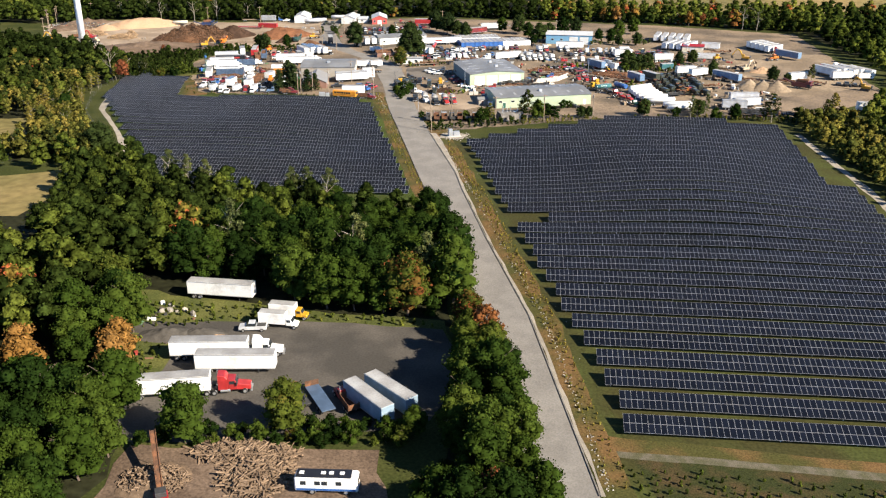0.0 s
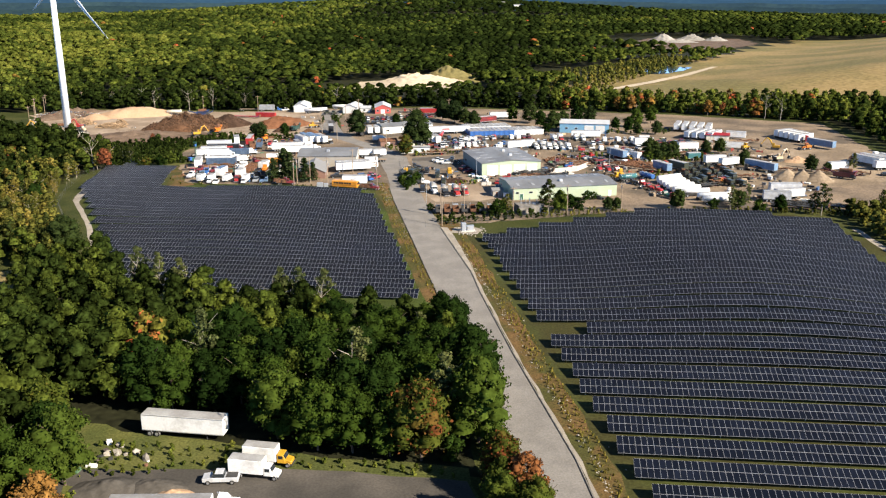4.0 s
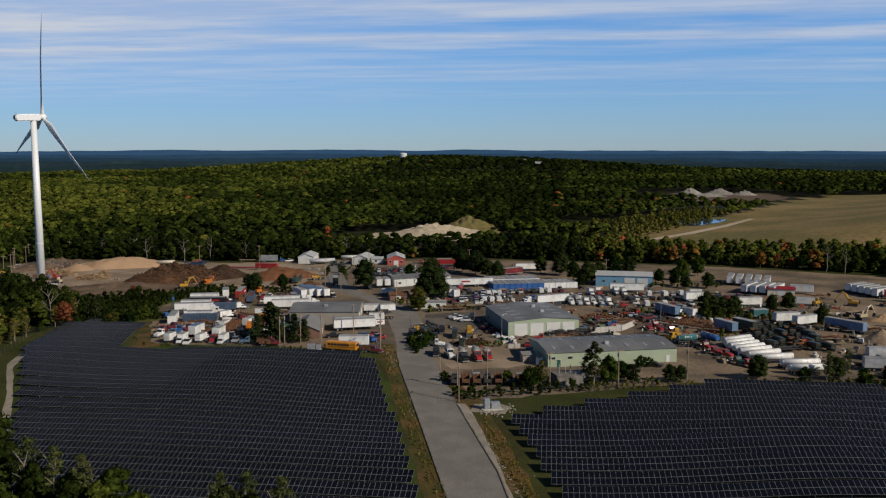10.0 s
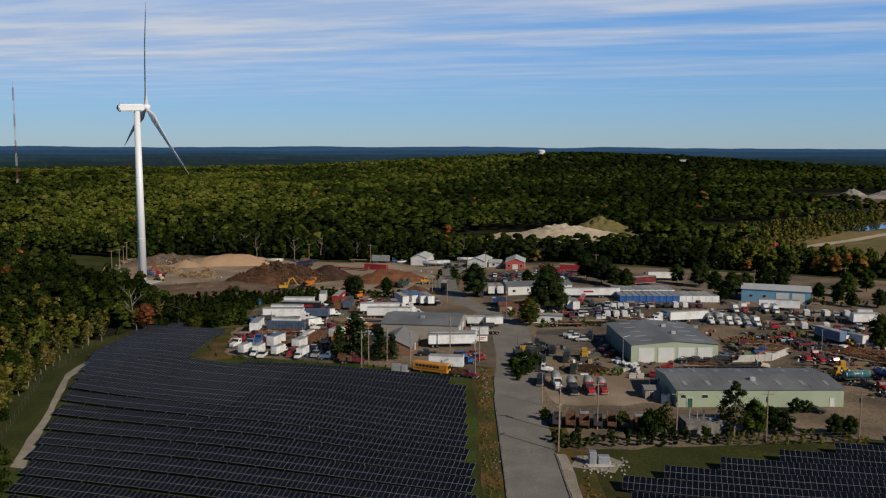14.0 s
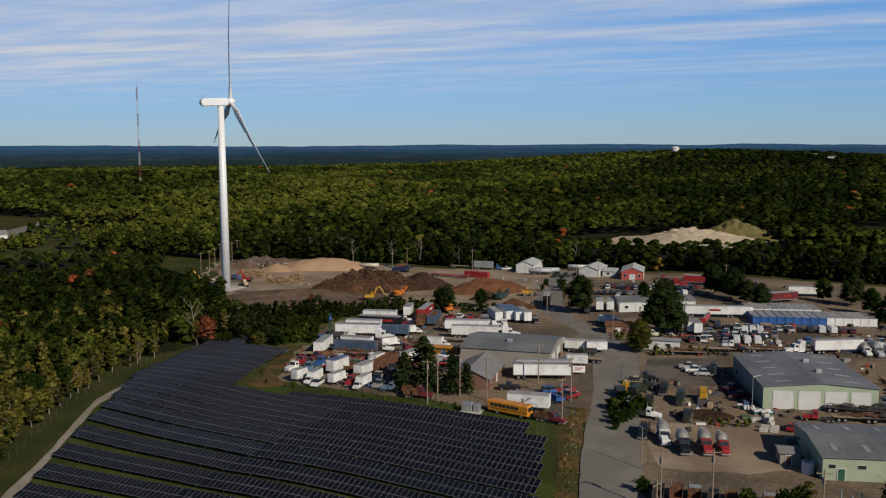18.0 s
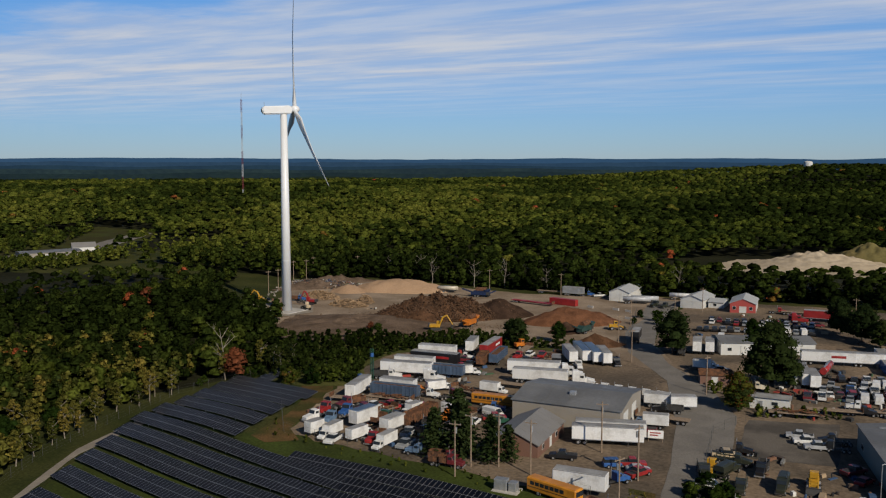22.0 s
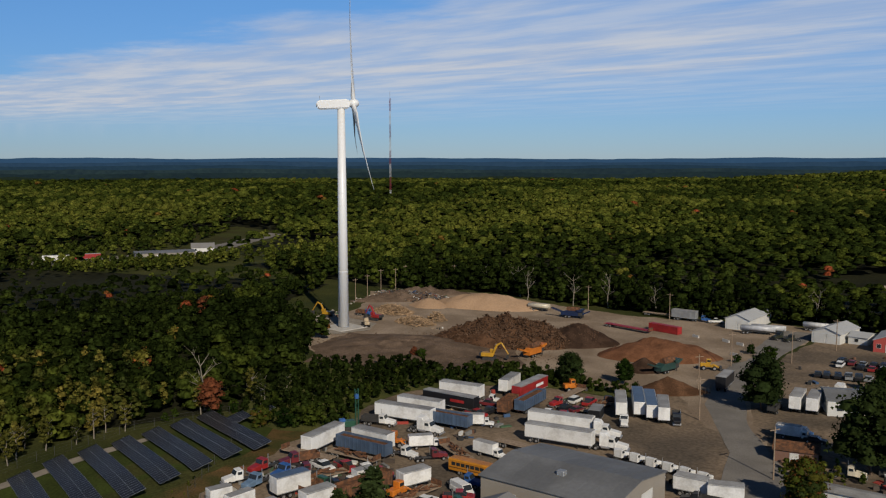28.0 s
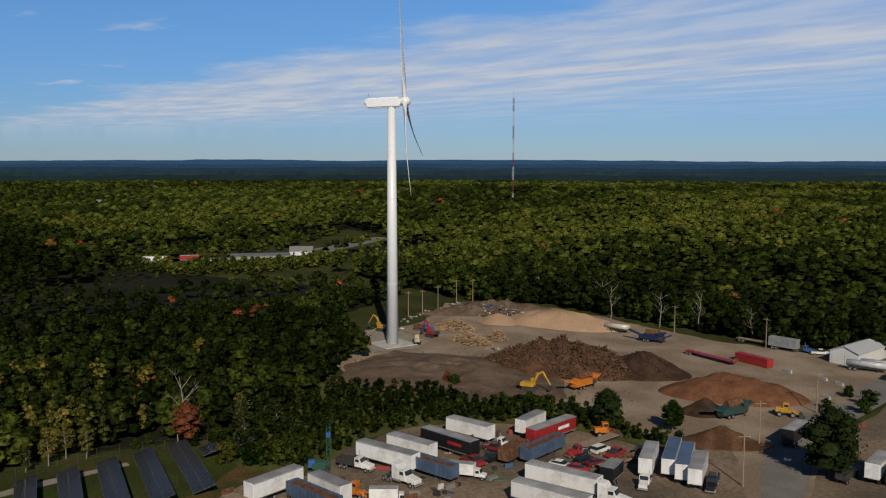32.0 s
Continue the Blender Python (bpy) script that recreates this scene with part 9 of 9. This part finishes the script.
def sign_board():
    t = tagged(empty("sign_board", pose(-58.8, 318.6, hz(-58.8, 318.6) + 0.05, 0, 0, 20)), "white yard sign on two posts with red bars", "sign")
    part("board", B(-1.6, 1.6, -0.05, 0.05, 0.7, 2.4), "white_paint", t)
    for k in (0, 1):
        part("bar", B(-1.2, 1.0 - 0.5 * k, -0.07, -0.055, 1.75 - 0.5 * k, 2.0 - 0.5 * k), "red", t)
        part("post", T((-1.4 + 2.8 * k, 0, 0), (-1.4 + 2.8 * k, 0, 0.7), 0.06, seg=6), "wood_pole", t)


def water_drum():
    t = tagged(empty("storage_drum", Matrix.Translation((-1.6, 267.6, hz(-1.6, 267.6) + 0.05))), "white round plastic storage drum beside the warehouse", "drum")
    part("body", T((0, 0, 0), (0, 0, 2.2), 1.1, seg=18), "white_paint", t)
    part("lid", T((0, 0, 2.2), (0, 0, 2.4), 0.5, seg=14), "grey_paint", t)


retaining_wall()
settling_tank()
sign_board()
water_drum()

# ---------------------------------------------------------------- the far corner of the east yards
G = "trailers in the far corner"
for i in range(5):
    put("trailer:white_paint", 151.5 + i * 3.9, 346 + (i % 2) * 2.4, -62, G)
for kind, x, y, a in (("tractor:red", 149.5, 355, 100), ("tractor:white_paint", 160, 357, -60), ("box:white_paint", 166.5, 338, 10), ("box:yellow", 160.6, 339, 20), ("trailer_s:white_paint", 155.2, 336.4, 15), ("sedan:black", 150.6, 324, 80), ("pickup:black", 153.8, 323.2, 80), ("sedan:black", 157, 322.6, 84), ("suv:black", 160.2, 322, 84),
                      ("trailer_s:white_paint", 146.6, 272.4, -6), ("trailer_s:white_paint", 134.6, 331.6, 25), ("scrap", 138.6, 322.8, -10), ("scrap", 128.6, 324.0, -5), ("loader:yellow", 108.6, 381.2, 40)):
    put(kind, x, y, a, G)
place("excavator:yellow", None, 158.6, 313.6, 150)
place("screener:red", lambda: screener("maroon", "dark red conveyor and screening machine in the sand"), 132.6, 315.4, -35)
rng = random.Random(123)
for kind, x, y, sc in (("birch", 140.8, 331.6, 0.8), ("oak", 129.2, 327.6, 0.42), ("birch", 124.8, 337.2, 0.6), ("birch", 104.6, 252.4, 0.95), ("birch", 102.4, 254.6, 0.7), ("birch", 124.8, 254.8, 1.0), ("birch", 128.6, 258.6, 0.9), ("oak", -125.1, 184.6, 1.0), ("oak", -129.4, 188.4, 0.85), ("birch", 77.4, 259, 0.7)):
    plant(kind, x, y, rng, sc)

drape("rough_grass", [(-127, 274), (-133, 276), (-137, 292), (-145, 308), (-158, 320), (-148, 322), (-138, 306), (-129, 284), (-122, 279)], "dry_grass", 0.058, rag=1.0, seed=98, label="rough brown weedy grass beside the truck yard", category="grass")
drape("cabinet_apron", [(-17.5, 218.5), (-9, 217.5), (-8, 224), (-12, 227), (-17, 225)], "gravel", 0.07, rag=1.0, seed=96, label="pale gravel round the transformer cabinets", category="ground")
stones("apron_stones", [(-17, 218.5), (-9, 218), (-9, 224), (-14, 226)], 80, 0.12, 0.4, 12, "pale rubble heaped round the transformer cabinets", 1.4)

wood_mass("thicket", SCRUB, places([(30, 30), (50, 29.4), (80, 27.4), (80, 4), (36, 4)], 1.3, 0.04, 0.15), "thin brown and olive scrub below the gravel track")
